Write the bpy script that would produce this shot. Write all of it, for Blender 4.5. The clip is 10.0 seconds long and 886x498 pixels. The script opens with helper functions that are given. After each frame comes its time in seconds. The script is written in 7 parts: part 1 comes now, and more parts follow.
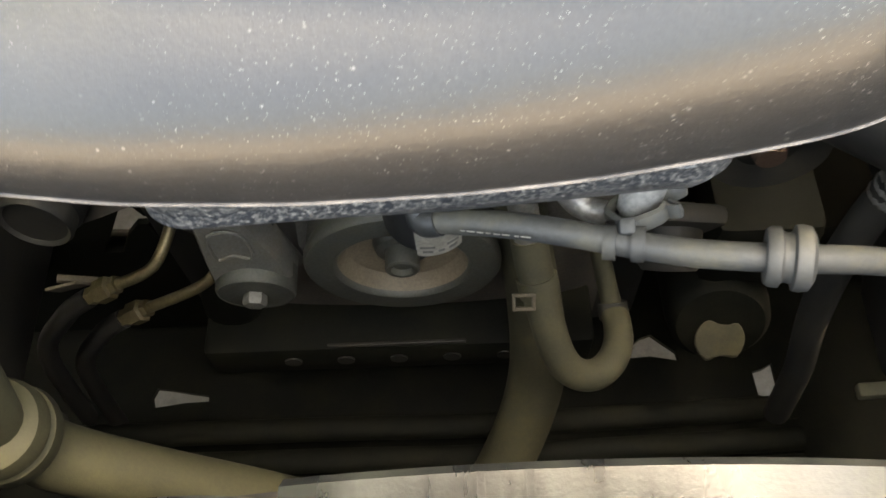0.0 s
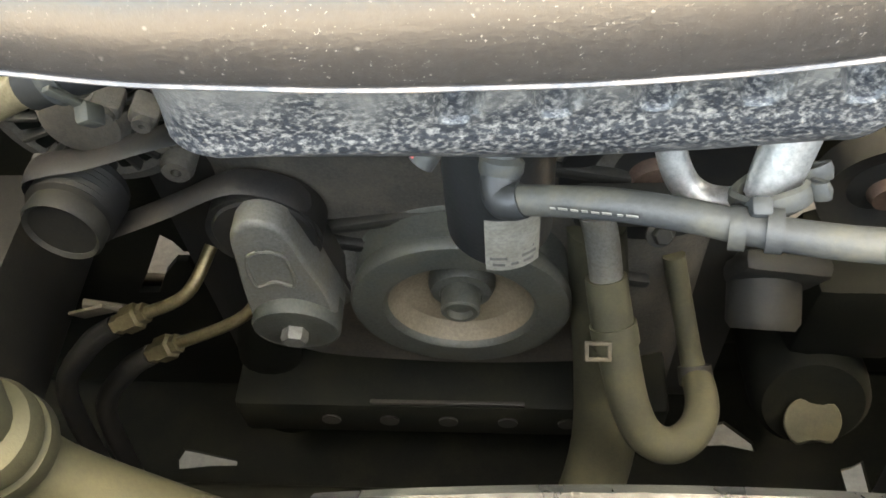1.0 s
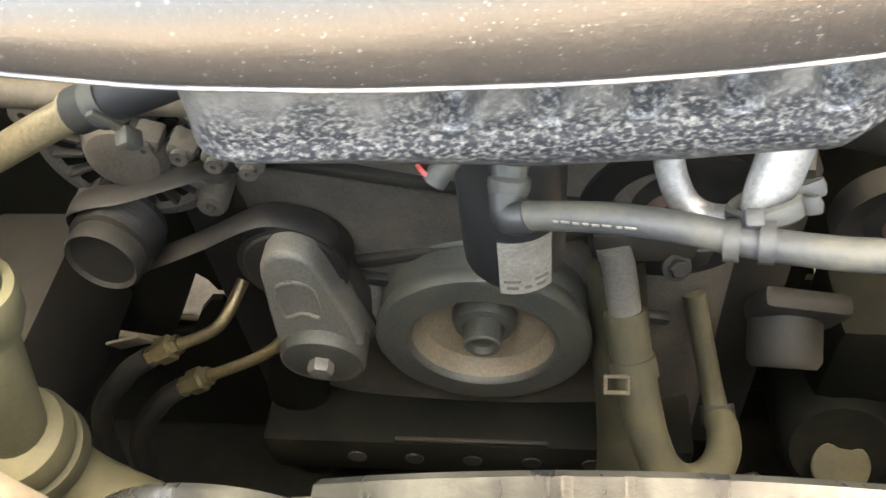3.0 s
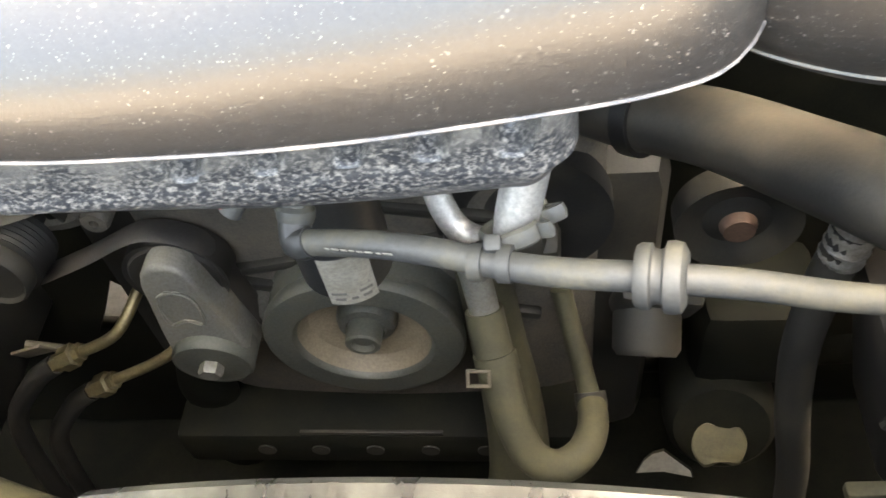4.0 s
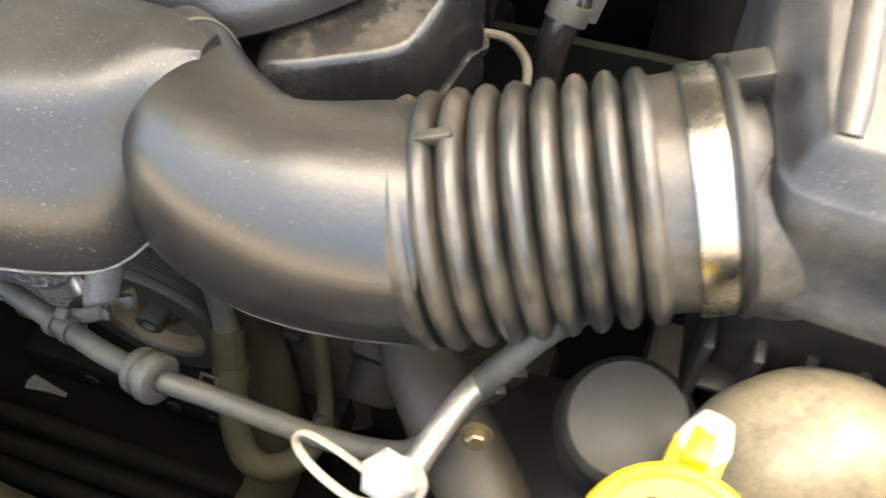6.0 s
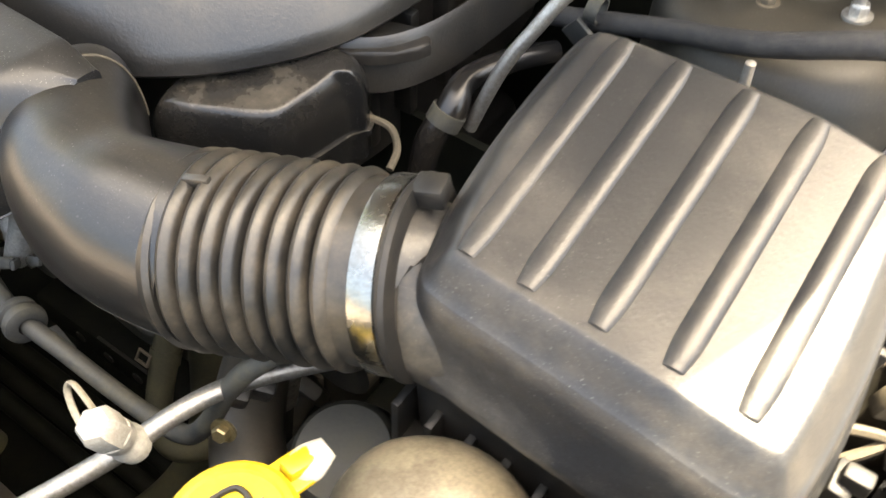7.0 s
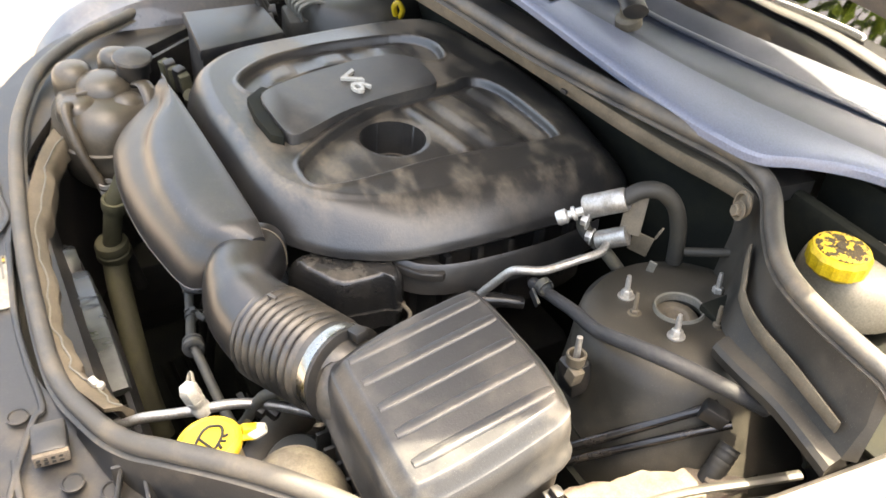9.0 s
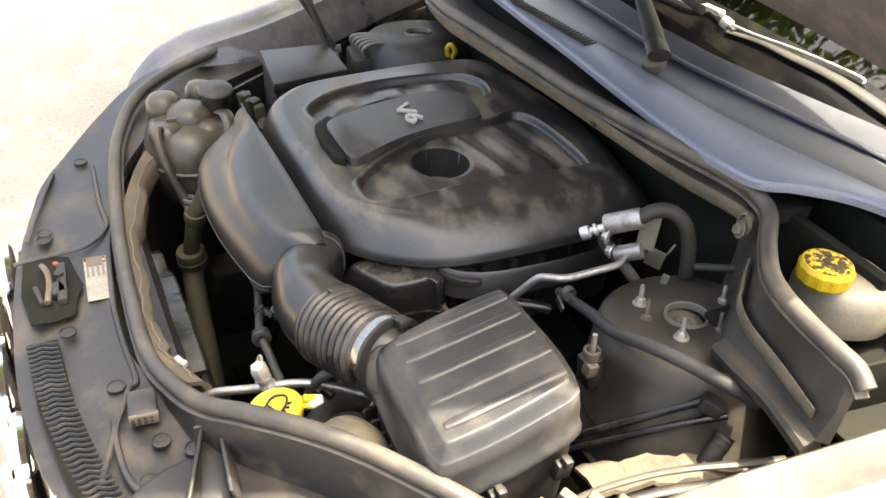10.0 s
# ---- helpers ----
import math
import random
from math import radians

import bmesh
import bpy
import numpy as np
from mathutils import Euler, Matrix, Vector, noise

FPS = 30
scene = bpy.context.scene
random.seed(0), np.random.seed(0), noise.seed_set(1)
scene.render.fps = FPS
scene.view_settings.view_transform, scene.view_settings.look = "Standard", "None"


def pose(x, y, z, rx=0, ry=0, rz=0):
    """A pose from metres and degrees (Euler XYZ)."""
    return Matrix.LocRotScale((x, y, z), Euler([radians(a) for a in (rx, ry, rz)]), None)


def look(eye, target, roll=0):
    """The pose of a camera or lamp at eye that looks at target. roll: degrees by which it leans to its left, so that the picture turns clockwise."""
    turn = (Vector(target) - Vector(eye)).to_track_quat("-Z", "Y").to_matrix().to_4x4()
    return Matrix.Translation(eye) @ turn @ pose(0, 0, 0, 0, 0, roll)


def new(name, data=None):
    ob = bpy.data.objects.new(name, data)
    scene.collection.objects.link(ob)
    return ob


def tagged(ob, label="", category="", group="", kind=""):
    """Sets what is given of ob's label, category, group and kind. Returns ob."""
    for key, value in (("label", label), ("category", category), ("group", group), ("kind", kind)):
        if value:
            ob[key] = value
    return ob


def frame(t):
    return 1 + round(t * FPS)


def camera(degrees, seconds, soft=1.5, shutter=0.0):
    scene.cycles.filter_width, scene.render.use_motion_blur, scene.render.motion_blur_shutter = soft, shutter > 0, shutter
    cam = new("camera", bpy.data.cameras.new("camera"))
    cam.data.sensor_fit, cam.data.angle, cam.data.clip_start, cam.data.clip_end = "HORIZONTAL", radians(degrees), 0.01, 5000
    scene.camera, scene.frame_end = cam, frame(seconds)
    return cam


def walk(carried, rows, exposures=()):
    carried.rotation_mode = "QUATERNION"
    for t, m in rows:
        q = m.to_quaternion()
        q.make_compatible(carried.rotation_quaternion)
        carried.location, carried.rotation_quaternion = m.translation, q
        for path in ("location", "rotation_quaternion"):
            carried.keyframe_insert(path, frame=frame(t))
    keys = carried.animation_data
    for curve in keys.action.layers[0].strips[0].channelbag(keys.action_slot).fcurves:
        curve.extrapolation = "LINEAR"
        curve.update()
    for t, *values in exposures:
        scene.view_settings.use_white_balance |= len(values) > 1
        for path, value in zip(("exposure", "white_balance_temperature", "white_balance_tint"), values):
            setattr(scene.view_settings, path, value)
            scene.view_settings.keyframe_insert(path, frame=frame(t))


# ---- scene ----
cam = camera(54.0, 10.0, soft=1.5, shutter=0.3)
PATH = [
    (0.0, pose(0.0580, -0.3516, 1.2646, 28.76, 2.69, -1.15)),
    (0.5, pose(0.0451, -0.3535, 1.2035, 31.25, 2.82, 1.81)),
    (1.0, pose(0.0398, -0.3558, 1.1730, 35.77, 3.61, 2.96)),
    (1.5, pose(0.0332, -0.3711, 1.1558, 38.20, 3.85, 4.04)),
    (2.0, pose(0.0281, -0.3802, 1.1551, 39.64, 4.08, 4.93)),
    (2.2, pose(0.0266, -0.3826, 1.1564, 40.06, 4.13, 5.27)),
    (3.3, pose(0.0832, -0.3829, 1.1800, 39.91, 5.90, 4.67)),
    (3.5, pose(0.1080, -0.3825, 1.1828, 39.49, 6.22, 4.37)),
    (4.0, pose(0.1541, -0.3849, 1.2080, 38.45, 6.25, 3.29)),
    (4.5, pose(0.2047, -0.3772, 1.2265, 36.64, 5.82, 4.07)),
    (5.0, pose(0.2958, -0.3621, 1.2710, 34.46, 5.15, 7.78)),
    (5.5, pose(0.3708, -0.3331, 1.3055, 33.49, 3.93, 12.95)),
    (6.0, pose(0.4325, -0.3316, 1.3475, 35.87, 0.84, 18.82)),
    (6.2, pose(0.4794, -0.3202, 1.3586, 36.69, 0.43, 22.35)),
    (7.3, pose(0.6659, -0.2842, 1.4553, 40.63, -3.51, 39.86)),
    (7.5, pose(0.6944, -0.2649, 1.4839, 40.69, -4.33, 43.26)),
    (8.0, pose(0.7858, -0.2655, 1.5781, 42.44, -5.79, 50.27)),
    (8.5, pose(0.9334, -0.3039, 1.6726, 48.24, -4.82, 56.56)),
    (9.0, pose(1.0590, -0.3424, 1.7352, 52.64, -4.18, 60.85)),
    (9.5, pose(1.1344, -0.3760, 1.7698, 55.02, -3.75, 63.35)),
    (10.0, pose(1.2012, -0.3986, 1.7992, 54.92, -3.39, 64.69)),
]
EXPOSURES = [(0.0, 4.4, 8500, 2), (1.0, 5.3, 8300, 0), (2.2, 5.55, 9000, 5), (4.5, 5.15, 8200, 3), (6.0, 4.05, 8000, 3), (7.5, 3.3, 7900, 5), (9.0, 3.5, 7600, 7), (10.0, 2.95, 7500, 7)]
walk(cam, PATH, EXPOSURES)

# ---- light ----
SUN_FROM = Vector((0.10, 0.33, 1.0)).normalized()
world = bpy.data.worlds.new("sky")
scene.world = world
world.use_nodes = True
wn = world.node_tree.nodes
sky = wn.new("ShaderNodeTexSky")
sky.sky_type, sky.sun_disc = "NISHITA", False
sky.sun_elevation = math.asin(SUN_FROM.z)
sky.dust_density, sky.air_density = 8.0, 0.9
sky.sun_rotation = math.atan2(SUN_FROM.x, SUN_FROM.y)
wn["Background"].inputs["Strength"].default_value = 0.15
world.node_tree.links.new(sky.outputs[0], wn["Background"].inputs["Color"])
sun = new("sun", bpy.data.lights.new("sun", "SUN"))
sun.data.energy, sun.data.angle, sun.data.color = 3.4, radians(0.6), (1.0, 0.93, 0.82)
sun.matrix_basis = look(SUN_FROM * 20, (0, 0, 0))

# ---- materials ----


def ramp(nt, fac, stops):
    n = nt.nodes.new("ShaderNodeValToRGB")
    el = n.color_ramp.elements
    while len(el) < len(stops):
        el.new(0.5)
    for e, (p, c) in zip(el, stops):
        e.position, e.color = p, (c, c, c, 1) if isinstance(c, (int, float)) else (*c, 1)
    nt.links.new(fac, n.inputs[0])
    return n.outputs[0]


def noise_tex(nt, scale, detail=4, rough=0.6, stretch=None):
    geo = nt.nodes.new("ShaderNodeNewGeometry")
    src = geo.outputs["Position"]
    if stretch:
        mp = nt.nodes.new("ShaderNodeMapping")
        mp.inputs["Scale"].default_value = stretch
        nt.links.new(src, mp.inputs[0])
        src = mp.outputs[0]
    n = nt.nodes.new("ShaderNodeTexNoise")
    n.inputs["Scale"].default_value, n.inputs["Detail"].default_value, n.inputs["Roughness"].default_value = scale, detail, rough
    nt.links.new(src, n.inputs["Vector"])
    return n.outputs["Fac"]


def blend(nt, fac, a, b):
    n = nt.nodes.new("ShaderNodeMix")
    n.data_type = "RGBA"
    for v, i in ((fac, 0), (a, 6), (b, 7)):
        if isinstance(v, (int, float)):
            n.inputs[i].default_value = v
        elif isinstance(v, tuple):
            n.inputs[i].default_value = (*v, 1)
        else:
            nt.links.new(v, n.inputs[i])
    return n.outputs[2]


def times(nt, a, b, op="MULTIPLY"):
    n = nt.nodes.new("ShaderNodeMath")
    n.operation = op
    for v, i in ((a, 0), (b, 1)):
        if isinstance(v, (int, float)):
            n.inputs[i].default_value = v
        else:
            nt.links.new(v, n.inputs[i])
    return n.outputs[0]


def surface(name, base, dust=(0.24, 0.19, 0.13), amount=0.4, rough=0.5, metal=0.0, scale=14.0, specks=0.0, bump=0.15,
            grain=400.0, settle=0.0, lo=0.42, hi=0.68, stretch=None, coat=0.0, spec=0.5, fine_specks=0.0, splash_to=None, level=False):
    """A worn surface: a base colour with patches of dust, fine grain, and paler specks."""
    m = bpy.data.materials.new(name)
    m.use_nodes = True
    nt = m.node_tree
    b = nt.nodes["Principled BSDF"]
    b.inputs["Metallic"].default_value = metal
    b.inputs["Coat Weight"].default_value = coat
    b.inputs["Specular IOR Level"].default_value = spec
    patches = ramp(nt, noise_tex(nt, scale, 6, 0.62, stretch), ((lo, 0.0), (hi, 1.0)))
    fine = noise_tex(nt, grain, 3, 0.7)
    fac = times(nt, patches, ramp(nt, noise_tex(nt, scale * 9, 4, 0.7), ((0.25, 0.35), (0.7, 1.0))))
    if settle:
        geo = nt.nodes.new("ShaderNodeNewGeometry")
        sep = nt.nodes.new("ShaderNodeSeparateXYZ")
        nt.links.new(geo.outputs["Normal"], sep.inputs[0])
        up = ramp(nt, sep.outputs["Z"], ((0.2, 0.0), (0.95, settle)))
        fac = times(nt, fac, up, "ADD")
    if level:
        geo = nt.nodes.new("ShaderNodeNewGeometry")
        sep = nt.nodes.new("ShaderNodeSeparateXYZ")
        nt.links.new(geo.outputs["Normal"], sep.inputs[0])
        fac = times(nt, fac, ramp(nt, sep.outputs["Z"], ((0.55, 0.12), (0.96, 1.0))))
    if splash_to:
        geo = nt.nodes.new("ShaderNodeNewGeometry")
        sep = nt.nodes.new("ShaderNodeSeparateXYZ")
        nt.links.new(geo.outputs["Position"], sep.inputs[0])
        wavy = times(nt, sep.outputs["Z"], times(nt, noise_tex(nt, 60.0, 4, 0.7), 0.05), "ADD")
        low = ramp(nt, times(nt, times(nt, wavy, splash_to, "SUBTRACT"), 30.0), ((0.0, 1.0), (0.6, 0.0)))
        veil = ramp(nt, noise_tex(nt, 40.0, 5, 0.65), ((0.3, 0.10), (0.7, 0.5)))
        fac = blend(nt, low, veil, fac)
    fac = times(nt, fac, amount)
    lum = ramp(nt, fine, ((0.3, 0.75), (0.7, 1.2)))
    tint = nt.nodes.new("ShaderNodeMix")
    tint.data_type, tint.blend_type = "RGBA", "MULTIPLY"
    tint.inputs[0].default_value = 1.0
    tint.inputs[6].default_value = (*base, 1)
    nt.links.new(lum, tint.inputs[7])
    col = blend(nt, fac, tint.outputs[2], dust)
    rgh = ramp(nt, fac, ((0.0, rough), (1.0, min(1.0, rough + 0.4))))
    if specks:
        v = nt.nodes.new("ShaderNodeTexVoronoi")
        v.inputs["Scale"].default_value = 160.0
        geo = nt.nodes.new("ShaderNodeNewGeometry")
        nt.links.new(geo.outputs["Position"], v.inputs["Vector"])
        dot = ramp(nt, v.outputs["Distance"], ((0.05, 1.0), (0.13, 0.0)))
        some = ramp(nt, noise_tex(nt, 25.0, 5, 0.7), ((0.5, 0.0), (0.62, 1.0)))
        f = times(nt, times(nt, dot, some), specks)
        col = blend(nt, f, col, (0.5, 0.47, 0.43))
    if fine_specks:
        spray = ramp(nt, noise_tex(nt, 900.0, 2, 0.5), ((0.66, 0.0), (0.74, 1.0)))
        drift = ramp(nt, noise_tex(nt, 12.0, 4, 0.7), ((0.40, 0.05), (0.65, 1.0)))
        col = blend(nt, times(nt, times(nt, spray, drift), fine_specks), col, (0.42, 0.40, 0.37))
    nt.links.new(col, b.inputs["Base Color"])
    nt.links.new(rgh, b.inputs["Roughness"])
    if bump:
        bp = nt.nodes.new("ShaderNodeBump")
        bp.inputs["Strength"].default_value, bp.inputs["Distance"].default_value = bump, 0.001
        nt.links.new(fine, bp.inputs["Height"])
        nt.links.new(bp.outputs[0], b.inputs["Normal"])
    return m


M_COVER = surface("dusty_black_plastic", (0.015, 0.0148, 0.0145), dust=(0.19, 0.152, 0.104), amount=0.62, rough=0.30, bump=0.3, scale=15, settle=0.10, lo=0.46, hi=0.58, fine_specks=0.2, stretch=(0.5, 1.0, 1.0), level=True, spec=0.7)
M_DUCT = surface("smooth_black_plastic", (0.012, 0.012, 0.0125), dust=(0.15, 0.13, 0.098), amount=0.16, rough=0.34, scale=9, specks=0.2, settle=0.22, spec=0.6, fine_specks=0.42, level=True)
M_ELBOW = surface("dust_filmed_plastic", (0.009, 0.009, 0.0095), dust=(0.14, 0.118, 0.082), amount=0.34, rough=0.31, scale=34, lo=0.40, hi=0.74, specks=0.1, settle=0.12, spec=0.7, fine_specks=0.4, stretch=(0.3, 1.0, 1.0), level=True)
M_TRAYTOP = surface("dusty_tray_band", (0.045, 0.045, 0.05), dust=(0.30, 0.265, 0.235), amount=0.6, rough=0.28, scale=45, fine_specks=0.3)
M_BAND = surface("black_glass_band", (0.004, 0.004, 0.0045), amount=0.05, rough=0.12, scale=20)
M_TRAY = surface("splashed_plastic", (0.02, 0.021, 0.024), dust=(0.33, 0.30, 0.265), amount=0.8, rough=0.32, scale=620, lo=0.47, hi=0.70, bump=0.5,
                 grain=420, stretch=(0.7, 1, 1), splash_to=1.010)
M_BELLOWS = surface("dusty_bellows_rubber", (0.014, 0.0135, 0.0125), dust=(0.20, 0.16, 0.11), amount=0.4, rough=0.33, scale=30, settle=0.08, spec=0.6)
M_LID = surface("grey_black_plastic", (0.0165, 0.017, 0.018), dust=(0.19, 0.165, 0.13), amount=0.30, rough=0.37, scale=11, settle=0.04, lo=0.47, hi=0.64, bump=0.25, fine_specks=0.25)
M_BADGE = surface("grey_badge_plastic", (0.030, 0.029, 0.028), dust=(0.2, 0.17, 0.13), amount=0.25, rough=0.4, scale=16, settle=0.12)
M_BLACK = surface("black_plastic", (0.007, 0.007, 0.007), amount=0.15, rough=0.5, scale=18)
M_GLOSS = surface("glossy_black_plastic", (0.007, 0.007, 0.0075), amount=0.10, rough=0.22, scale=24)
M_BOX = surface("dusty_gloss_plastic", (0.012, 0.012, 0.012), dust=(0.18, 0.15, 0.11), amount=0.5, rough=0.20, scale=26, lo=0.46, hi=0.66, fine_specks=0.3, level=True, settle=0.12)
M_NECK = surface("sand_dusted_plastic", (0.02, 0.02, 0.021), dust=(0.20, 0.165, 0.115), amount=0.5, rough=0.36, scale=24, lo=0.42, hi=0.66, settle=0.06, fine_specks=0.3)
M_DARK = surface("grimy_metal", (0.020, 0.0195, 0.017), dust=(0.08, 0.07, 0.047), amount=0.5, rough=0.6, scale=16, metal=0.2)
# Grime taken near black, so the colour also carries the deep bay's shade.
M_GRIMESHADE = surface("shaded_grime", (0.007, 0.0078, 0.006), dust=(0.024, 0.023, 0.014), amount=0.6, rough=0.7, scale=20, spec=0.12)
M_LOWHOSE = surface("grimy_low_hose", (0.036, 0.034, 0.019), dust=(0.10, 0.09, 0.046), amount=0.7, rough=0.7, scale=22, settle=0.25)
M_CAST = surface("dusty_cast_aluminium", (0.16, 0.158, 0.14), dust=(0.22, 0.19, 0.125), amount=0.6, rough=0.55, scale=22, metal=0.35)
# Dusty casting in a darker copy, with deep-bay shade in its tone.
M_CASTDIM = surface("shaded_dusty_casting", (0.085, 0.078, 0.066), dust=(0.20, 0.165, 0.12), amount=0.6, rough=0.65, scale=28, metal=0.15, bump=0.5)
M_PULLEY = surface("worn_pulley_metal", (0.075, 0.078, 0.068), dust=(0.14, 0.125, 0.08), amount=0.5, rough=0.5, scale=30, metal=0.3)
M_TAN = surface("dusty_tan_metal", (0.075, 0.062, 0.042), dust=(0.20, 0.16, 0.11), amount=0.6, rough=0.65, scale=20)
M_BELT = surface("worn_belt_rubber", (0.022, 0.021, 0.020), dust=(0.10, 0.08, 0.055), amount=0.4, rough=0.45, scale=30)
M_RUBBER = surface("black_rubber", (0.009, 0.009, 0.0085), dust=(0.07, 0.06, 0.038), amount=0.4, rough=0.6, scale=22)
M_GREYHOSE = surface("dusty_grey_hose", (0.034, 0.035, 0.034), dust=(0.135, 0.118, 0.070), amount=0.65, rough=0.55, scale=30, settle=0.18)
M_OLIVE = surface("olive_dusty_hose", (0.032, 0.030, 0.014), dust=(0.090, 0.082, 0.038), amount=0.7, rough=0.7, scale=18, settle=0.3)
M_BIGHOSE = surface("dusty_radiator_hose", (0.022, 0.021, 0.019), dust=(0.12, 0.098, 0.066), amount=0.55, rough=0.45, scale=10, settle=0.35)
M_ALU = surface("brushed_aluminium", (0.38, 0.37, 0.35), dust=(0.20, 0.175, 0.13), amount=0.75, rough=0.42, metal=0.9, scale=60)
M_ZINC = surface("zinc_plated_steel", (0.52, 0.51, 0.48), dust=(0.30, 0.25, 0.18), amount=0.6, rough=0.36, metal=0.75, scale=35)
M_CLAMP = surface("band_clamp_steel", (0.33, 0.325, 0.30), dust=(0.16, 0.135, 0.10), amount=0.5, rough=0.24, metal=1.0, scale=40)
M_BRASS = surface("yellow_zinc", (0.20, 0.165, 0.09), dust=(0.12, 0.10, 0.065), amount=0.5, rough=0.42, metal=0.7, scale=50)
M_WHITE = surface("white_plastic", (0.38, 0.365, 0.32), dust=(0.24, 0.20, 0.14), amount=0.6, rough=0.45, scale=40)
M_YELLOW = surface("yellow_plastic", (0.52, 0.36, 0.012), dust=(0.20, 0.135, 0.05), amount=0.35, rough=0.42, scale=45)
M_YDIRTY = surface("grimy_yellow_plastic", (0.60, 0.39, 0.02), dust=(0.035, 0.024, 0.01), amount=1.7, rough=0.5, scale=110, lo=0.44, hi=0.52)
M_TANK = surface("aged_translucent_plastic", (0.30, 0.265, 0.195), dust=(0.14, 0.112, 0.078), amount=0.5, rough=0.35, scale=12, settle=0.1)
M_COOL = surface("smoky_tank_plastic", (0.04, 0.034, 0.025), dust=(0.15, 0.12, 0.082), amount=0.4, rough=0.3, scale=18, settle=0.2)
M_BODY = surface("dusty_painted_steel", (0.017, 0.0158, 0.0122), dust=(0.060, 0.050, 0.034), amount=0.6, rough=0.45, scale=12, settle=0.22, fine_specks=0.25, lo=0.44, hi=0.64)
M_SEAL = surface("grey_seal_rubber", (0.03, 0.03, 0.029), dust=(0.19, 0.155, 0.105), amount=0.45, rough=0.5, scale=14, settle=0.18)
M_COWL = surface("blue_grey_cowl_plastic", (0.020, 0.024, 0.034), dust=(0.14, 0.145, 0.165), amount=0.3, rough=0.33, scale=6, settle=0.08)
M_PANEL = surface("faded_black_panel", (0.012, 0.0125, 0.0135), dust=(0.14, 0.115, 0.082), amount=0.45, rough=0.42, scale=13, settle=0.06, lo=0.48, hi=0.65, fine_specks=0.25)
M_PAINT = surface("dusty_dark_paint", (0.03, 0.033, 0.04), dust=(0.30, 0.25, 0.19), amount=0.4, rough=0.25, scale=8, coat=0.6, settle=0.35)
M_LABEL = surface("aged_paper_label", (0.23, 0.22, 0.185), dust=(0.14, 0.12, 0.085), amount=0.6, rough=0.6, scale=60)
M_INK = surface("label_ink", (0.10, 0.095, 0.085), amount=0.1, rough=0.6)
M_CHROME = surface("chrome", (0.75, 0.75, 0.76), amount=0.15, rough=0.1, metal=1.0)
M_GROUND = surface("pale_gravel", (0.25, 0.212, 0.178), dust=(0.34, 0.292, 0.245), amount=0.8, rough=0.9, scale=3, bump=0.9, grain=60)
M_BARK = surface("bark", (0.10, 0.075, 0.055), amount=0.4, rough=0.9, scale=8, bump=0.8, grain=40)
M_LEAF = surface("leaves", (0.07, 0.12, 0.025), dust=(0.14, 0.16, 0.04), amount=0.6, rough=0.55, scale=5, bump=0.0)
lt_nodes, lt_links = M_LEAF.node_tree.nodes, M_LEAF.node_tree.links
through_leaf = lt_nodes.new("ShaderNodeBsdfTranslucent")
through_leaf.inputs["Color"].default_value = (0.22, 0.30, 0.05, 1)
leaf_mix = lt_nodes.new("ShaderNodeMixShader")
leaf_mix.inputs[0].default_value = 0.45
lt_links.new(lt_nodes["Principled BSDF"].outputs[0], leaf_mix.inputs[1])
lt_links.new(through_leaf.outputs[0], leaf_mix.inputs[2])
lt_links.new(leaf_mix.outputs[0], lt_nodes["Material Output"].inputs["Surface"])
# Cowl plastic made paler and bluer, to put the sky's sheen in its colour.
M_STRIP = surface("sky_sheen_cowl_strip", (0.125, 0.14, 0.185), dust=(0.26, 0.265, 0.29), amount=0.3, rough=0.28, scale=7, settle=0.08)
# Streaked plastic, darkened for the shade of a person before the bay.
M_SHROUD = surface("streaked_shaded_shroud", (0.011, 0.0115, 0.0115), dust=(0.060, 0.063, 0.052), amount=0.8, rough=0.27, scale=30, lo=0.44, hi=0.70, spec=0.5, stretch=(1.0, 0.25, 0.25))
# Tank plastic with grime, its tone lowered in place of shade at the front.
M_WASHER = surface("grimy_shaded_washer_plastic", (0.15, 0.13, 0.092), dust=(0.055, 0.045, 0.030), amount=0.75, rough=0.38, scale=34, lo=0.46, hi=0.60)
# Lid colour darkened likewise, where the front gets too much sky.
M_CANLID = surface("olive_shaded_lid_plastic", (0.016, 0.016, 0.0125), dust=(0.046, 0.044, 0.030), amount=0.6, rough=0.55, scale=40)
M_PLATE = surface("brown_dusty_steel", (0.016, 0.0145, 0.0115), dust=(0.068, 0.056, 0.039), amount=0.65, rough=0.5, scale=16, settle=0.12, fine_specks=0.2)
M_FELT = surface("bounce_grey_felt", (0.05, 0.05, 0.05), amount=0.3, rough=0.9, scale=20, bump=0.6)
M_FILTER = surface("dark_filter_paint", (0.02, 0.021, 0.021), dust=(0.08, 0.07, 0.05), amount=0.35, rough=0.4, scale=20)
M_BRASSY = surface("tan_plated_pipe", (0.30, 0.24, 0.14), dust=(0.2, 0.16, 0.09), amount=0.5, rough=0.35, metal=0.5, scale=30)
M_DISH = surface("rusty_dish", (0.19, 0.155, 0.105), dust=(0.10, 0.085, 0.06), amount=0.5, rough=0.6, scale=30)
M_BRAID = surface("braided_sleeve", (0.022, 0.022, 0.023), dust=(0.09, 0.085, 0.075), amount=0.5, rough=0.6, scale=160, bump=0.9, grain=900)
M_SAND = surface("sandy_dust", (0.13, 0.105, 0.078), dust=(0.05, 0.038, 0.026), amount=0.9, rough=0.85, scale=14, bump=0.5)
M_RED = surface("red_seal_rubber", (0.35, 0.03, 0.03), amount=0.2, rough=0.5)
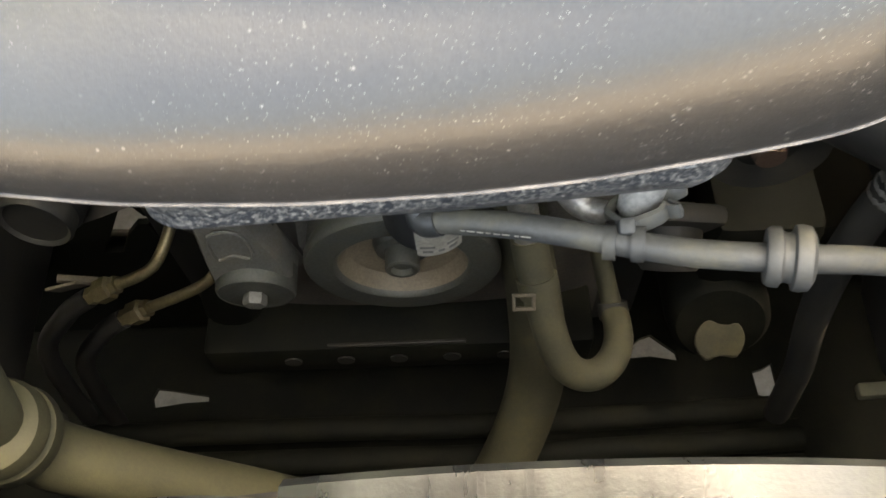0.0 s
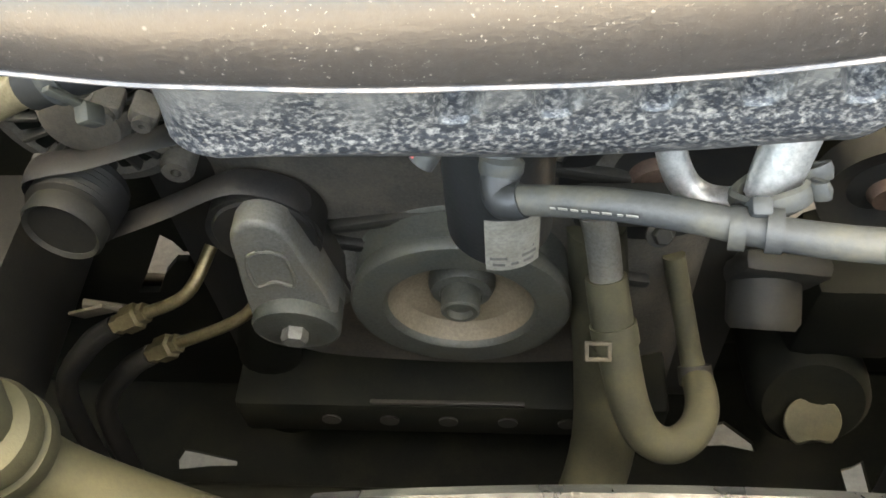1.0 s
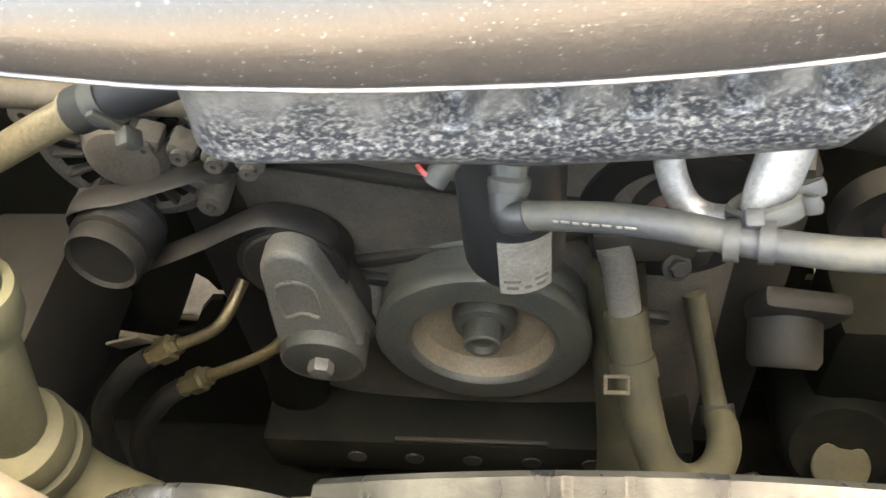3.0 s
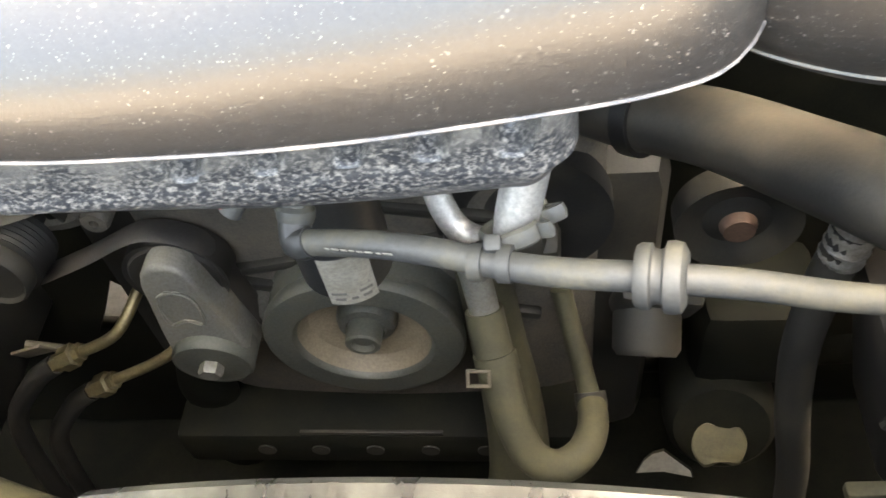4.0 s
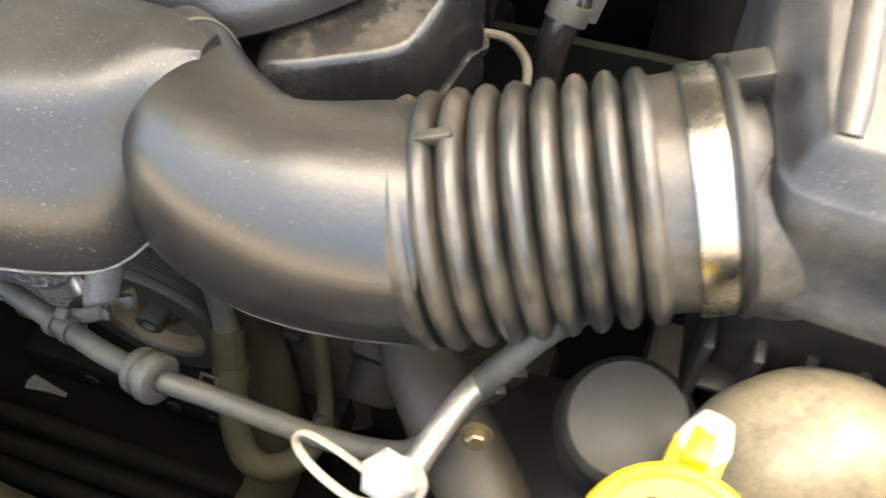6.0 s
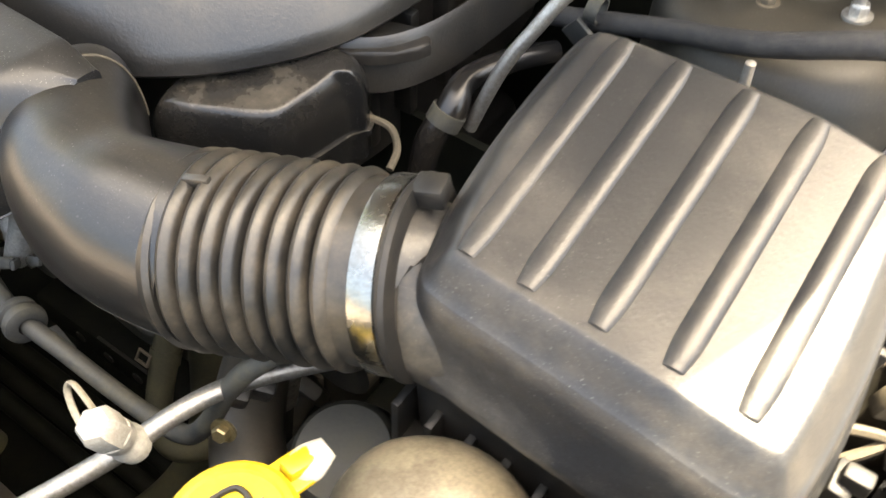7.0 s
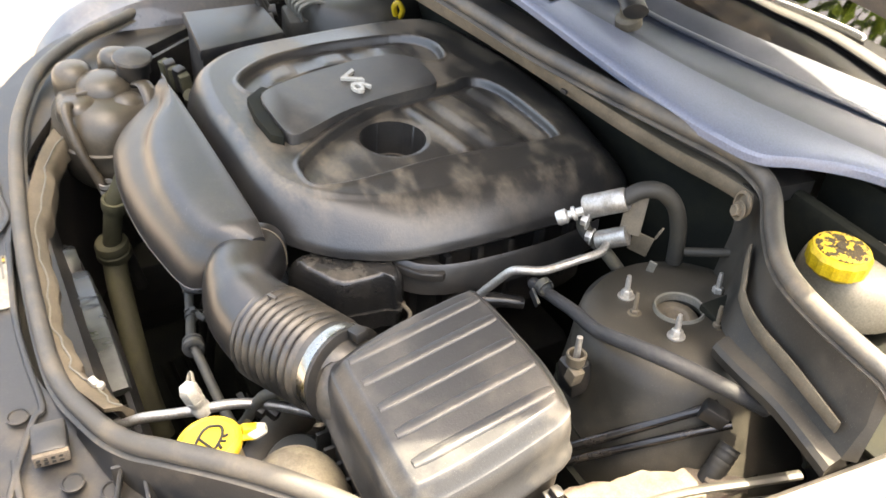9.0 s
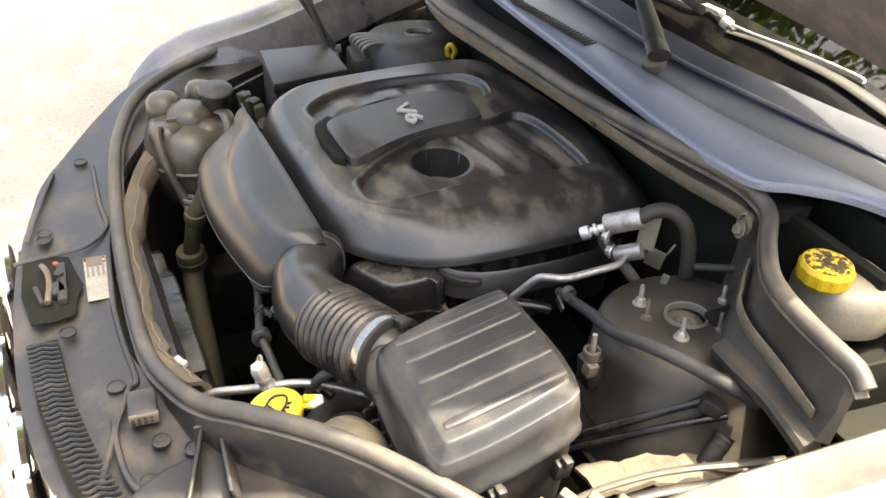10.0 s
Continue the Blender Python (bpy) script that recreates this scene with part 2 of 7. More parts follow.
M_REDDISH = surface("rusty_dark_metal", (0.09, 0.05, 0.035), amount=0.3, rough=0.6, scale=30, metal=0.2)


def glass_material(name, tint, rough=0.02):
    m = bpy.data.materials.new(name)
    m.use_nodes = True
    nt = m.node_tree
    nt.nodes.remove(nt.nodes["Principled BSDF"])
    out = nt.nodes["Material Output"]
    g, t = (nt.nodes.new("ShaderNodeBsdf" + k) for k in ("Glossy", "Transparent"))
    g.inputs["Roughness"].default_value = rough
    t.inputs["Color"].default_value = (*tint, 1)
    mx = nt.nodes.new("ShaderNodeMixShader")
    f = nt.nodes.new("ShaderNodeFresnel")
    f.inputs["IOR"].default_value = 1.6
    nt.links.new(f.outputs[0], mx.inputs[0])
    nt.links.new(t.outputs[0], mx.inputs[1])
    nt.links.new(g.outputs[0], mx.inputs[2])
    nt.links.new(mx.outputs[0], out.inputs["Surface"])
    return m


M_GLASS = glass_material("windscreen_glass", (0.35, 0.42, 0.38))
M_LENS = glass_material("lamp_lens", (0.7, 0.78, 0.8))

# ---- mesh helpers ----


def thing(name, label, category, at=(0, 0, 0), group="", kind=""):
    ob = new(name)
    ob.empty_display_size = 0.05
    ob.matrix_basis = Matrix.Translation(at)
    return tagged(ob, label, category, group, kind)


def part(name, bm, material, parent=None, label="", angle=38):
    me = bpy.data.meshes.new(name)
    bmesh.ops.recalc_face_normals(bm, faces=bm.faces)
    bm.to_mesh(me)
    bm.free()
    me.materials.append(material)
    me.shade_smooth()
    me.set_sharp_from_angle(angle=radians(angle))
    ob = new(name, me)
    if parent:
        ob.parent = parent
        if parent.type == "EMPTY":
            ob.matrix_parent_inverse = parent.matrix_basis.inverted()
    return tagged(ob, label)


def solo(name, bm, material, label, category, group="", kind="", angle=38):
    return tagged(part(name, bm, material, None, label, angle), "", category, group, kind)


def join(*bms):
    """One bmesh out of several."""
    out = bms[0]
    for b in bms[1:]:
        me = bpy.data.meshes.new("joined")
        b.to_mesh(me)
        b.free()
        out.from_mesh(me)
        bpy.data.meshes.remove(me)
    return out


def spline(pts, n=6, closed=False):
    """Catmull-Rom through the points, n steps between two of them."""
    P = [np.array(p, float) for p in pts]
    out, N = [], len(P)
    for i in range(N if closed else N - 1):
        a, b, c, d = (P[(i + k) % N] if closed else P[min(max(i + k, 0), N - 1)] for k in (-1, 0, 1, 2))
        for k in range(n):
            t = k / n
            out.append(0.5 * (2 * b + (c - a) * t + (2 * a - 5 * b + 4 * c - d) * t * t + (3 * b - a - 3 * c + d) * t ** 3))
    if not closed:
        out.append(P[-1])
    return out


def loft(loops, caps=True):
    bm = bmesh.new()
    rows = [[bm.verts.new(tuple(p)) for p in lp] for lp in loops]
    n = len(rows[0])
    for a, b in zip(rows, rows[1:]):
        for i in range(n):
            bm.faces.new((a[i], a[(i + 1) % n], b[(i + 1) % n], b[i]))
    if caps:
        bm.faces.new(rows[0][::-1])
        bm.faces.new(rows[-1])
    return bm


def tube(pts, r, seg=12, n=6, squash=(1, 1), up=(0, 0, 1), ribs=0.0, pitch=0.01):
    """A round bar or hose along the points; r: a radius, or one at each point."""
    rr = list(r) if isinstance(r, (list, tuple)) else [r] * len(pts)
    line = spline([(*p, q) for p, q in zip(pts, rr)], n) if len(pts) > 2 else \
        [np.array((*pts[0], rr[0])) + (np.array((*pts[1], rr[1])) - np.array((*pts[0], rr[0]))) * k / n for k in range(n + 1)]
    P = [Vector(p[:3]) for p in line]
    R = [p[3] for p in line]
    loops, side, run = [], None, 0.0
    for i, p in enumerate(P):
        d = (P[min(i + 1, len(P) - 1)] - P[max(i - 1, 0)]).normalized()
        if side is None:
            side = d.cross(Vector(up))
            if side.length < 1e-3:
                side = d.cross(Vector((0, 1, 0)))
        side = (side - d * side.dot(d)).normalized()
        top = side.cross(d)
        run += (p - P[i - 1]).length if i else 0
        k = R[i] + ribs * (0.5 + 0.5 * math.cos(run / pitch * math.tau))
        loops.append([p + (side * math.cos(a) * squash[0] + top * math.sin(a) * squash[1]) * k
                      for a in (math.tau * j / seg for j in range(seg))])
    return loft(loops)


def lathe(profile, base, axis, seg=36):
    """Turns (radius, height) pairs about an axis from base."""
    z = Vector(axis).normalized()
    x = z.orthogonal().normalized()
    y = z.cross(x)
    ring = profile[0][0] > 1e-3 and profile[-1][0] > 1e-3
    loops = [[Vector(base) + z * h + (x * math.cos(a) + y * math.sin(a)) * max(r, 1e-4)
              for a in (math.tau * j / seg for j in range(seg))] for r, h in (list(profile) + [profile[0]] if ring else profile)]
    bm = loft(loops, not ring)
    if ring:
        bmesh.ops.remove_doubles(bm, verts=bm.verts, dist=1e-6)
    return bm


def block(size, m, bevel=0.004, seg=2):
    """A box with rounded edges, at the pose m of its middle."""
    bm = bmesh.new()
    bmesh.ops.create_cube(bm, size=1)
    bmesh.ops.scale(bm, vec=size, verts=bm.verts)
    if bevel:
        bmesh.ops.bevel(bm, geom=bm.edges[:], offset=bevel, segments=seg, affect="EDGES", profile=0.5)
    bmesh.ops.transform(bm, matrix=m, verts=bm.verts)
    return bm


def slab(outline, z0, z1, bevel=0.004, seg=2, rise=None):
    """A plate with the given outline in plan; rise(x, y) lifts it."""
    bm = bmesh.new()
    lift = rise or (lambda x, y: 0.0)
    top = [bm.verts.new((p[0], p[1], z1)) for p in outline]
    low = [bm.verts.new((p[0], p[1], z0)) for p in outline]
    n = len(top)
    ft = bm.faces.new(top)
    bm.faces.new(low[::-1])
    for i in range(n):
        bm.faces.new((top[i], low[i], low[(i + 1) % n], top[(i + 1) % n]))
    if bevel:
        bmesh.ops.bevel(bm, geom=list(ft.edges), offset=bevel, segments=seg, affect="EDGES", profile=0.5)
    for v in bm.verts:
        v.co.z += lift(v.co.x, v.co.y)
    return bm


def rounded(pts, n=6):
    return [tuple(p) for p in spline(pts, n, closed=True)]


def bolt(base, axis, r=0.006, h=0.006, stud=0.0, washer=True):
    """A hexagon head or nut, with a washer and perhaps a stud."""
    bms = []
    if washer:
        bms.append(lathe([(0, 0), (r * 1.7, 0), (r * 1.7, h * 0.25), (0, h * 0.25)], base, axis, 20))
    bms.append(lathe([(0, h * 0.2), (r * 1.1, h * 0.2), (r * 1.15, h), (r * 0.95, h * 1.2), (0, h * 1.2)], base, axis, 6))
    if stud:
        bms.append(lathe([(0, h), (r * 0.55, h), (r * 0.55, stud * 0.8), (r * 0.4, stud), (0, stud)], base, axis, 12))
    return join(*bms)


def inside_distance(P, poly):
    """Signed distance of the plan points to a polygon, positive inside."""
    A = np.array(poly, float)[:, :2]
    B = np.roll(A, -1, axis=0)
    best = np.full(len(P), 1e9)
    inn = np.zeros(len(P), bool)
    for a, b in zip(A, B):
        ab, ap = b - a, P - a
        t = np.clip(ap @ ab / max(ab @ ab, 1e-12), 0, 1)
        best = np.minimum(best, np.linalg.norm(ap - t[:, None] * ab, axis=1))
        hit = (a[1] > P[:, 1]) != (b[1] > P[:, 1])
        xs = a[0] + (P[:, 1] - a[1]) / (b[1] - a[1] if b[1] != a[1] else 1e-12) * (b[0] - a[0])
        inn ^= hit & (P[:, 0] < xs)
    return np.where(inn, best, -best)


def smooth_step(x, a, b):
    t = np.clip((x - a) / (b - a), 0, 1)
    return t * t * (3 - 2 * t)


def moulding(outline, height, rings=80, skirt=(), snap=None):
    """A moulded cap over an outline in plan: height(P) gives the level of each place; skirt: (outward, level) rows below its rim."""
    L = np.array(outline, float)[:, :2]
    c = L.mean(axis=0)
    loops = []
    for out, z in skirt[::-1]:
        d = L - c
        loops.append(np.column_stack([L + d / np.linalg.norm(d, axis=1)[:, None] * out, np.full(len(L), z)]))
    for k in range(rings):
        P = c + (L - c) * (1 - k / rings)
        if snap is not None:
            P = snap(P)
        loops.append(np.column_stack([P, height(P)]))
    bm = loft([[Vector(p) for p in lp] for lp in loops], caps=False)
    bm.verts.ensure_lookup_table()
    n = len(L)
    bm.faces.new([bm.verts[i] for i in range(len(bm.verts) - n, len(bm.verts))])
    return bm


def resample(loop, n):
    P = np.array(loop, float)
    Q = np.vstack([P, P[:1]])
    s = np.concatenate([[0], np.cumsum(np.linalg.norm(np.diff(Q, axis=0), axis=1))])
    t = np.linspace(0, s[-1], n, endpoint=False)
    return np.column_stack([np.interp(t, s, Q[:, i]) for i in range(Q.shape[1])])

# ---- setting ----
gm = bmesh.new()
bmesh.ops.create_grid(gm, x_segments=60, y_segments=60, size=200)
solo("ground", gm, M_GROUND, "pale sunlit gravel under and around the car", "ground", kind="structure")

# ---- car body round the engine bay ----


def add_body():
    car = thing("car_body", "dusty dark car body with an open engine bay", "car", (0, 0.6, 0))
    # bulkhead behind the engine, near-black for the shade below the flange
    part("bulkhead", block((1.36, 0.02, 0.85), pose(0.0, 0.50, 0.76), 0.006), M_GRIMESHADE, car)
    # inner wings
    for s, nm in ((1, "inner_wing"), (-1, "inner_wing")):
        x = 0.70 * s + 0.03
        prof = rounded([(x, -0.12), (x + 0.05 * s, 0.1), (x + 0.06 * s, 0.3), (x + 0.04 * s, 0.56), (x + 0.07 * s, 0.56), (x + 0.09 * s, 0.1), (x + 0.04 * s, -0.14)], 4)
        part(nm, slab(prof, 0.22, 1.03 if s > 0 else 0.93, 0.004), M_BODY, car, "dusty inner wing panel")
    # wing flange, with a rolled inner edge and an outer skin
    for s in (1, -1):
        k = 0.04
        rows = []
        near_side = ((-0.16, 0.69, 0.99), (0.0, 0.705, 1.035), (0.15, 0.735, 1.085), (0.30, 0.775, 1.135), (0.45, 0.80, 1.16))
        far_side = ((-0.22, 0.71, 0.905), (-0.20, 0.722, 0.93), (-0.15, 0.73, 0.974), (-0.06, 0.735, 1.012), (0.085, 0.742, 1.042), (0.25, 0.765, 1.085), (0.45, 0.80, 1.14))
        for y, xi, z in (near_side if s > 0 else far_side) + ((0.7, 0.83, 1.19), (1.2, 0.85, 1.20)):
            X = lambda d: k + s * (xi + d)
            rows.append([(X(-0.03), y, z - 0.10), (X(0.0), y, z - 0.02), (X(0.012), y, z - 0.004), (X(0.05), y, z), (X(0.075), y, z + 0.012), (X(0.11), y, z + 0.004),
                         (X(0.145), y, z - 0.05), (X(0.16), y, z - 0.25), (X(0.15), y, z - 0.5), (X(0.13), y, z - 0.5), (X(0.12), y, z - 0.2), (X(0.02), y, z - 0.11)])
        rows = [[tuple(p) for p in r] for r in np.array(spline([np.array(r).ravel() for r in rows], 4)).reshape(-1, 12, 3)]
        part("wing", loft(rows), M_PAINT, car, "dusty dark painted front wing")
    # front bumper skin, closed round the nose
    loops = []
    path = [Vector((p[0], p[1], 0)) for p in spline([(-0.80, 0.20), (-0.79, -0.05), (-0.70, -0.28), (-0.45, -0.46), (-0.15, -0.545), (0.13, -0.565), (0.41, -0.545), (0.66, -0.42), (0.83, -0.20), (0.87, 0.20)], 5)]
    for i, p in enumerate(path):
        d = (path[min(i + 1, len(path) - 1)] - path[max(i - 1, 0)]).normalized()
        o = Vector((d.y, -d.x, 0))
        zt = 0.66 + 0.13 * float(smooth_step(np.array(abs(p.x - 0.05)), 0.40, 0.62))
        loops.append([tuple(p + o * a + Vector((0, 0, z))) for a, z in ((-0.01, zt), (0.012, zt - 0.02), (0.03, zt - 0.12), (0.035, 0.42), (0.01, 0.24), (-0.05, 0.19), (-0.055, 0.20), (0.0, 0.26), (0.015, 0.42), (0.0, zt - 0.1))])
    part("front_bumper", loft(loops), M_PAINT, car, "dusty dark painted bumper skin")
    part("body_shell", block((1.66, 3.0, 0.62), pose(0.03, 2.1, 0.62), 0.10), M_PAINT, car)
    for sx in (-0.80, 0.86):
        for wy in (0.42, 3.0):
            w = part("wheel", lathe([(0.20, -0.09), (0.35, -0.10), (0.37, -0.08), (0.37, 0.08), (0.35, 0.10), (0.20, 0.09)], (sx, wy, 0.368), (1, 0, 0), 40), M_RUBBER, car, "dusty black tyre")
            part("rim", lathe([(0, -0.05), (0.20, -0.06), (0.205, -0.09), (0.205, 0.09), (0.20, 0.06), (0, 0.05)], (sx, wy, 0.368), (1, 0, 0), 30), M_ALU, w, "alloy rim")
    # front structure under the panel
    part("front_crossmember", block((0.66, 0.05, 0.07), pose(0.10, -0.40, 0.90)), M_BODY, car)
    for s in (1, -1):
        part("chassis_rail", block((0.09, 1.3, 0.13), pose(0.05 + s * 0.47, 0.15, 0.55), 0.01), M_DARK, car)
    part("subframe", tube([(-0.5, 0.17, 0.34), (-0.2, 0.18, 0.30), (0.2, 0.18, 0.30), (0.5, 0.17, 0.34)], 0.035, 10), M_GRIMESHADE, car)
    return car


CAR = add_body()
# Dark sheets added to give the cavity round the brake tank its shade.
part("side_bulkhead", block((0.42, 0.02, 0.34), pose(0.72, 0.565, 1.04), 0.004), M_GRIMESHADE, CAR)
part("side_shelf", block((0.30, 0.22, 0.01), pose(0.70, 0.455, 1.078), 0.003), M_GRIMESHADE, CAR, "dark sheet added as shade under the brake tank")
part("side_shield", block((0.006, 0.24, 0.13), pose(0.768, 0.44, 1.09, 0, 0, -6), 0.002), M_GRIMESHADE, CAR, "dark sheet added as shade inside the wing")


def add_strut_tower(x, y, z, label, studs=True):
    t = thing("strut_tower", label, "strut tower", (x, y, z - 0.4))
    loops = []
    for k, (r, dz) in enumerate(((0.0285, -0.016), (0.029, 0.0), (0.034, 0.002), (0.080, 0.001), (0.100, -0.003), (0.110, -0.011), (0.117, -0.028), (0.126, -0.06), (0.146, -0.12), (0.185, -0.22), (0.23, -0.4))):
        loops.append([(x + r * 1.02 * math.cos(a) + (-0.25 * dz), y + r * 1.12 * math.sin(a) - 0.1 * dz, z + dz + 0.10 * r * math.cos(a) * (1 if r < 0.1 else 0.6))
                      for a in (math.tau * j / 64 for j in range(64))])
    part("dome", loft(loops, False), M_BODY, t, "dusty pressed steel dome")
    part("bearing", lathe([(0, 0), (0.012, 0.001), (0.015, 0.004), (0.023, 0.003), (0.0285, 0.0), (0.0285, -0.01)], (x, y, z - 0.014), (0.1, 0, 1), 28), M_TAN, t, "dusty bearing in the hole")
    part("ring", lathe([(0.0275, -0.006), (0.0275, 0.0035), (0.0300, 0.0045), (0.0315, -0.002)], (x, y, z + 0.0), (-0.1, 0, 1), 40), M_CAST, t, "worn metal ring")
    return t


TOWER = add_strut_tower(0.536, 0.330, 1.068, "dusty strut tower with nuts round a hole")
part("weld_seam", tube([(0.536 + 0.1475 * math.cos(a) + 0.028, 0.330 + 0.161 * math.sin(a) + 0.012, 0.952 + 0.008 * math.cos(3 * a)) for a in np.linspace(-2.3, -0.1, 14)], 0.0022, 6, 3), M_GRIMESHADE, TOWER, "dark weld seam")
for px, py, pz in ((0.487, 0.289, 1.064), (0.532, 0.396, 1.066), (0.576, 0.288, 1.074)):
    part("nut", bolt((px, py, pz), (-0.1, 0, 1), 0.0062, 0.009, 0.031), M_ZINC, TOWER, "zinc nut on a stud")
for px, py, pz in ((0.518, 0.276, 1.067), (0.583, 0.345, 1.073)):
    part("stud", bolt((px, py, pz), (-0.1, 0, 1), 0.005, 0.005, 0.03), M_TAN, TOWER)
add_strut_tower(-0.52, 0.40, 1.065, "far strut tower in dusty grey steel")


# ---- cowl, windscreen and wipers ----
def cowl_y(x):
    return 0.372 + 0.20 * x * x


def add_cowl():
    c = thing("cowl_panel", "blue-grey plastic cowl panel below the windscreen", "cowl", (0, 0.5, 1.2))
    front = [(-0.62, 0.52), (-0.45, 0.455), (-0.17, 0.424), (0.042, 0.415), (0.224, 0.405), (0.368, 0.401), (0.456, 0.408), (0.505, 0.424), (0.532, 0.468), (0.571, 0.514), (0.62, 0.545), (0.74, 0.60)]
    rear = [(-0.62, 0.56), (-0.17, 0.462), (0.03, 0.478), (0.18, 0.487), (0.31, 0.497), (0.41, 0.513), (0.50, 0.538), (0.59, 0.566), (0.74, 0.63)]
    foot = [(-0.62, 0.66), (-0.17, 0.612), (0.04, 0.598), (0.17, 0.606), (0.29, 0.628), (0.39, 0.650), (0.49, 0.676), (0.62, 0.70), (0.74, 0.73)]

    def level(x):
        return 1.247 - 0.05 * max(0.0, x - 0.3) ** 2 - 0.06 * min(0.0, x) ** 2

    strip, panel, ridge = [], [], []
    for p in spline([(x, y, 0) for x, y in front], 5):
        x, y = p[0], p[1]
        r, e, z = float(np.interp(x, *zip(*rear))), float(np.interp(x, *zip(*foot))), level(x)
        r = max(r, y + 0.012)
        strip.append([(x, y + 0.001, z - 0.014), (x, y, z - 0.004), (x, y + 0.004, z), (x, y + 0.012, z + 0.001), (x, r - 0.004, z + 0.004), (x, r, z + 0.002), (x, r, z - 0.004), (x, y + 0.012, z - 0.005), (x, y + 0.006, z - 0.014)])
        w = e - r
        panel.append([(x, r - 0.002, z - 0.012), (x, r, z - 0.002), (x, r + 0.15 * w, z - 0.010), (x, r + 0.45 * w, z - 0.014), (x, r + 0.75 * w, z - 0.008), (x, e, z + 0.006), (x, e + 0.02, z + 0.012), (x, e + 0.02, z - 0.01), (x, r + 0.5 * w, z - 0.03)])
        ridge.append((x, r + 0.80 * w, z - 0.004))
    part("panel", loft(panel), M_COWL, c)
    part("front_strip", loft(strip), M_STRIP, c, "front strip of the cowl, paler for sky sheen")
    part("moulded_ridge", tube(ridge, 0.005, 8, 2, (1.6, 0.6)), M_COWL, c)
    for i in range(26):
        x = -0.19 + 0.0094 * i
        y = float(np.interp(x, *zip(*rear)))
        part("vent_slot", block((0.0052, 0.026, 0.003), pose(x, y - 0.018, level(x) + 0.0036, 0, 0, 6), 0.0006), M_BLACK, c, "black vent slot")
    return c


add_cowl()
# windscreen: a curved pane with a dark band at its foot
loops = []
for i in range(25):
    x = -0.78 + 1.56 * i / 24
    y0 = 0.63 + 0.16 * x * x
    loops.append([(x, y0 + d, 1.245 + 0.62 * d - 0.10 * x * x) for d in (0, 0.1, 0.25, 0.5, 0.8)] +
                 [(x, y0 + d, 1.239 + 0.62 * d - 0.10 * x * x) for d in (0.8, 0.5, 0.25, 0.1, 0)])
ws = thing("windscreen", "raked dusty car windscreen reflecting trees", "windscreen", (0, 0.7, 1.25))
pane = part("pane", loft(loops), M_GLASS, ws)
pane.visible_shadow = False
loops = []
for i in range(25):
    x = -0.78 + 1.56 * i / 24
    y0 = 0.625 + 0.16 * x * x
    loops.append([(x, y0, 1.252 - 0.10 * x * x), (x, y0 + 0.085, 1.303 - 0.10 * x * x), (x, y0 + 0.085, 1.300 - 0.10 * x * x), (x, y0 + 0.002, 1.243 - 0.10 * x * x)])
part("lower_band", loft(loops), M_BAND, ws, "black band along the glass foot")
# dashboard and cabin behind the glass
cab = thing("cabin", "dark cabin with a dashboard behind the windscreen", "cabin", (0, 1.2, 1.0))
part("dashboard", block((1.4, 0.5, 0.2), pose(0, 1.02, 1.16), 0.04), M_BLACK, cab)
part("cabin_shell", block((1.56, 2.2, 0.95), pose(0, 2.3, 1.15), 0.12), M_PAINT, cab)


def add_wiper(px, py, pz, tip, label):
    w = thing("wiper", label, "wiper", (px, py, pz - 0.02))
    part("pivot", lathe([(0, 0), (0.020, 0), (0.020, 0.012), (0.013, 0.016), (0.012, 0.028), (0, 0.03)], (px, py, pz - 0.012), (0, -0.3, 1), 24), M_TAN, w, "dusty pivot cap")
    a, b = Vector((px, py, pz + 0.018)), Vector(tip)
    d = b - a
    part("arm", tube([a - d * 0.03, a, a + d * 0.15 + Vector((0, 0, 0.008)), a + d * 0.35 + Vector((0, 0, 0.010)), a + d * 0.6], [0.015, 0.019, 0.017, 0.014, 0.010], 12, 6, (1, 0.5)), M_RUBBER, w)
    part("arm_cap", tube([a - d * 0.035, a + d * 0.05], [0.0195, 0.019], 14, 4, (1, 0.62)), M_BLACK, w, "plastic cap over the arm's foot")
    s = Vector((0.97, -0.05, 0.0)).normalized()
    m = a + d * 0.6
    part("blade", tube([m - s * 0.25 + Vector((0, 0, -0.01)), m - s * 0.1, m + s * 0.1, m + s * 0.25 + Vector((0, 0, -0.008))], 0.005, 8, 6, (1, 1.6)), M_RUBBER, w)


add_wiper(0.142, 0.526, 1.252, (-0.36, 0.76, 1.34), "black wiper arm on a dusty pivot")
w = thing("wiper", "black wiper arm lying along the glass", "wiper", (0.1, 0.74, 1.28))
part("arm", tube([(0.135, 0.675, 1.282), (0.20, 0.690, 1.286), (0.262, 0.697, 1.285), (0.348, 0.709, 1.282), (0.449, 0.715, 1.270), (0.56, 0.73, 1.25)], [0.006, 0.009, 0.011, 0.013, 0.015, 0.016], 10, 6, (1, 0.4)), M_RUBBER, w)
part("blade", tube([(-0.22, 0.665, 1.276), (-0.10, 0.670, 1.281), (-0.008, 0.675, 1.285), (0.035, 0.679, 1.287), (0.066, 0.690, 1.293), (0.11, 0.686, 1.289), (0.147, 0.680, 1.284)], [0.006, 0.007, 0.008, 0.009, 0.009, 0.008, 0.006], 8, 6), M_RUBBER, w)
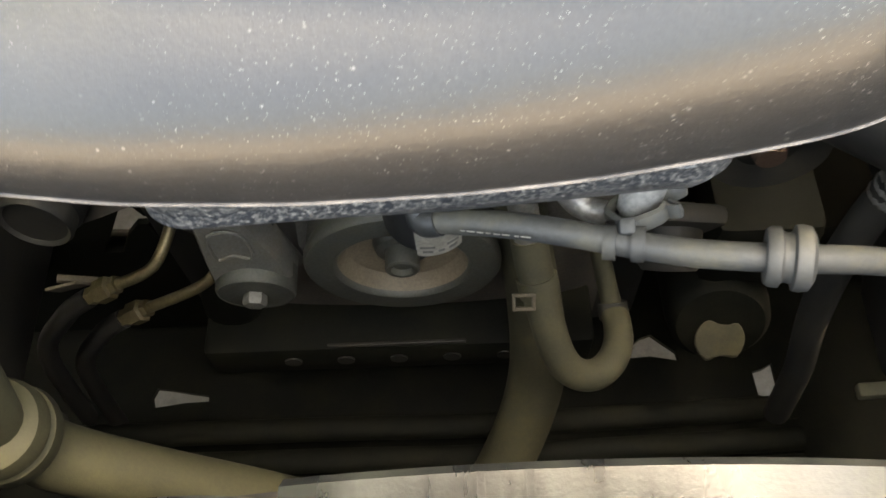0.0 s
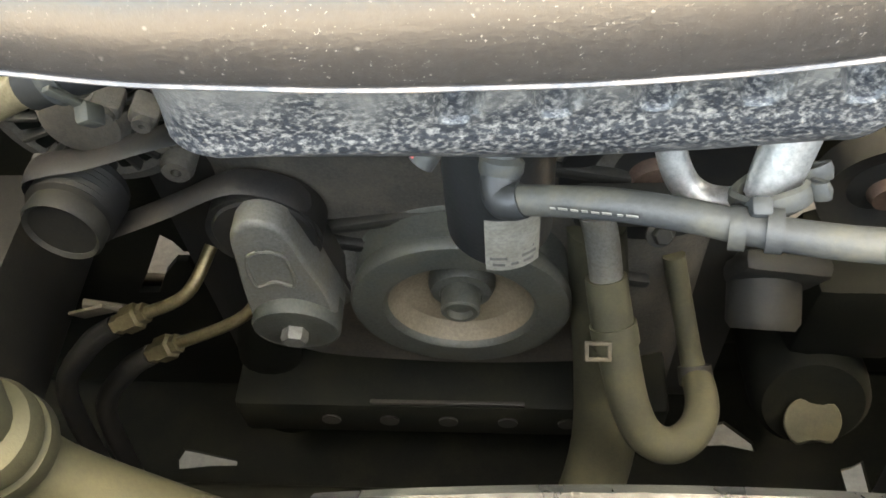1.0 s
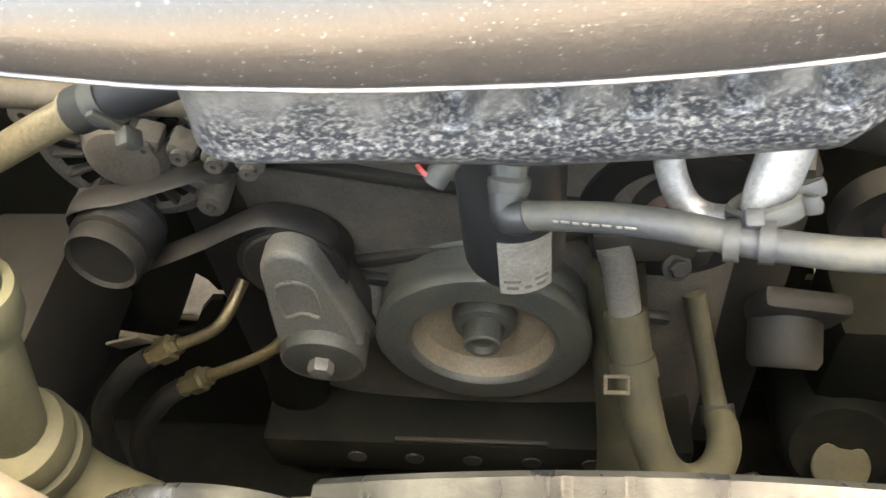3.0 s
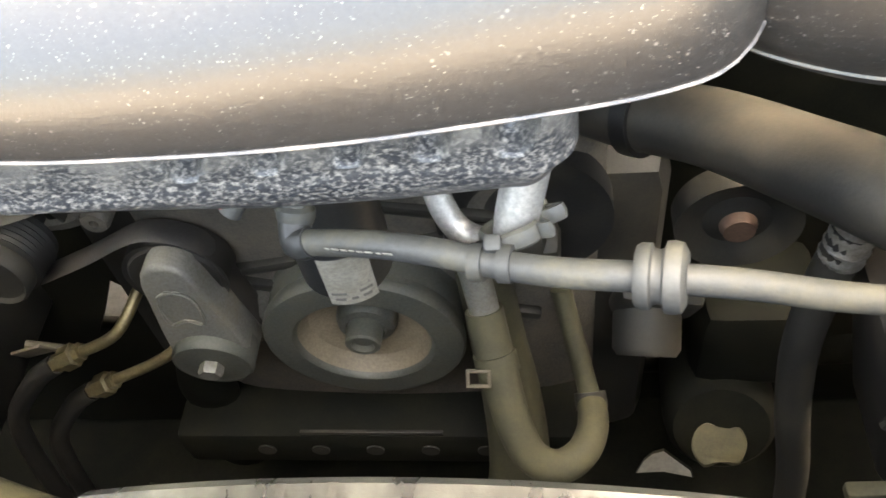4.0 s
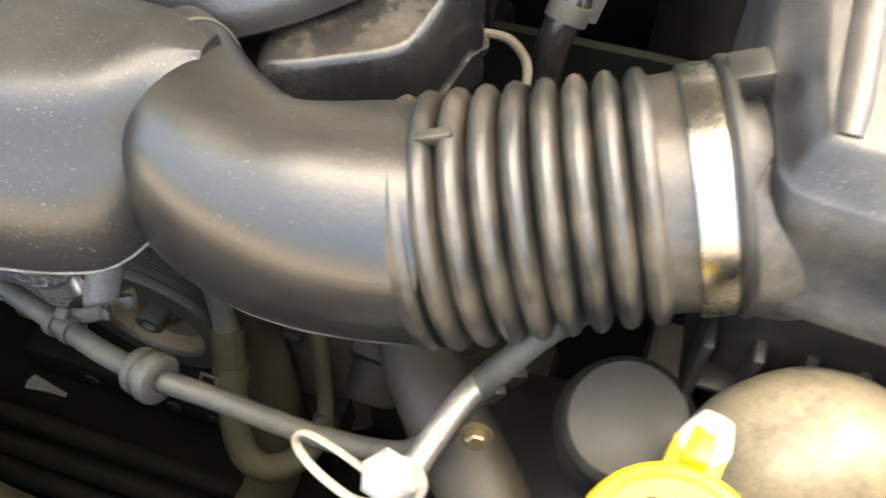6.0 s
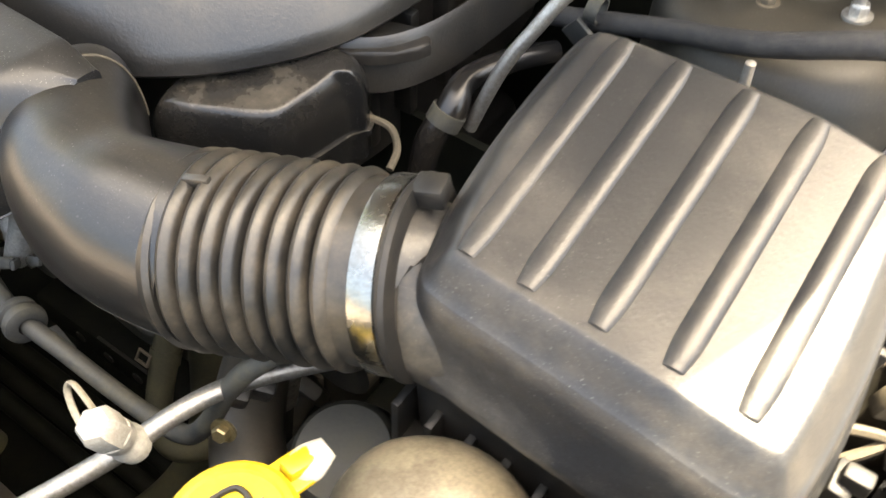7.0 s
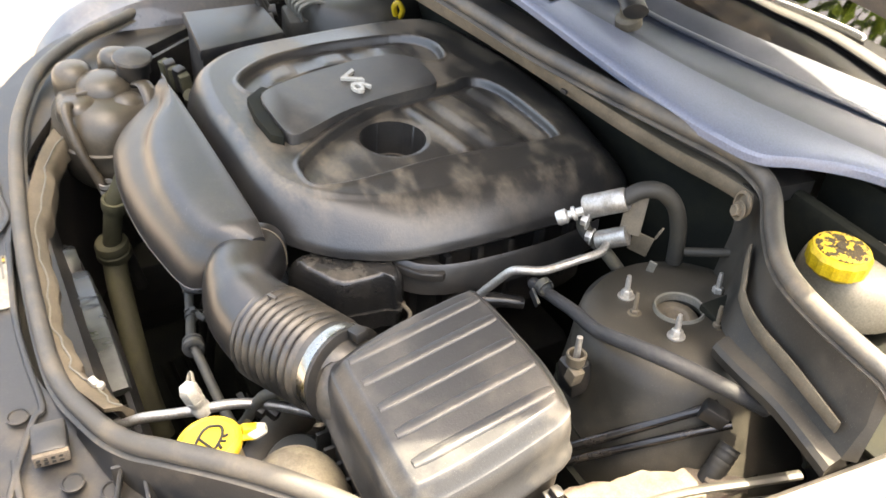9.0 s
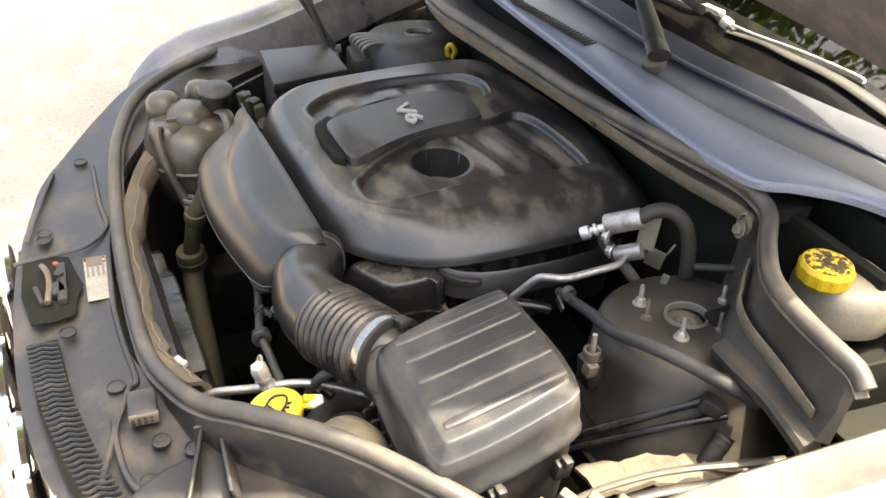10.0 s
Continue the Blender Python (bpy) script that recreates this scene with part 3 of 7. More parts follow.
# Bright thin tube puts the wiper's edge highlight into the shape.
part("spine", tube([(0.05, 0.688, 1.296), (0.10, 0.683, 1.294), (0.165, 0.688, 1.292), (0.273, 0.707, 1.296), (0.373, 0.725, 1.294), (0.386, 0.722, 1.288)], 0.0022, 8, 6), M_ZINC, w, "thin bright blade spine, standing in for an edge highlight")
part("clip", join(block((0.045, 0.016, 0.012), pose(0.075, 0.690, 1.296, 0, 0, 8), 0.003), block((0.02, 0.02, 0.016), pose(0.12, 0.684, 1.290, 0, 20, 20), 0.004)), M_ZINC, w)


# ---- rubber weather seals ----
def seal(pts, label, r=0.011):
    s = thing("bonnet_seal", label, "seal", pts[0])
    part("bulb", tube(pts, r, 12, 6), M_SEAL, s)
    part("lip", tube([(p[0], p[1], p[2] - r * 1.1) for p in pts], r * 0.75, 8, 6, (1.6, 0.5)), M_SEAL, s)
    return s


seal([(-0.68, 0.47, 1.15), (-0.5, 0.405, 1.175), (-0.33, 0.365, 1.195), (-0.2, 0.36, 1.206), (0.0, 0.368, 1.214), (0.12, 0.372, 1.218), (0.25, 0.385, 1.224), (0.38, 0.402, 1.23),
      (0.46, 0.428, 1.225), (0.495, 0.438, 1.217), (0.530, 0.434, 1.206), (0.578, 0.390, 1.200), (0.626, 0.351, 1.199), (0.666, 0.333, 1.199), (0.715, 0.323, 1.199), (0.763, 0.318, 1.199), (0.792, 0.318, 1.196), (0.812, 0.315, 1.185)],
     "dusty grey rubber seal along the cowl edge")
seal([(-0.93, 0.42, 1.02), (-0.86, 0.169, 1.0), (-0.769, 0.046, 1.0), (-0.685, -0.046, 1.0), (-0.62, -0.14, 1.0), (-0.516, -0.227, 1.0), (-0.382, -0.278, 1.0), (-0.255, -0.306, 1.0), (-0.07, -0.33, 0.986), (0.10, -0.340, 0.985), (0.22, -0.342, 0.985), (0.285, -0.336, 0.990),
      (0.342, -0.321, 1.0), (0.397, -0.306, 1.02), (0.443, -0.288, 1.042), (0.480, -0.264, 1.06), (0.528, -0.218, 1.068), (0.567, -0.181, 1.07), (0.606, -0.149, 1.07), (0.648, -0.119, 1.07), (0.682, -0.094, 1.068), (0.715, -0.065, 1.06), (0.735, -0.03, 1.05)],
     "dusty grey rubber seal along the front panel")
# cowl wall under its seal, and the side plate beside the strut tower
loops = []
for p in spline([(-0.68, 0.475), (-0.5, 0.41), (-0.33, 0.37), (-0.2, 0.365), (0.0, 0.373), (0.25, 0.39), (0.38, 0.407), (0.47, 0.43), (0.52, 0.435)], 5):
    x, y = p
    z = 1.212 - 0.09 * (x - 0.2) ** 2
    loops.append([(x, y - 0.004, z - 0.012), (x, y + 0.02, z - 0.012), (x, y + 0.030, z - 0.02), (x, y + 0.030, z - 0.05), (x, y + 0.026, z - 0.05), (x, y + 0.024, z - 0.024), (x, y + 0.014, z - 0.024), (x, y + 0.006, z - 0.036), (x, y + 0.001, z - 0.036), (x, y - 0.006, z - 0.022)])
gl = []
for p in spline([(-0.68, 0.475), (-0.5, 0.41), (-0.33, 0.37), (-0.2, 0.365), (0.0, 0.373), (0.25, 0.39), (0.38, 0.407), (0.47, 0.43), (0.52, 0.435)], 5):
    x, y = p
    z = 1.214 - 0.09 * (x - 0.2) ** 2
    gl.append([(x, y + 0.012, z - 0.004), (x, y + 0.09, z - 0.012), (x, y + 0.09, z - 0.03), (x, y + 0.012, z - 0.03)])
part("cowl_gutter", loft(gl), M_BLACK, CAR, "black gutter behind the seal")
cw = part("cowl_flange", loft(loops), M_TAN, CAR, "dust-coated folded steel flange")
for x in (0.20,):
    part("slot", block((0.012, 0.004, 0.006), pose(x, cowl_y(x) - 0.003, 1.186, 0, 0, 5), 0.001), M_BLACK, cw)


def add_side_plate():
    t = thing("hinge_plate", "dusty grey bracket plate beside the cowl seal", "bracket", (0.56, 0.41, 1.05))
    prof = [(0.490, 0.432, 1.195), (0.52, 0.428, 1.192), (0.55, 0.405, 1.188), (0.585, 0.378, 1.186), (0.64, 0.338, 1.186), (0.70, 0.320, 1.186), (0.79, 0.312, 1.184)]
    low = [(0.495, 0.425, 1.06), (0.53, 0.405, 1.062), (0.565, 0.37, 1.075), (0.61, 0.318, 1.10), (0.66, 0.305, 1.106), (0.72, 0.302, 1.108), (0.80, 0.285, 1.108)]
    a, b = spline(prof, 4), spline(low, 4)
    loops = [[tuple(p), tuple(0.5 * (p + q) + np.array((0.004, 0.004, 0))), tuple(q), tuple(q + np.array((0.01, 0.012, 0))), tuple(p + np.array((0.01, 0.012, 0)))] for p, q in zip(a, b)]
    part("plate", loft(loops), M_PLATE, t)
    part("boss", lathe([(0.006, 0.0), (0.014, 0.0), (0.0165, 0.003), (0.0165, 0.006), (0.013, 0.007), (0.012, 0.002), (0, 0.002)], (0.517, 0.413, 1.185), (-0.35, -1, 0.2), 24), M_TAN, t, "round pressed boss")
    n = len(a) - 1
    strip = []
    for f, v in ((0.40, 0.22), (0.44, 0.32), (0.50, 0.45), (0.58, 0.55), (0.70, 0.60), (0.84, 0.66), (0.97, 0.72)):
        k = int(f * n)
        strip.append(tuple(a[k] * (1 - v) + b[k] * v + np.array((-0.001, -0.003, 0))))
    part("bead", tube(strip, [0.006, 0.010, 0.011, 0.011, 0.011, 0.011, 0.009], 10, 6, (0.3, 1), (0, 0, 1)), M_TAN, t, "flat tan sealant strip")
    rows = []
    for p in b[13:]:
        x, y, z = p
        rows.append([(x, y + 0.004, z + 0.003), (x, y - 0.014, z - 0.002), (x, y - 0.018, z - 0.008), (x, y - 0.016, z - 0.020), (x, y + 0.02, z - 0.020)])
    part("beam", loft(rows), M_PLATE, t, "dusty folded steel beam")
    part("bolt", bolt((0.523, 0.397, 1.185), (-0.3, -1, 0.2), 0.007, 0.007), M_TAN, t)
    return t


add_side_plate()

# ---- brake fluid reservoir ----
br = thing("brake_fluid_reservoir", "cream plastic brake fluid tank with a grimy yellow cap", "reservoir", (0.65, 0.42, 1.08))
loops = []
for f, z in ((0.86, 1.100), (0.97, 1.105), (1.0, 1.114), (1.0, 1.146), (0.95, 1.160), (0.8, 1.168), (0.45, 1.172)):
    loops.append([(0.635 + (p[0] - 0.635) * f, 0.475 + (p[1] - 0.475) * f, z) for p in rounded([(0.580, 0.452), (0.60, 0.432), (0.63, 0.424), (0.668, 0.434), (0.690, 0.462), (0.698, 0.50), (0.68, 0.538), (0.61, 0.545), (0.574, 0.50)], 4)])
part("tank", loft(loops), M_TANK, br)
loops = []
for r, z in ((0.025, 1.170), (0.0325, 1.178), (0.033, 1.194), (0.0305, 1.200), (0.017, 1.201), (0.005, 1.1995)):
    loops.append([(0.637 + r * (1 + (0.035 if j % 6 < 3 and r > 0.032 else 0)) * math.cos(math.tau * j / 72), 0.433 + r * (1 + (0.035 if j % 6 < 3 and r > 0.032 else 0)) * math.sin(math.tau * j / 72), z) for j in range(72)])
cap = part("cap", loft(loops), M_YELLOW, br, "ribbed yellow screw cap", 22)
part("top", lathe([(0, 0.0022), (0.007, 0.0022), (0.008, 0.0008), (0.0105, 0.0008), (0.0115, 0.002), (0.0255, 0.0016), (0.0285, 0.0002), (0.0285, -0.002)], (0.637, 0.433, 1.201), (0, 0, 1), 48), M_YDIRTY, cap, "cap top blotched with dark grime")
part("brake_servo", lathe([(0, 0), (0.08, 0.0), (0.11, 0.03), (0.11, 0.06), (0, 0.07)], (0.64, 0.47, 0.98), (0, -1, 0), 32), M_BLACK, br)

# ---- engine cover ----
OUT = resample(rounded([(-0.10, -0.068), (0.02, -0.068), (0.12, -0.066), (0.19, -0.050), (0.235, -0.020), (0.270, 0.022), (0.296, 0.075), (0.307, 0.15), (0.311, 0.25), (0.310, 0.36), (0.298, 0.435), (0.25, 0.475),
                        (0.1, 0.487), (-0.04, 0.486), (-0.20, 0.463), (-0.270, 0.430), (-0.296, 0.37), (-0.299, 0.25), (-0.291, 0.13), (-0.281, 0.055), (-0.256, 0.0), (-0.20, -0.05)], 6), 520)
REC_FAR = rounded([(-0.112, 0.013), (-0.138, 0.016), (-0.166, 0.043), (-0.194, 0.095), (-0.207, 0.167), (-0.207, 0.236), (-0.195, 0.324), (-0.15, 0.365), (-0.09, 0.352), (-0.082, 0.315), (-0.104, 0.292), (-0.122, 0.242), (-0.121, 0.153), (-0.095, 0.058), (-0.088, 0.022)], 4)
REC_NEAR = rounded([(0.119, 0.015), (0.147, 0.008), (0.177, 0.013), (0.188, 0.047), (0.190, 0.101), (0.186, 0.191), (0.193, 0.288), (0.198, 0.37), (0.186, 0.388), (0.13, 0.392), (0.05, 0.388), (0.008, 0.372), (-0.004, 0.345), (0.010, 0.300), (0.022, 0.20), (0.045, 0.13), (0.085, 0.055)], 4)
HOLE, HOLE_R = np.array((0.100, 0.163)), 0.048


def cover_level(P):
    d = inside_distance(P, OUT)
    wide = 0.030 + 0.026 * smooth_step(P[:, 0], 0.10, 0.26)
    q = np.clip(d / wide, 0, 1)
    z = 1.050 + 0.007 * smooth_step(d, -0.001, 0.004) + 0.049 * (1 - (1 - q) ** 1.7) + 0.004 * smooth_step(d, wide - 0.004, wide + 0.010) + 0.008 * smooth_step(d, wide + 0.01, 0.20)
    far, near = inside_distance(P, REC_FAR), inside_distance(P, REC_NEAR)
    z = z - 0.013 * smooth_step(far, 0.0, 0.007) - 0.012 * smooth_step(near, 0.0, 0.006)
    z = z + 0.0024 * np.exp(-((far + 0.003) / 0.003) ** 2) + 0.0024 * np.exp(-((near + 0.003) / 0.003) ** 2)
    y, x = P[:, 1], P[:, 0]
    z += smooth_step(far, 0.006, 0.030) * 0.0045 * smooth_step(np.cos((y - 0.085) / 0.100 * math.tau), -0.55, 0.75)
    v = y - 0.18 * (x - 0.1)
    pads = np.exp(-((v - 0.232) / 0.010) ** 2) + smooth_step(v, 0.258, 0.280) * (1 - smooth_step(v, 0.308, 0.330)) + smooth_step(v, 0.340, 0.362)
    z += smooth_step(near, 0.005, 0.022) * 0.0065 * pads
    r = np.linalg.norm(P - HOLE, axis=1)
    return np.where(r < HOLE_R - 0.0015, z - 0.055, np.where(r < HOLE_R + 0.006, z - 0.002 * (1 - (r - HOLE_R) / 0.006), z))


def hole_snap(P):
    v = P - HOLE
    r = np.linalg.norm(v, axis=1)
    k = np.where((r > HOLE_R - 0.005) & (r <= HOLE_R - 0.001), (HOLE_R - 0.002) / np.maximum(r, 1e-6), np.where((r > HOLE_R - 0.001) & (r < HOLE_R + 0.005), HOLE_R / np.maximum(r, 1e-6), 1.0))
    return HOLE + v * k[:, None]


ec = thing("engine_cover", "dusty black plastic engine cover with a round oil hole", "engine cover", (0.02, 0.19, 1.04))
part("shell", moulding(OUT, cover_level, 190, ((-0.004, 1.046),), hole_snap), M_COVER, ec, angle=50)
plate = part("badge_plate", slab(rounded([(-0.040, 0.018), (-0.063, 0.046), (-0.085, 0.118), (-0.102, 0.205), (-0.096, 0.268), (-0.078, 0.286), (-0.04, 0.290), (0.005, 0.284), (0.017, 0.268), (0.028, 0.18), (0.046, 0.110), (0.074, 0.048), (0.080, 0.024), (0.066, 0.015), (0.015, 0.014)], 3), 1.110, 1.1295, 0.0025), M_BADGE, ec, "plain grey-black badge panel")
# Near-black sheet puts the gap's shade on the cover.
part("badge_gap", slab([(-0.078, 0.032), (-0.052, 0.001), (0.0, -0.006), (0.06, -0.004), (0.075, 0.010), (0.06, 0.014), (0.015, 0.012), (-0.043, 0.017), (-0.064, 0.044)], 1.112, 1.1245, 0.001), M_GRIMESHADE, ec, "dark sheet for the shaded gap before the badge panel")
cu = bpy.data.curves.new("lettering", "FONT")
cu.body, cu.size, cu.extrude, cu.bevel_depth, cu.align_x, cu.align_y = "V6", 0.052, 0.0022, 0.0006, "CENTER", "CENTER"
tmp = new("lettering_curve", cu)
me = bpy.data.meshes.new_from_object(tmp)
bpy.data.objects.remove(tmp)
lt = bmesh.new()
lt.from_mesh(me)
bmesh.ops.transform(lt, matrix=pose(-0.028, 0.160, 1.1325, 0, 0, 4) @ Matrix.Diagonal((1.25, 0.8, 1, 1)), verts=lt.verts)
part("lettering", lt, M_WHITE, plate, "raised silver letters V6")
part("oil_cap", lathe([(0, 0), (0.034, 0), (0.036, 0.004), (0.036, 0.012), (0, 0.016)], (0.103, 0.16, 1.045), (0, 0, 1), 28), M_BLACK, ec)

# engine body below the cover
en = thing("engine", "dirty engine block with dark manifold under the cover", "engine", (0, 0.2, 0.4))
part("block", block((0.50, 0.40, 0.42), pose(0.0, 0.26, 0.52), 0.03), M_DARK, en)
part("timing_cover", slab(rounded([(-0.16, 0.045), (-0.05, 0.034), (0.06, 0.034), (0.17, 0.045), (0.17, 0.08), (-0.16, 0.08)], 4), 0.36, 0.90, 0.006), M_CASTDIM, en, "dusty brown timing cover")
part("manifold", slab(rounded([(-0.22, 0.02), (0.2, 0.02), (0.27, 0.07), (0.285, 0.2), (0.28, 0.38), (0.2, 0.42), (-0.2, 0.42), (-0.25, 0.2)], 4), 0.90, 1.045, 0.012), M_BLACK, en, "black plastic inlet manifold")
for i in range(6):
    y = 0.10 + 0.05 * i
    part("runner_rib", block((0.03, 0.012, 0.10), pose(0.285, y, 0.985), 0.004), M_BLACK, en)
for i in range(5):
    part("rib", block((0.30, 0.010, 0.010), pose(0.0, 0.033, 0.62 + 0.06 * i, 0, 12 * (-1) ** i, 0), 0.003), M_DARK, en)
part("corner_bracket", slab(rounded([(0.27, 0.07), (0.31, 0.085), (0.335, 0.12), (0.31, 0.13), (0.28, 0.11)], 3), 1.030, 1.040, 0.003), M_BLACK, en)
vb = thing("vacuum_box", "black dusty plastic box below the engine cover", "plastic box", (0.27, 0.02, 1.0))
BOX = rounded([(0.214, -0.030), (0.228, -0.047), (0.268, -0.029), (0.299, -0.008), (0.307, 0.020), (0.312, 0.052), (0.318, 0.066), (0.30, 0.080), (0.24, 0.06), (0.215, 0.0)], 6)
loops = []
for f, z in [(1.0, 0.955), (1.0, 1.008)] + [(1.0 - 0.26 * (1 - math.cos(a)), 1.010 + 0.030 * math.sin(a)) for a in np.linspace(0.0, math.pi / 2, 9)] + [(0.5, 1.0415), (0.25, 1.042), (0.02, 1.042)]:
    loops.append([(0.264 + (p[0] - 0.264) * f, 0.018 + (p[1] - 0.018) * f, z + 0.10 * max(0.0, p[1]) * f) for p in BOX])
part("shell", loft(loops), M_BOX, vb, "", 60)
part("flange", slab([(0.262 + (p[0] - 0.262) * 1.05, 0.02 + (p[1] - 0.02) * 1.05) for p in BOX], 0.984, 0.989, 0.001), M_BOX, vb, "thin moulded flange")
for a, b in ((0.252, -0.012), (0.280, 0.004)):
    part("rivet", lathe([(0, 0), (0.004, 0), (0.003, 0.002), (0, 0.0025)], (a, b, 1.037), (0, -0.3, 1), 10), M_BLACK, vb)
rows = []
for p in spline([(0.262, 0.068), (0.285, 0.080), (0.312, 0.105), (0.328, 0.15), (0.334, 0.225), (0.333, 0.30), (0.32, 0.38)], 5):
    x, y = p
    rows.append([(x, y, 1.046), (x + 0.004, y - 0.003, 1.040), (x + 0.010, y - 0.006, 1.005), (x + 0.004, y - 0.004, 1.0), (x - 0.006, y + 0.002, 1.04)])
part("lower_flange", loft(rows), M_COVER, en, "dusty black flange under the cover")
fh = thing("fuel_hose", "dark hose with a grey collar beside the engine", "hose", (0.36, 0.11, 0.95))
part("hose", tube([(0.39, 0.21, 1.005), (0.374, 0.172, 1.012), (0.360, 0.132, 1.012), (0.362, 0.108, 1.0), (0.355, 0.090, 0.975), (0.352, 0.082, 0.92)], [0.009, 0.0095, 0.010, 0.012, 0.011, 0.011], 14, 6), M_GLOSS, fh)
part("collar", lathe([(0.0118, -0.006), (0.0138, -0.006), (0.0138, 0.006), (0.0118, 0.006)], (0.361, 0.104, 0.996), (0.2, 0.5, 0.8), 24), M_GREYHOSE, fh, "grey collar")
part("wire", tube([(0.312, 0.075, 0.99), (0.330, 0.078, 0.987), (0.345, 0.066, 0.983), (0.350, 0.050, 0.978)], 0.003, 8, 6), M_TAN, fh, "corrugated sensor wire")

# ---- intake resonator ----
rs = thing("intake_resonator", "black moulded air duct in front of the engine cover", "air duct", (0.05, -0.13, 1.0))


LIP = [(-0.222, -0.080), (-0.212, -0.112), (-0.20, -0.132), (-0.175, -0.158), (-0.15, -0.175), (-0.12, -0.187), (-0.06, -0.196), (0.0, -0.199), (0.06, -0.1975), (0.10, -0.194), (0.14, -0.188), (0.18, -0.181), (0.20, -0.175), (0.214, -0.168), (0.226, -0.156), (0.233, -0.138), (0.237, -0.115)]
RIDGE = [(-0.222, -0.076), (-0.205, -0.080), (-0.175, -0.086), (-0.14, -0.096), (-0.08, -0.130), (-0.03, -0.145), (0.02, -0.152), (0.08, -0.157), (0.13, -0.154), (0.17, -0.149), (0.20, -0.139), (0.218, -0.128), (0.237, -0.103)]


def along(table, x):
    xs, ys = zip(*table)
    k = np.array([-0.012, -0.006, 0.0, 0.006, 0.012])
    return float(np.mean(np.interp(x + k, xs, ys)))


loops = []
for x in list(np.linspace(-0.222, 0.195, 60)) + list(np.linspace(0.199, 0.237, 16)):
    yf, yr, yb = along(LIP, x), along(RIDGE, x), -0.078
    end = float(smooth_step(np.array(x), 0.208, 0.240))
    zt = 1.105 - 0.006 * float(smooth_step(-np.array(x), 0.12, 0.22)) - 0.010 * end
    lip = 1.021 + 0.012 * end
    yr = min(yr, yb - 0.002)
    H, A = zt - lip, max(yr - yf, 0.02)
    sec = [(yb, zt - 0.006), (yb - 0.002, zt - 0.001), (0.5 * (yb + yr), zt), (min(yr + 0.014, yb - 0.003), zt - 0.0015), (yr + 0.003, zt - 0.005), (yr - 0.006, zt - 0.013), (yr - 0.013, zt - 0.024)]
    sec += [(yr - 0.013 - (A - 0.013) * (1 - (1 - q) ** 2.4), zt - 0.024 - (H - 0.028) * q) for q in (0.2, 0.4, 0.6, 0.8, 0.94)]
    sec += [(yf, lip + 0.003), (yf + 0.0005, lip + 0.001), (yf + 0.004, lip), (yf + 0.02, lip + 0.006), (yb, lip + 0.006)]
    loops.append([(x, p[0], p[1]) for p in spline(sec, 2)])
part("upper_shell", loft(loops), M_DUCT, rs, "smooth speckled upper shell", 50)
part("rim_bead", tube([(x, along(LIP, x) + 0.0004, 1.0215 + 0.012 * float(smooth_step(np.array(x), 0.208, 0.240))) for x in np.linspace(-0.2, 0.230, 40)], 0.0010, 6, 2), M_TRAYTOP, rs, "thin worn rim along the lower edge")
loops = []
for i in range(161):
    x = -0.073 + 0.239 * i / 160
    e = min(1.0, (0.0001 + min(x + 0.073, 0.166 - x)) / 0.022)
    rnd = math.sqrt(max(0.0, 1 - (1 - e) ** 2))
    zb = 1.010 - (1.010 - float(np.interp(x, (-0.05, 0.0, 0.05, 0.1, 0.14), (0.966, 0.963, 0.958, 0.957, 0.960)))) * (0.35 + 0.65 * rnd)
    yf = float(np.interp(x, (-0.05, 0.0, 0.05, 0.1, 0.14), (-0.179, -0.176, -0.172, -0.168, -0.167))) + 0.02 * (1 - rnd)
    off = min(abs(x - c) for c in (0.022, 0.052, 0.082, 0.112, 0.142)) / 0.0125
    scoop = lambda z: 0.022 * max(0.0, 1 - off * off - ((1.020 - z) / 0.037) ** 2) ** 0.6
    sec = [(yf + 0.003 + scoop(1.0195), 1.0195)] + [(yf + 0.0015 + scoop(z), z) for z in (1.014, 1.008, 1.003, 0.998, 0.993, 0.989, 0.986, 0.983, 0.981)]
    sec += [(yf, 0.975), (yf + 0.003, zb + 0.006), (yf + 0.010, zb), (yf + 0.03, zb - 0.002), (-0.10, zb), (-0.10, 1.020)]
    loops.append([(x, p[0], p[1]) for p in spline(sec, 2)])
part("lower_tray", loft(loops), M_TRAY, rs, "mud-splashed lower half", 50)

# ---- inlet hose: elbow, bellows and band clamp ----
C0, C1 = Vector((0.344, -0.1095, 1.037)), Vector((0.4560, -0.0760, 1.064))
AX = (C1 - C0).normalized()
ih = thing("inlet_hose", "black ribbed air inlet hose with an elbow and band clamp", "air hose", (0.33, -0.12, 0.99))
# outer corner x, y; inner corner x, y; top, bottom; squareness of the top
ELBOW = [(0.190, -0.118, 0.214, -0.042, 1.092, 1.005, 3.0), (0.199, -0.131, 0.223, -0.046, 1.0935, 1.000, 3.0), (0.217, -0.149, 0.247, -0.064, 1.094, 0.994, 2.9), (0.240, -0.161, 0.267, -0.076, 1.0945, 0.990, 2.7),
         (0.267, -0.1685, 0.282, -0.080, 1.094, 0.987, 2.5), (0.299, -0.1715, 0.297, -0.076, 1.096, 0.986, 2.25), (0.329, -0.1680, 0.313, -0.066, 1.0945, 0.983, 2.1), (0.3585, -0.1620, 0.3295, -0.0570, 1.0925, 0.9815, 2.0)]


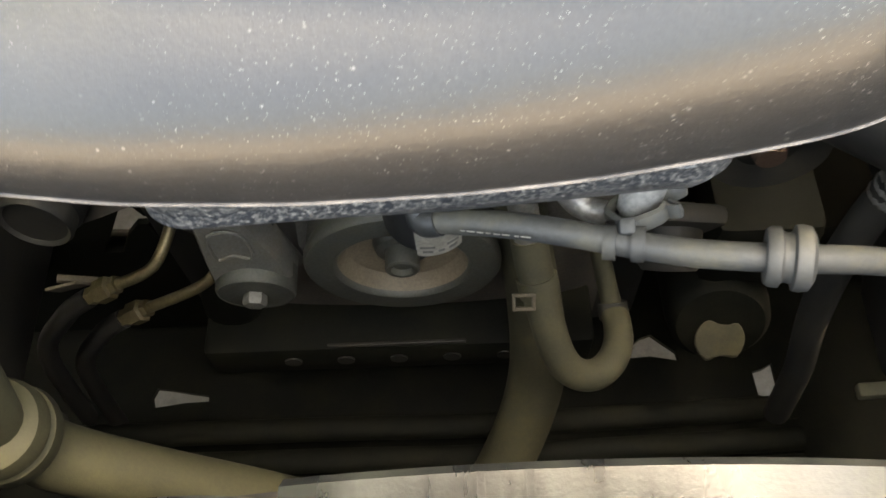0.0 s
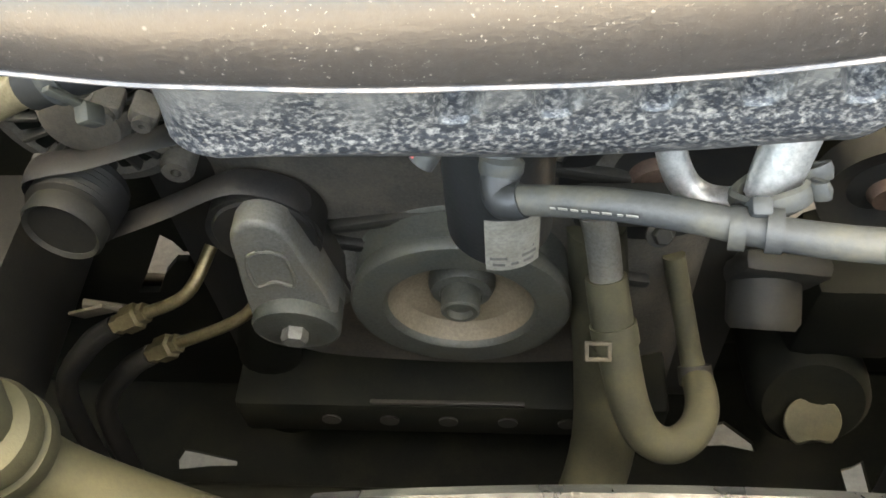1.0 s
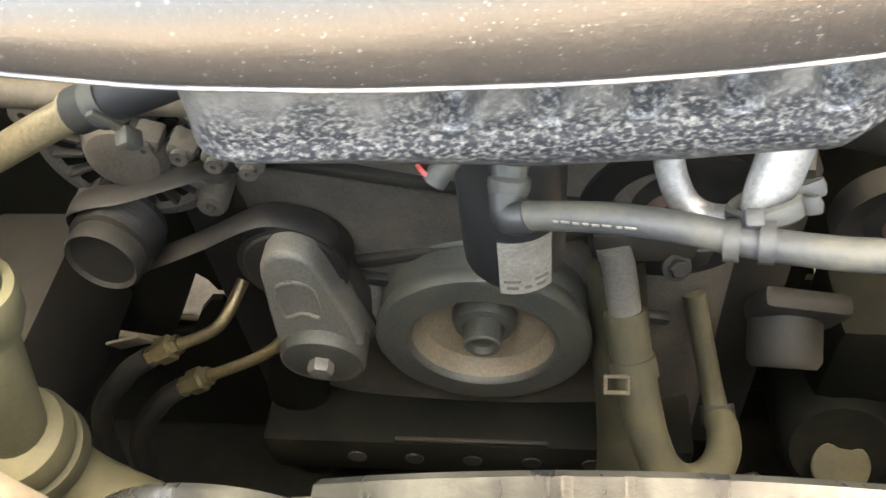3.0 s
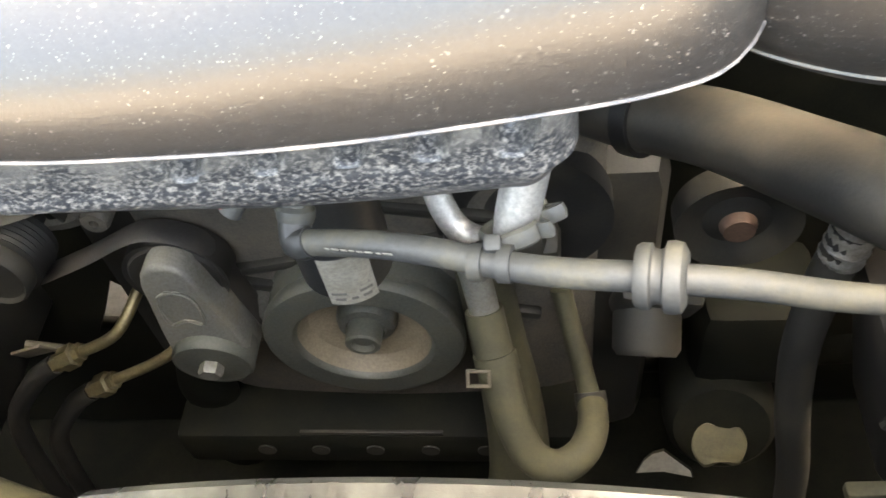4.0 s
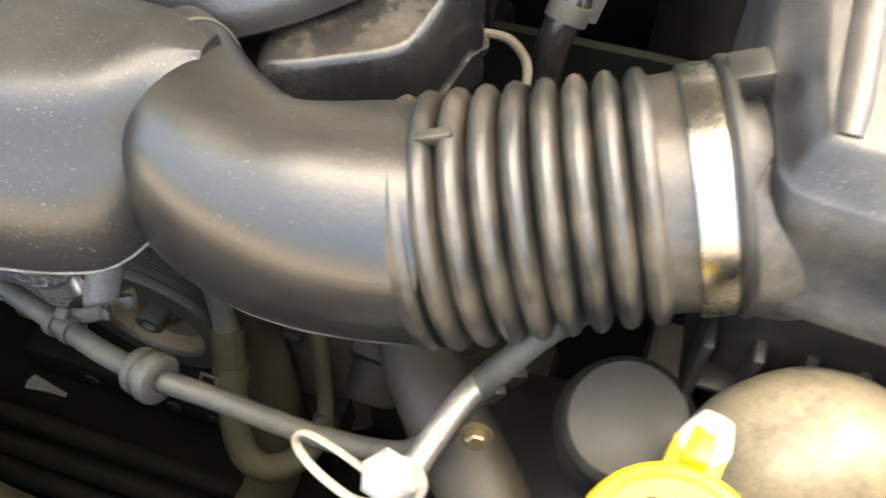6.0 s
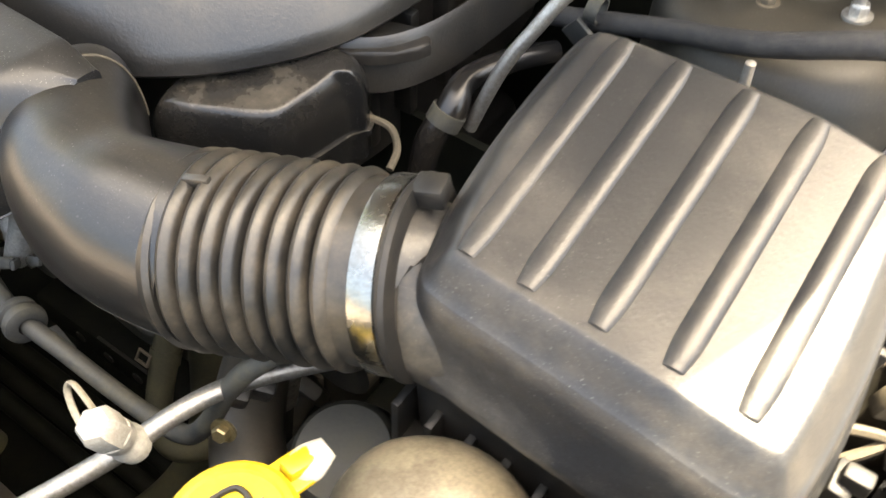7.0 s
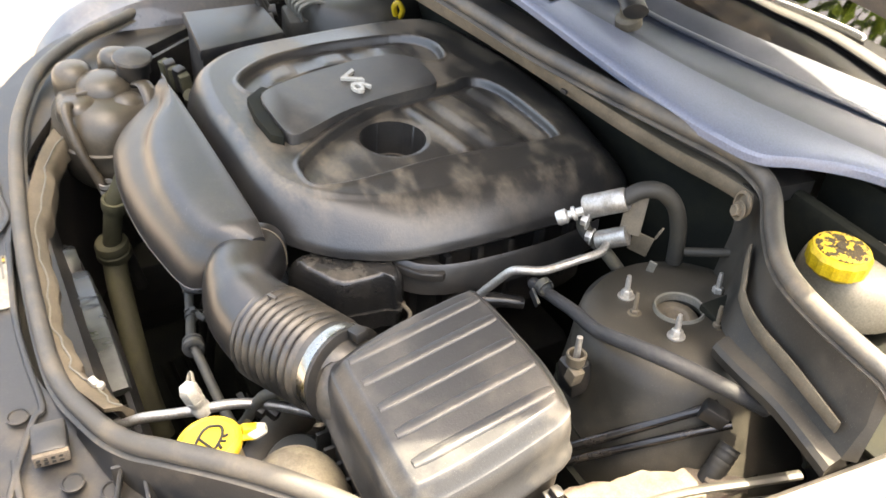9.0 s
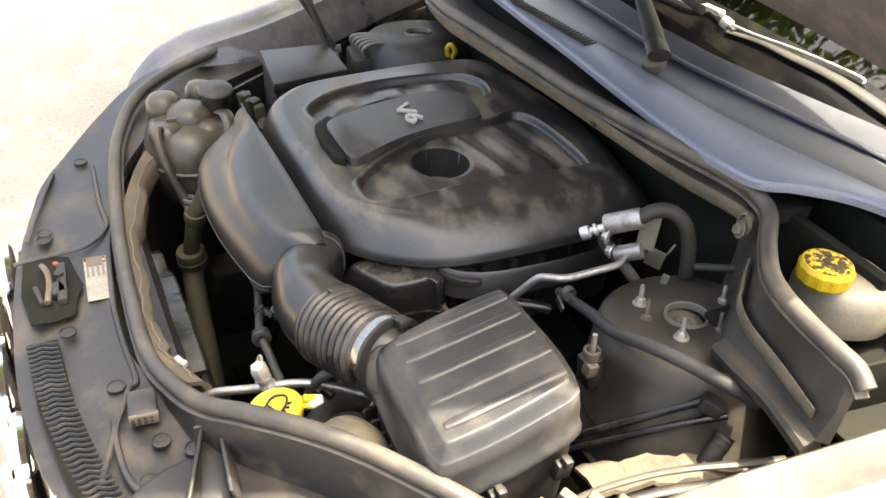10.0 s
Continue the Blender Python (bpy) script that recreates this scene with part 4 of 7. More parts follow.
def elbow_loops():
    """Rings of the moulded elbow: flat over the top at the duct, round at the bellows."""
    out = []
    for ox, oy, ix, iy, top, low, n in spline(ELBOW, 8):
        mid, arm = Vector(((ox + ix) / 2, (oy + iy) / 2, 0)), Vector(((ox - ix) / 2, (oy - iy) / 2, 0))
        waist = low + (0.5 - 0.16 * (n - 2.0)) * (top - low)
        ring = []
        for j in range(56):
            a = math.tau * j / 56
            c, t = math.cos(a), math.sin(a)
            e = 2.0 + 0.6 * (n - 2.0) if t > 0 else 2.0
            k = (abs(c) ** e + abs(t) ** e) ** (-1 / e)
            ring.append(mid + arm * c * k + Vector((0, 0, waist + ((top - waist) if t > 0 else (waist - low)) * t * k)))
        out.append(ring)
    return out


EL = elbow_loops()
part("elbow", loft(EL), M_ELBOW, ih, "smooth moulded elbow filmed with dust", 60)
part("mould_seam", tube([tuple(r[51]) for r in EL[6::4]], 0.0010, 6, 3), M_BELLOWS, ih, "dusty mould seam")
part("end_lip", tube([tuple(EL[9][j]) for j in range(0, 29, 2)], 0.0011, 6, 2), M_TAN, ih, "dusty rim where the elbow meets the duct")
prof = []
Lb = (C1 - C0).length
for k in range(8):
    w = (Lb - 0.02) / 8
    h = 0.004 + k * w
    n = 1.015 - 0.008 * k
    prof += [(0.0485 * n, h), (0.0530 * n, h + w * 0.13), (0.0564 * n, h + w * 0.30), (0.0575 * n, h + w * 0.5), (0.0564 * n, h + w * 0.70), (0.0530 * n, h + w * 0.87)]
bel = part("bellows", lathe([(0.03, -0.006), (0.056, -0.005), (0.058, 0.0), (0.056, 0.003)] + prof + [(0.0505, Lb - 0.016), (0.0515, Lb + 0.012), (0.049, Lb + 0.014), (0.03, Lb + 0.014)], C0, AX, 72), M_BELLOWS, ih, "dusty corrugated rubber bellows")
part("locating_tab", block((0.016, 0.005, 0.006), Matrix.Translation((0.349, -0.110, 1.0955)) @ AX.to_track_quat("X", "Z").to_matrix().to_4x4(), 0.001), M_BELLOWS, bel)
band = part("band_clamp", lathe([(0.0505, 0), (0.0530, 0), (0.0533, 0.002), (0.0533, 0.011), (0.0530, 0.013), (0.0505, 0.013)], C1 - AX * 0.006, AX, 64), M_CLAMP, ih, "bright metal band clamp")
part("clamp_screw", block((0.017, 0.016, 0.012), Matrix.Translation(C1 + Vector((0.004, 0.018, 0.051))) @ AX.to_track_quat("X", "Z").to_matrix().to_4x4(), 0.002), M_BLACK, band)

# ---- air filter box ----
ab = thing("air_filter_box", "black plastic air filter box with a ribbed lid", "air filter", (0.57, -0.01, 0.86))
LID = resample(rounded([(0.476, -0.083), (0.480, -0.095), (0.494, -0.101), (0.55, -0.104), (0.63, -0.107), (0.657, -0.104), (0.667, -0.092), (0.669, -0.03), (0.664, 0.04), (0.660, 0.062), (0.649, 0.073), (0.60, 0.079), (0.52, 0.078),
                        (0.482, 0.075), (0.469, 0.065), (0.466, 0.0), (0.470, -0.055)], 5), 240)
RIBS = [0.497, 0.529, 0.565, 0.600, 0.634]


def lid_level(P):
    x, y = P[:, 0], P[:, 1]
    d = inside_distance(P, LID)
    z = 1.1185 + 0.215 * (y + 0.085) - 0.016 * (1 - smooth_step(d, -0.001, 0.016)) - 0.10 * np.maximum(0, x - 0.60)
    return z


def lid_ring(out, drop):
    d = LID - LID.mean(axis=0)
    P = LID + d / np.linalg.norm(d, axis=1)[:, None] * out
    return np.column_stack([P, lid_level(LID) - drop])


n_lid = 110
loops = [lid_ring(0.010, 0.058), lid_ring(0.010, 0.05), lid_ring(0.006, 0.047), lid_ring(0.004, 0.02)]
cl = LID.mean(axis=0)
for k in range(n_lid):
    P = cl + (LID - cl) * (1 - k / n_lid)
    loops.append(np.column_stack([P, lid_level(P)]))
bm = loft([[Vector(p) for p in lp] for lp in loops], True)
lid = part("lid", bm, M_LID, ab, "five-ribbed plastic lid", 55)
for rx in RIBS:
    ys = np.linspace(-0.084, 0.062, 15)
    zs = lid_level(np.column_stack([np.full(15, rx), ys]))
    line = [(rx, y, z - 0.0006) for y, z in zip(ys, zs)]
    part("rib", tube(line, [0.0050, 0.0066] + [0.0070] * 11 + [0.0066, 0.0050], 14, 3, (1, 0.46)), M_LID, lid)
loops = []
for out, z in ((-0.03, 0.86), (-0.012, 0.875), (-0.004, 0.93), (0.0, 1.0), (0.002, 1.045)):
    d = LID - cl
    P = LID + d / np.linalg.norm(d, axis=1)[:, None] * out
    loops.append([(p[0], p[1], z + (0.215 * (p[1] + 0.085) if z > 1.0 else 0)) for p in P])
body = part("body", loft(loops), M_BLACK, ab, "lower box half")
for i in range(9):
    f = i / 8
    part("rib", block((0.005, 0.022, 0.10), pose(0.478 + 0.18 * f, -0.102 - 0.006 * f, 0.955), 0.001), M_BLACK, body)
    if i < 8:
        part("cross_rib", block((0.022, 0.016, 0.004), pose(0.489 + 0.18 * f, -0.103 - 0.006 * f, 0.965), 0.001), M_BLACK, body)
part("outlet", tube([tuple(C1 - AX * 0.004), tuple(C1 + AX * 0.006 - Vector((0, 0, 0.004))), (0.480, -0.078, 1.052), (0.53, -0.058, 1.02)], [0.047, 0.044, 0.037, 0.034], 36, 5), M_NECK, ab, "dusty outlet neck")
part("collar", lathe([(0.044, 0.009), (0.0540, 0.009), (0.0552, 0.011), (0.0547, 0.014), (0.044, 0.015)], C1, AX, 56), M_BLACK, ab, "black collar behind the clamp")
for px, py in ((0.676, 0.05), (0.684, -0.04)):
    part("clip", join(block((0.012, 0.022, 0.03), pose(px, py, 1.035, 0, 8, 0), 0.003), block((0.014, 0.010, 0.012), pose(px + 0.006, py, 1.052), 0.002)), M_BLACK, ab, "black spring clip")
part("grommet_bolt", bolt((0.735, 0.02, 0.985), (0, 0, 1), 0.009, 0.012, 0.04), M_ZINC, ab)

# dark carrier wall hanging below the front seal
fc = thing("front_carrier", "black plastic carrier wall below the front seal", "panel", (0.0, -0.3, 0.6))
loops = []
for p in spline([(-0.71, 0.31), (-0.68, 0.19), (-0.56, 0.01), (-0.43, -0.155), (-0.34, -0.222), (-0.235, -0.272), (-0.07, -0.316), (0.10, -0.332), (0.215, -0.332), (0.275, -0.322), (0.335, -0.306), (0.385, -0.292)], 5):
    x, y = p
    loops.append([(x, y, 0.978), (x, y - 0.012, 0.978), (x, y - 0.012, 0.60), (x, y + 0.004, 0.60), (x, y + 0.006, 0.80), (x, y + 0.002, 0.93)])
part("wall", loft(loops), M_BLACK, fc)
loops, edge = [], []
for k, p in enumerate(spline([(-0.43, -0.157), (-0.34, -0.224), (-0.235, -0.274), (-0.07, -0.318), (0.10, -0.334), (0.215, -0.334), (0.275, -0.318), (0.325, -0.295)], 6)):
    x, y = p
    wob = 0.003 * math.sin(k * 0.9) + 0.002 * math.sin(k * 2.3)
    loops.append([(x, y - 0.008, 0.982), (x, y + 0.012 + wob, 0.976), (x, y + 0.021 + wob, 0.966), (x, y + 0.022 + wob, 0.940), (x, y + 0.019 + wob, 0.940), (x, y + 0.010, 0.970), (x, y - 0.008, 0.976)])
    edge.append((x, y + 0.010 + wob, 0.9785))
part("flange", loft(loops), M_TAN, fc, "dust-caked flange beside the seal")
part("bright_edge", tube(edge, 0.0012, 6, 2), M_CAST, fc, "thin bright metal edge")
part("pale_clip", join(block((0.013, 0.009, 0.008), pose(0.278, -0.304, 0.981, 0, 10, 25), 0.002), block((0.008, 0.010, 0.009), pose(0.284, -0.298, 0.978, 15, 0, 40), 0.003)), M_WHITE, fc, "small pale clip")
skirt = []
for p in spline([(0.342, -0.324, 0.992), (0.397, -0.309, 1.012), (0.443, -0.291, 1.034), (0.480, -0.267, 1.052), (0.528, -0.221, 1.060), (0.567, -0.184, 1.062), (0.606, -0.152, 1.062), (0.648, -0.122, 1.062), (0.690, -0.092, 1.058), (0.72, -0.062, 1.05)], 4):
    x, y, z = p
    skirt.append([(x + 0.004, y + 0.006, z), (x - 0.003, y - 0.006, z), (x - 0.001, y - 0.012, z - 0.02), (x + 0.010, y - 0.014, z - 0.12), (x + 0.014, y - 0.008, z - 0.12), (x + 0.004, y, z - 0.02)])
part("seal_skirt", loft(skirt), M_PANEL, fc, "black moulded skirt under the seal")
part("side_wall", block((0.02, 0.7, 0.8), pose(-0.66, 0.14, 0.51), 0.004), M_DARK, fc)

# ---- front panel over the radiator ----
fp = thing("radiator_cover", "faded black plastic panel over the radiator", "radiator cover", (0.0, -0.42, 0.9))
PANEL = rounded([(-0.72, 0.14), (-0.60, -0.02), (-0.47, -0.18), (-0.36, -0.25), (-0.25, -0.30), (-0.07, -0.345), (0.10, -0.362), (0.225, -0.362), (0.295, -0.338), (0.35, -0.305), (0.405, -0.262), (0.47, -0.185), (0.53, -0.135), (0.60, -0.09), (0.70, -0.05), (0.80, -0.08), (0.80, -0.17), (0.72, -0.30), (0.60, -0.41),
                 (0.45, -0.475), (0.30, -0.502), (0.146, -0.506), (-0.03, -0.492), (-0.15, -0.465), (-0.27, -0.43), (-0.36, -0.385), (-0.5, -0.31), (-0.64, -0.22), (-0.74, -0.10)], 3)
fpan = part("panel", slab(PANEL, 0.955, 0.972, 0.005, 2, lambda x, y: -0.10 * max(0.0, -y - 0.44) * 3), M_PANEL, fp)
# Flat dark sheet stands in for the shade between the slats.
part("vent_recess", slab([(0.164, -0.488), (0.30, -0.483), (0.44, -0.462), (0.58, -0.420), (0.585, -0.372), (0.45, -0.418), (0.30, -0.440), (0.164, -0.447)], 0.9705, 0.9728, 0.0005), M_GRIMESHADE, fpan, "dark sheet for the shade under the slats")
for i in range(42):
    f = i / 41
    x, y = 0.170 + 0.40 * f, -0.467 + 0.075 * f * f
    part("vent_slat", tube([(x, y - 0.019, 0.972), (x + 0.003, y - 0.012, 0.974), (x + 0.0005, y - 0.002, 0.975), (x + 0.006, y + 0.008, 0.975), (x + 0.005, y + 0.019, 0.973)], 0.0021, 6, 3, (1, 1.6)), M_PANEL, fpan, "wavy vent slat")
for a, b in ((0.289, -0.388), (0.463, -0.376), (0.432, -0.318), (0.155, -0.433), (-0.11, -0.44), (-0.09, -0.443), (0.405, -0.352), (-0.33, -0.36)):
    part("push_clip", lathe([(0, 0), (0.0125, 0), (0.0125, 0.0025), (0.0105, 0.003), (0.0095, 0.0015), (0, 0.002)], (a, b, 0.972), (0, 0, 1), 20), M_BLACK, fpan)
for pts in ([(-0.31, -0.342), (-0.17, -0.347), (-0.098, -0.346), (-0.05, -0.385), (-0.04, -0.46), (-0.035, -0.49)], [(-0.042, -0.352), (0.109, -0.366), (0.204, -0.366), (0.285, -0.362), (0.302, -0.374), (0.38, -0.405), (0.45, -0.428)], [(0.35, -0.40), (0.40, -0.402), (0.45, -0.398), (0.487, -0.383)], [(-0.30, -0.41), (-0.2, -0.44), (-0.09, -0.468)]):
    part("raised_seam", tube([(x, y, 0.9735) for x, y in pts], 0.0042, 8, 5, (1, 0.7)), M_PANEL, fpan)
part("label", block((0.112, 0.033, 0.0015), pose(0.041, -0.379, 0.9735, 0, 0, -3), 0.0004), M_LABEL, fpan, "aged white sticker with small print")
part("sticker_band", block((0.016, 0.031, 0.0008), pose(-0.005, -0.377, 0.9745, 0, 0, -3), 0), M_YDIRTY, fpan, "faded yellow band")
for i in range(4):
    part("print_line", block((0.050 - 0.012 * (i % 2), 0.003, 0.0008), pose(0.012 + 0.006 * (i % 2), -0.367 - 0.0075 * i, 0.9747, 0, 0, -3), 0), M_INK, fpan)
part("sticker_box", block((0.024, 0.022, 0.0008), pose(-0.002, -0.378, 0.9748, 0, 0, -3), 0), M_TAN, fpan, "small printed box")
# The opening's shade is a flat near-black sheet on the panel.
part("latch_recess", slab([(-0.034, -0.478), (-0.040, -0.435), (-0.030, -0.412), (0.02, -0.405), (0.05, -0.400), (0.085, -0.412), (0.118, -0.418), (0.126, -0.445), (0.122, -0.478), (0.05, -0.486)], 0.9712, 0.9738, 0.0005), M_GRIMESHADE, fpan, "dark sheet for the shaded latch opening")
latch = part("latch", join(block((0.095, 0.014, 0.016), pose(0.045, -0.428, 0.978, 0, 0, -4), 0.003), block((0.03, 0.024, 0.012), pose(0.06, -0.436, 0.980, 0, 0, 15), 0.003), block((0.045, 0.007, 0.010), pose(0.065, -0.462, 0.978, 0, 0, 8), 0.002), lathe([(0, 0), (0.007, 0), (0.007, 0.006), (0, 0.007)], (0.03, -0.43, 0.984), (0, 0, 1), 14)), M_DARK, fpan, "dusty bonnet latch")
part("latch_striker", tube([(-0.012, -0.452, 0.978), (0.015, -0.446, 0.984), (0.05, -0.445, 0.986), (0.09, -0.452, 0.982)], 0.0045, 8, 5), M_TAN, fpan, "tan latch hook")
part("latch_dot", lathe([(0, 0), (0.004, 0), (0.004, 0.003), (0, 0.003)], (0.0, -0.432, 0.984), (0, 0, 1), 10), M_RED, fpan, "small red plastic dot")
stop = part("rubber_stop", block((0.044, 0.036, 0.020), pose(0.347, -0.363, 0.982, 0, 0, -6), 0.004), M_PANEL, fpan, "square rubber stop")
face = part("perforated_face", block((0.006, 0.036, 0.016), pose(0.370, -0.365, 0.982, 0, 0, -6), 0.001), M_SAND, stop, "tan perforated face")
for i in range(8):
    part("perforation", block((0.002, 0.004, 0.003), pose(0.3733, -0.377 + 0.0075 * (i // 2) - 0.0015, 0.979 + 0.006 * (i % 2), 0, 0, -6), 0), M_BLACK, stop)
bk = thing("headlamp_bracket", "dusty black plastic channel on the headlamp housing", "bracket", (0.44, -0.34, 0.95))
part("channel", join(block((0.115, 0.005, 0.04), pose(0.49, -0.285, 0.995, 20, 0, -6), 0.002), block((0.115, 0.034, 0.005), pose(0.488, -0.304, 0.985, 0, 0, -12), 0.002), block((0.115, 0.005, 0.030), pose(0.480, -0.325, 0.992, -10, 0, -20), 0.002)), M_PANEL, bk)
part("end_wall", block((0.005, 0.04, 0.035), pose(0.435, -0.296, 0.992, 0, 0, -6), 0.002), M_PANEL, bk)
hl = thing("headlamp", "black headlamp housing with a clear lens", "headlamp", (0.58, -0.30, 0.80))
part("housing", slab(rounded([(0.45, -0.33), (0.52, -0.20), (0.60, -0.13), (0.69, -0.09), (0.72, -0.20), (0.66, -0.32), (0.52, -0.42)], 4), 0.80, 0.985, 0.012, 3), M_BLACK, hl)
part("lens", slab(rounded([(0.47, -0.47), (0.62, -0.40), (0.74, -0.28), (0.82, -0.12), (0.80, -0.10), (0.70, -0.26), (0.58, -0.37), (0.46, -0.44)], 4), 0.78, 0.93, 0.01), M_LENS, hl, "clear lamp lens")
gr = thing("grille", "chrome-ringed front grille slots with mesh", "grille", (0.1, -0.53, 0.70))
for i in range(5):
    x = -0.09 + 0.135 * i
    yy = -0.528 + 0.50 * (x - 0.13) ** 2
    ring = rounded([(-0.05, -0.10), (-0.055, 0.0), (-0.05, 0.10), (0.05, 0.10), (0.055, 0.0), (0.05, -0.10)], 4)
    part("surround", tube([(x + p[0], yy - 0.02 * (p[1] < 0), 0.845 + p[1] * 0.95) for p in ring + ring[:2]], 0.010, 8, 2), M_CHROME, gr, "chrome slot surround")
    part("mesh", block((0.10, 0.006, 0.17), pose(x, yy + 0.02, 0.845), 0.002), M_DARK, gr)
part("backing", block((0.60, 0.01, 0.5), pose(0.13, -0.455, 0.70), 0.003), M_BLACK, gr)

# ---- radiator fan shroud ----
sh = thing("fan_shroud", "grey-black plastic radiator fan shroud", "fan shroud", (0.05, -0.28, 0.4))
R1, CX, CZ = 0.50, 0.10, 0.422
loops = []
for a in np.linspace(math.pi / 2 - 0.26, math.pi / 2 + 0.25, 60):
    c, s = math.cos(a), math.sin(a)
    loops.append([(CX + r * c, y, CZ + r * s) for r, y in ((R1 - 0.012, -0.262), (R1 - 0.001, -0.260), (R1 + 0.003, -0.264), (R1 + 0.003, -0.284), (R1 + 0.004, -0.288), (R1 + 0.002, -0.292), (R1 - 0.004, -0.291), (R1 - 0.012, -0.285))])
rim = part("rim", loft(loops), M_SHROUD, sh, "dusty fan ring, darkened for shade")
loops = []
for a in np.linspace(0.55, math.pi - 0.55, 30):
    c, s = math.cos(a), math.sin(a)
    loops.append([(-0.062 + r * c, y, 0.861 + r * s) for r, y in ((0.050, -0.270), (0.055, -0.268), (0.058, -0.272), (0.058, -0.288), (0.050, -0.29))])
part("side_rim", loft(loops), M_SHROUD, sh)
loops = []
for a in np.linspace(math.pi / 2 - 0.40, math.pi / 2 + 0.50, 40):
    c, s = math.cos(a), math.sin(a)
    loops.append([(CX + r * c, y, CZ + r * s) for r, y in ((R1 - 0.006, -0.2635), (R1 - 0.030, -0.258), (R1 - 0.062, -0.249), (R1 - 0.064, -0.254), (R1 - 0.010, -0.270))])
part("skirt", loft(loops), M_PANEL, sh, "black inner skirt of the ring")
part("panel", block((0.72, 0.012, 0.50), pose(0.02, -0.300, 0.645), 0.004), M_BLACK, sh)
for gx in (0.0585, 0.0775):
    gz = CZ + math.sqrt((R1 + 0.003) ** 2 - (gx - CX) ** 2)
    part("gusset", loft([[(gx - w, -0.264, gz + 0.0005), (gx + w, -0.264, gz + 0.0005), (gx + w, -0.289, gz + 0.006), (gx + w, -0.289, gz - 0.004), (gx - w, -0.289, gz - 0.004), (gx - w, -0.289, gz + 0.006)] for w in (0.0018, 0.0012)]), M_SHROUD, rim)
part("motor", lathe([(0, 0), (0.055, 0.0), (0.06, 0.01), (0.06, 0.04), (0, 0.05)], (CX, -0.29, 0.66), (0, 1, 0), 28), M_BLACK, sh)
for k in range(7):
    a = math.tau * k / 7
    part("blade", tube([(CX + 0.06 * math.cos(a), -0.27, 0.66 + 0.06 * math.sin(a)), (CX + 0.13 * math.cos(a + 0.2), -0.272, 0.66 + 0.13 * math.sin(a + 0.2)), (CX + 0.20 * math.cos(a + 0.3), -0.275, 0.66 + 0.20 * math.sin(a + 0.3))], 0.026, 8, 4, (1, 0.12), (0, 1, 0)), M_BLACK, sh)
loops = []
for i in range(19):
    x = -0.24 + 0.53 * i / 18
    d = 0.004 * math.sin(i * 0.8)
    loops.append([(x, -0.318, 0.956), (x, -0.300, 0.950), (x, -0.286, 0.922 + d * 0.4), (x, -0.282, 0.900), (x, -0.286, 0.897), (x, -0.318, 0.90)])
up = part("upper_panel", loft(loops), M_PANEL, sh, "black upper panel with dust streaks")
mod = part("fan_module", block((0.09, 0.034, 0.05), pose(-0.115, -0.285, 0.842, 8, 0, 0), 0.006), M_PANEL, sh, "black fan control module")
part("sticker", block((0.040, 0.020, 0.001), pose(-0.125, -0.285, 0.8678, 8, 0, 0), 0.0003), M_LABEL, mod, "pale sticker")
rad = thing("radiator", "finned radiator core behind the grille", "radiator", (0.05, -0.36, 0.3))
part("core", block((0.80, 0.05, 0.55), pose(0.03, -0.375, 0.64), 0.004), M_DARK, rad)
for sx in (-0.39, 0.45):
    part("side_tank", block((0.05, 0.06, 0.55), pose(sx, -0.375, 0.64), 0.012), M_BLACK, rad)

# ---- hoses and pipes in front of the engine ----
uh = thing("radiator_pipe", "dusty olive coolant pipe with a large collar", "coolant pipe", (-0.1, -0.18, 0.45))
part("upper_pipe", tube([(-0.186, -0.160, 0.962), (-0.187, -0.172, 0.938), (-0.187, -0.188, 0.905), (-0.196, -0.197, 0.852), (-0.206, -0.203, 0.806)], [0.0145, 0.0150, 0.0155, 0.0150, 0.0155], 18, 6), M_OLIVE, uh)
part("sleeve", lathe([(0.015, 0.0), (0.0195, 0.0), (0.0205, 0.003), (0.0205, 0.018), (0.0185, 0.022), (0.018, 0.027), (0.015, 0.027)], (-0.184, -0.188, 0.914), (-0.20, -0.06, -0.9), 32), M_OLIVE, uh, "ridged sleeve")
part("collar", lathe([(0, -0.004), (0.020, -0.004), (0.026, -0.001), (0.0285, 0.006), (0.0285, 0.011), (0.0265, 0.013), (0.0265, 0.016), (0.029, 0.018), (0.030, 0.028), (0.027, 0.034), (0.0235, 0.038), (0, 0.040)], (-0.207, -0.203, 0.816), (-0.10, 0.10, -0.95), 36), M_OLIVE, uh, "ridged olive collar")
part("lower_pipe", tube([(-0.205, -0.201, 0.785), (-0.192, -0.205, 0.758), (-0.150, -0.208, 0.715), (-0.10, -0.210, 0.665), (-0.05, -0.21, 0.60), (-0.02, -0.20, 0.52)], [0.021, 0.0205, 0.020, 0.020, 0.02, 0.02], 20, 6), M_OLIVE, uh)

gh = thing("breather_hose", "dusty grey rubber hose with a clip and grommet", "hose", (0.2, -0.16, 0.88))
HOSE = [(0.0345, -0.108, 0.916), (0.0338, -0.119, 0.903), (0.041, -0.1342, 0.8985), (0.075, -0.143, 0.907), (0.105, -0.151, 0.910), (0.129, -0.156, 0.908), (0.16, -0.165, 0.912), (0.197, -0.172, 0.917), (0.236, -0.170, 0.908), (0.277, -0.167, 0.894), (0.307, -0.165, 0.889), (0.345, -0.165, 0.903), (0.366, -0.160, 0.930), (0.380, -0.150, 0.966), (0.396, -0.142, 0.998), (0.415, -0.125, 1.02)]
part("hose", tube(HOSE[2:], [0.0064, 0.0066, 0.0066, 0.0066] + [0.0067] * 10, 16, 8), M_GREYHOSE, gh)
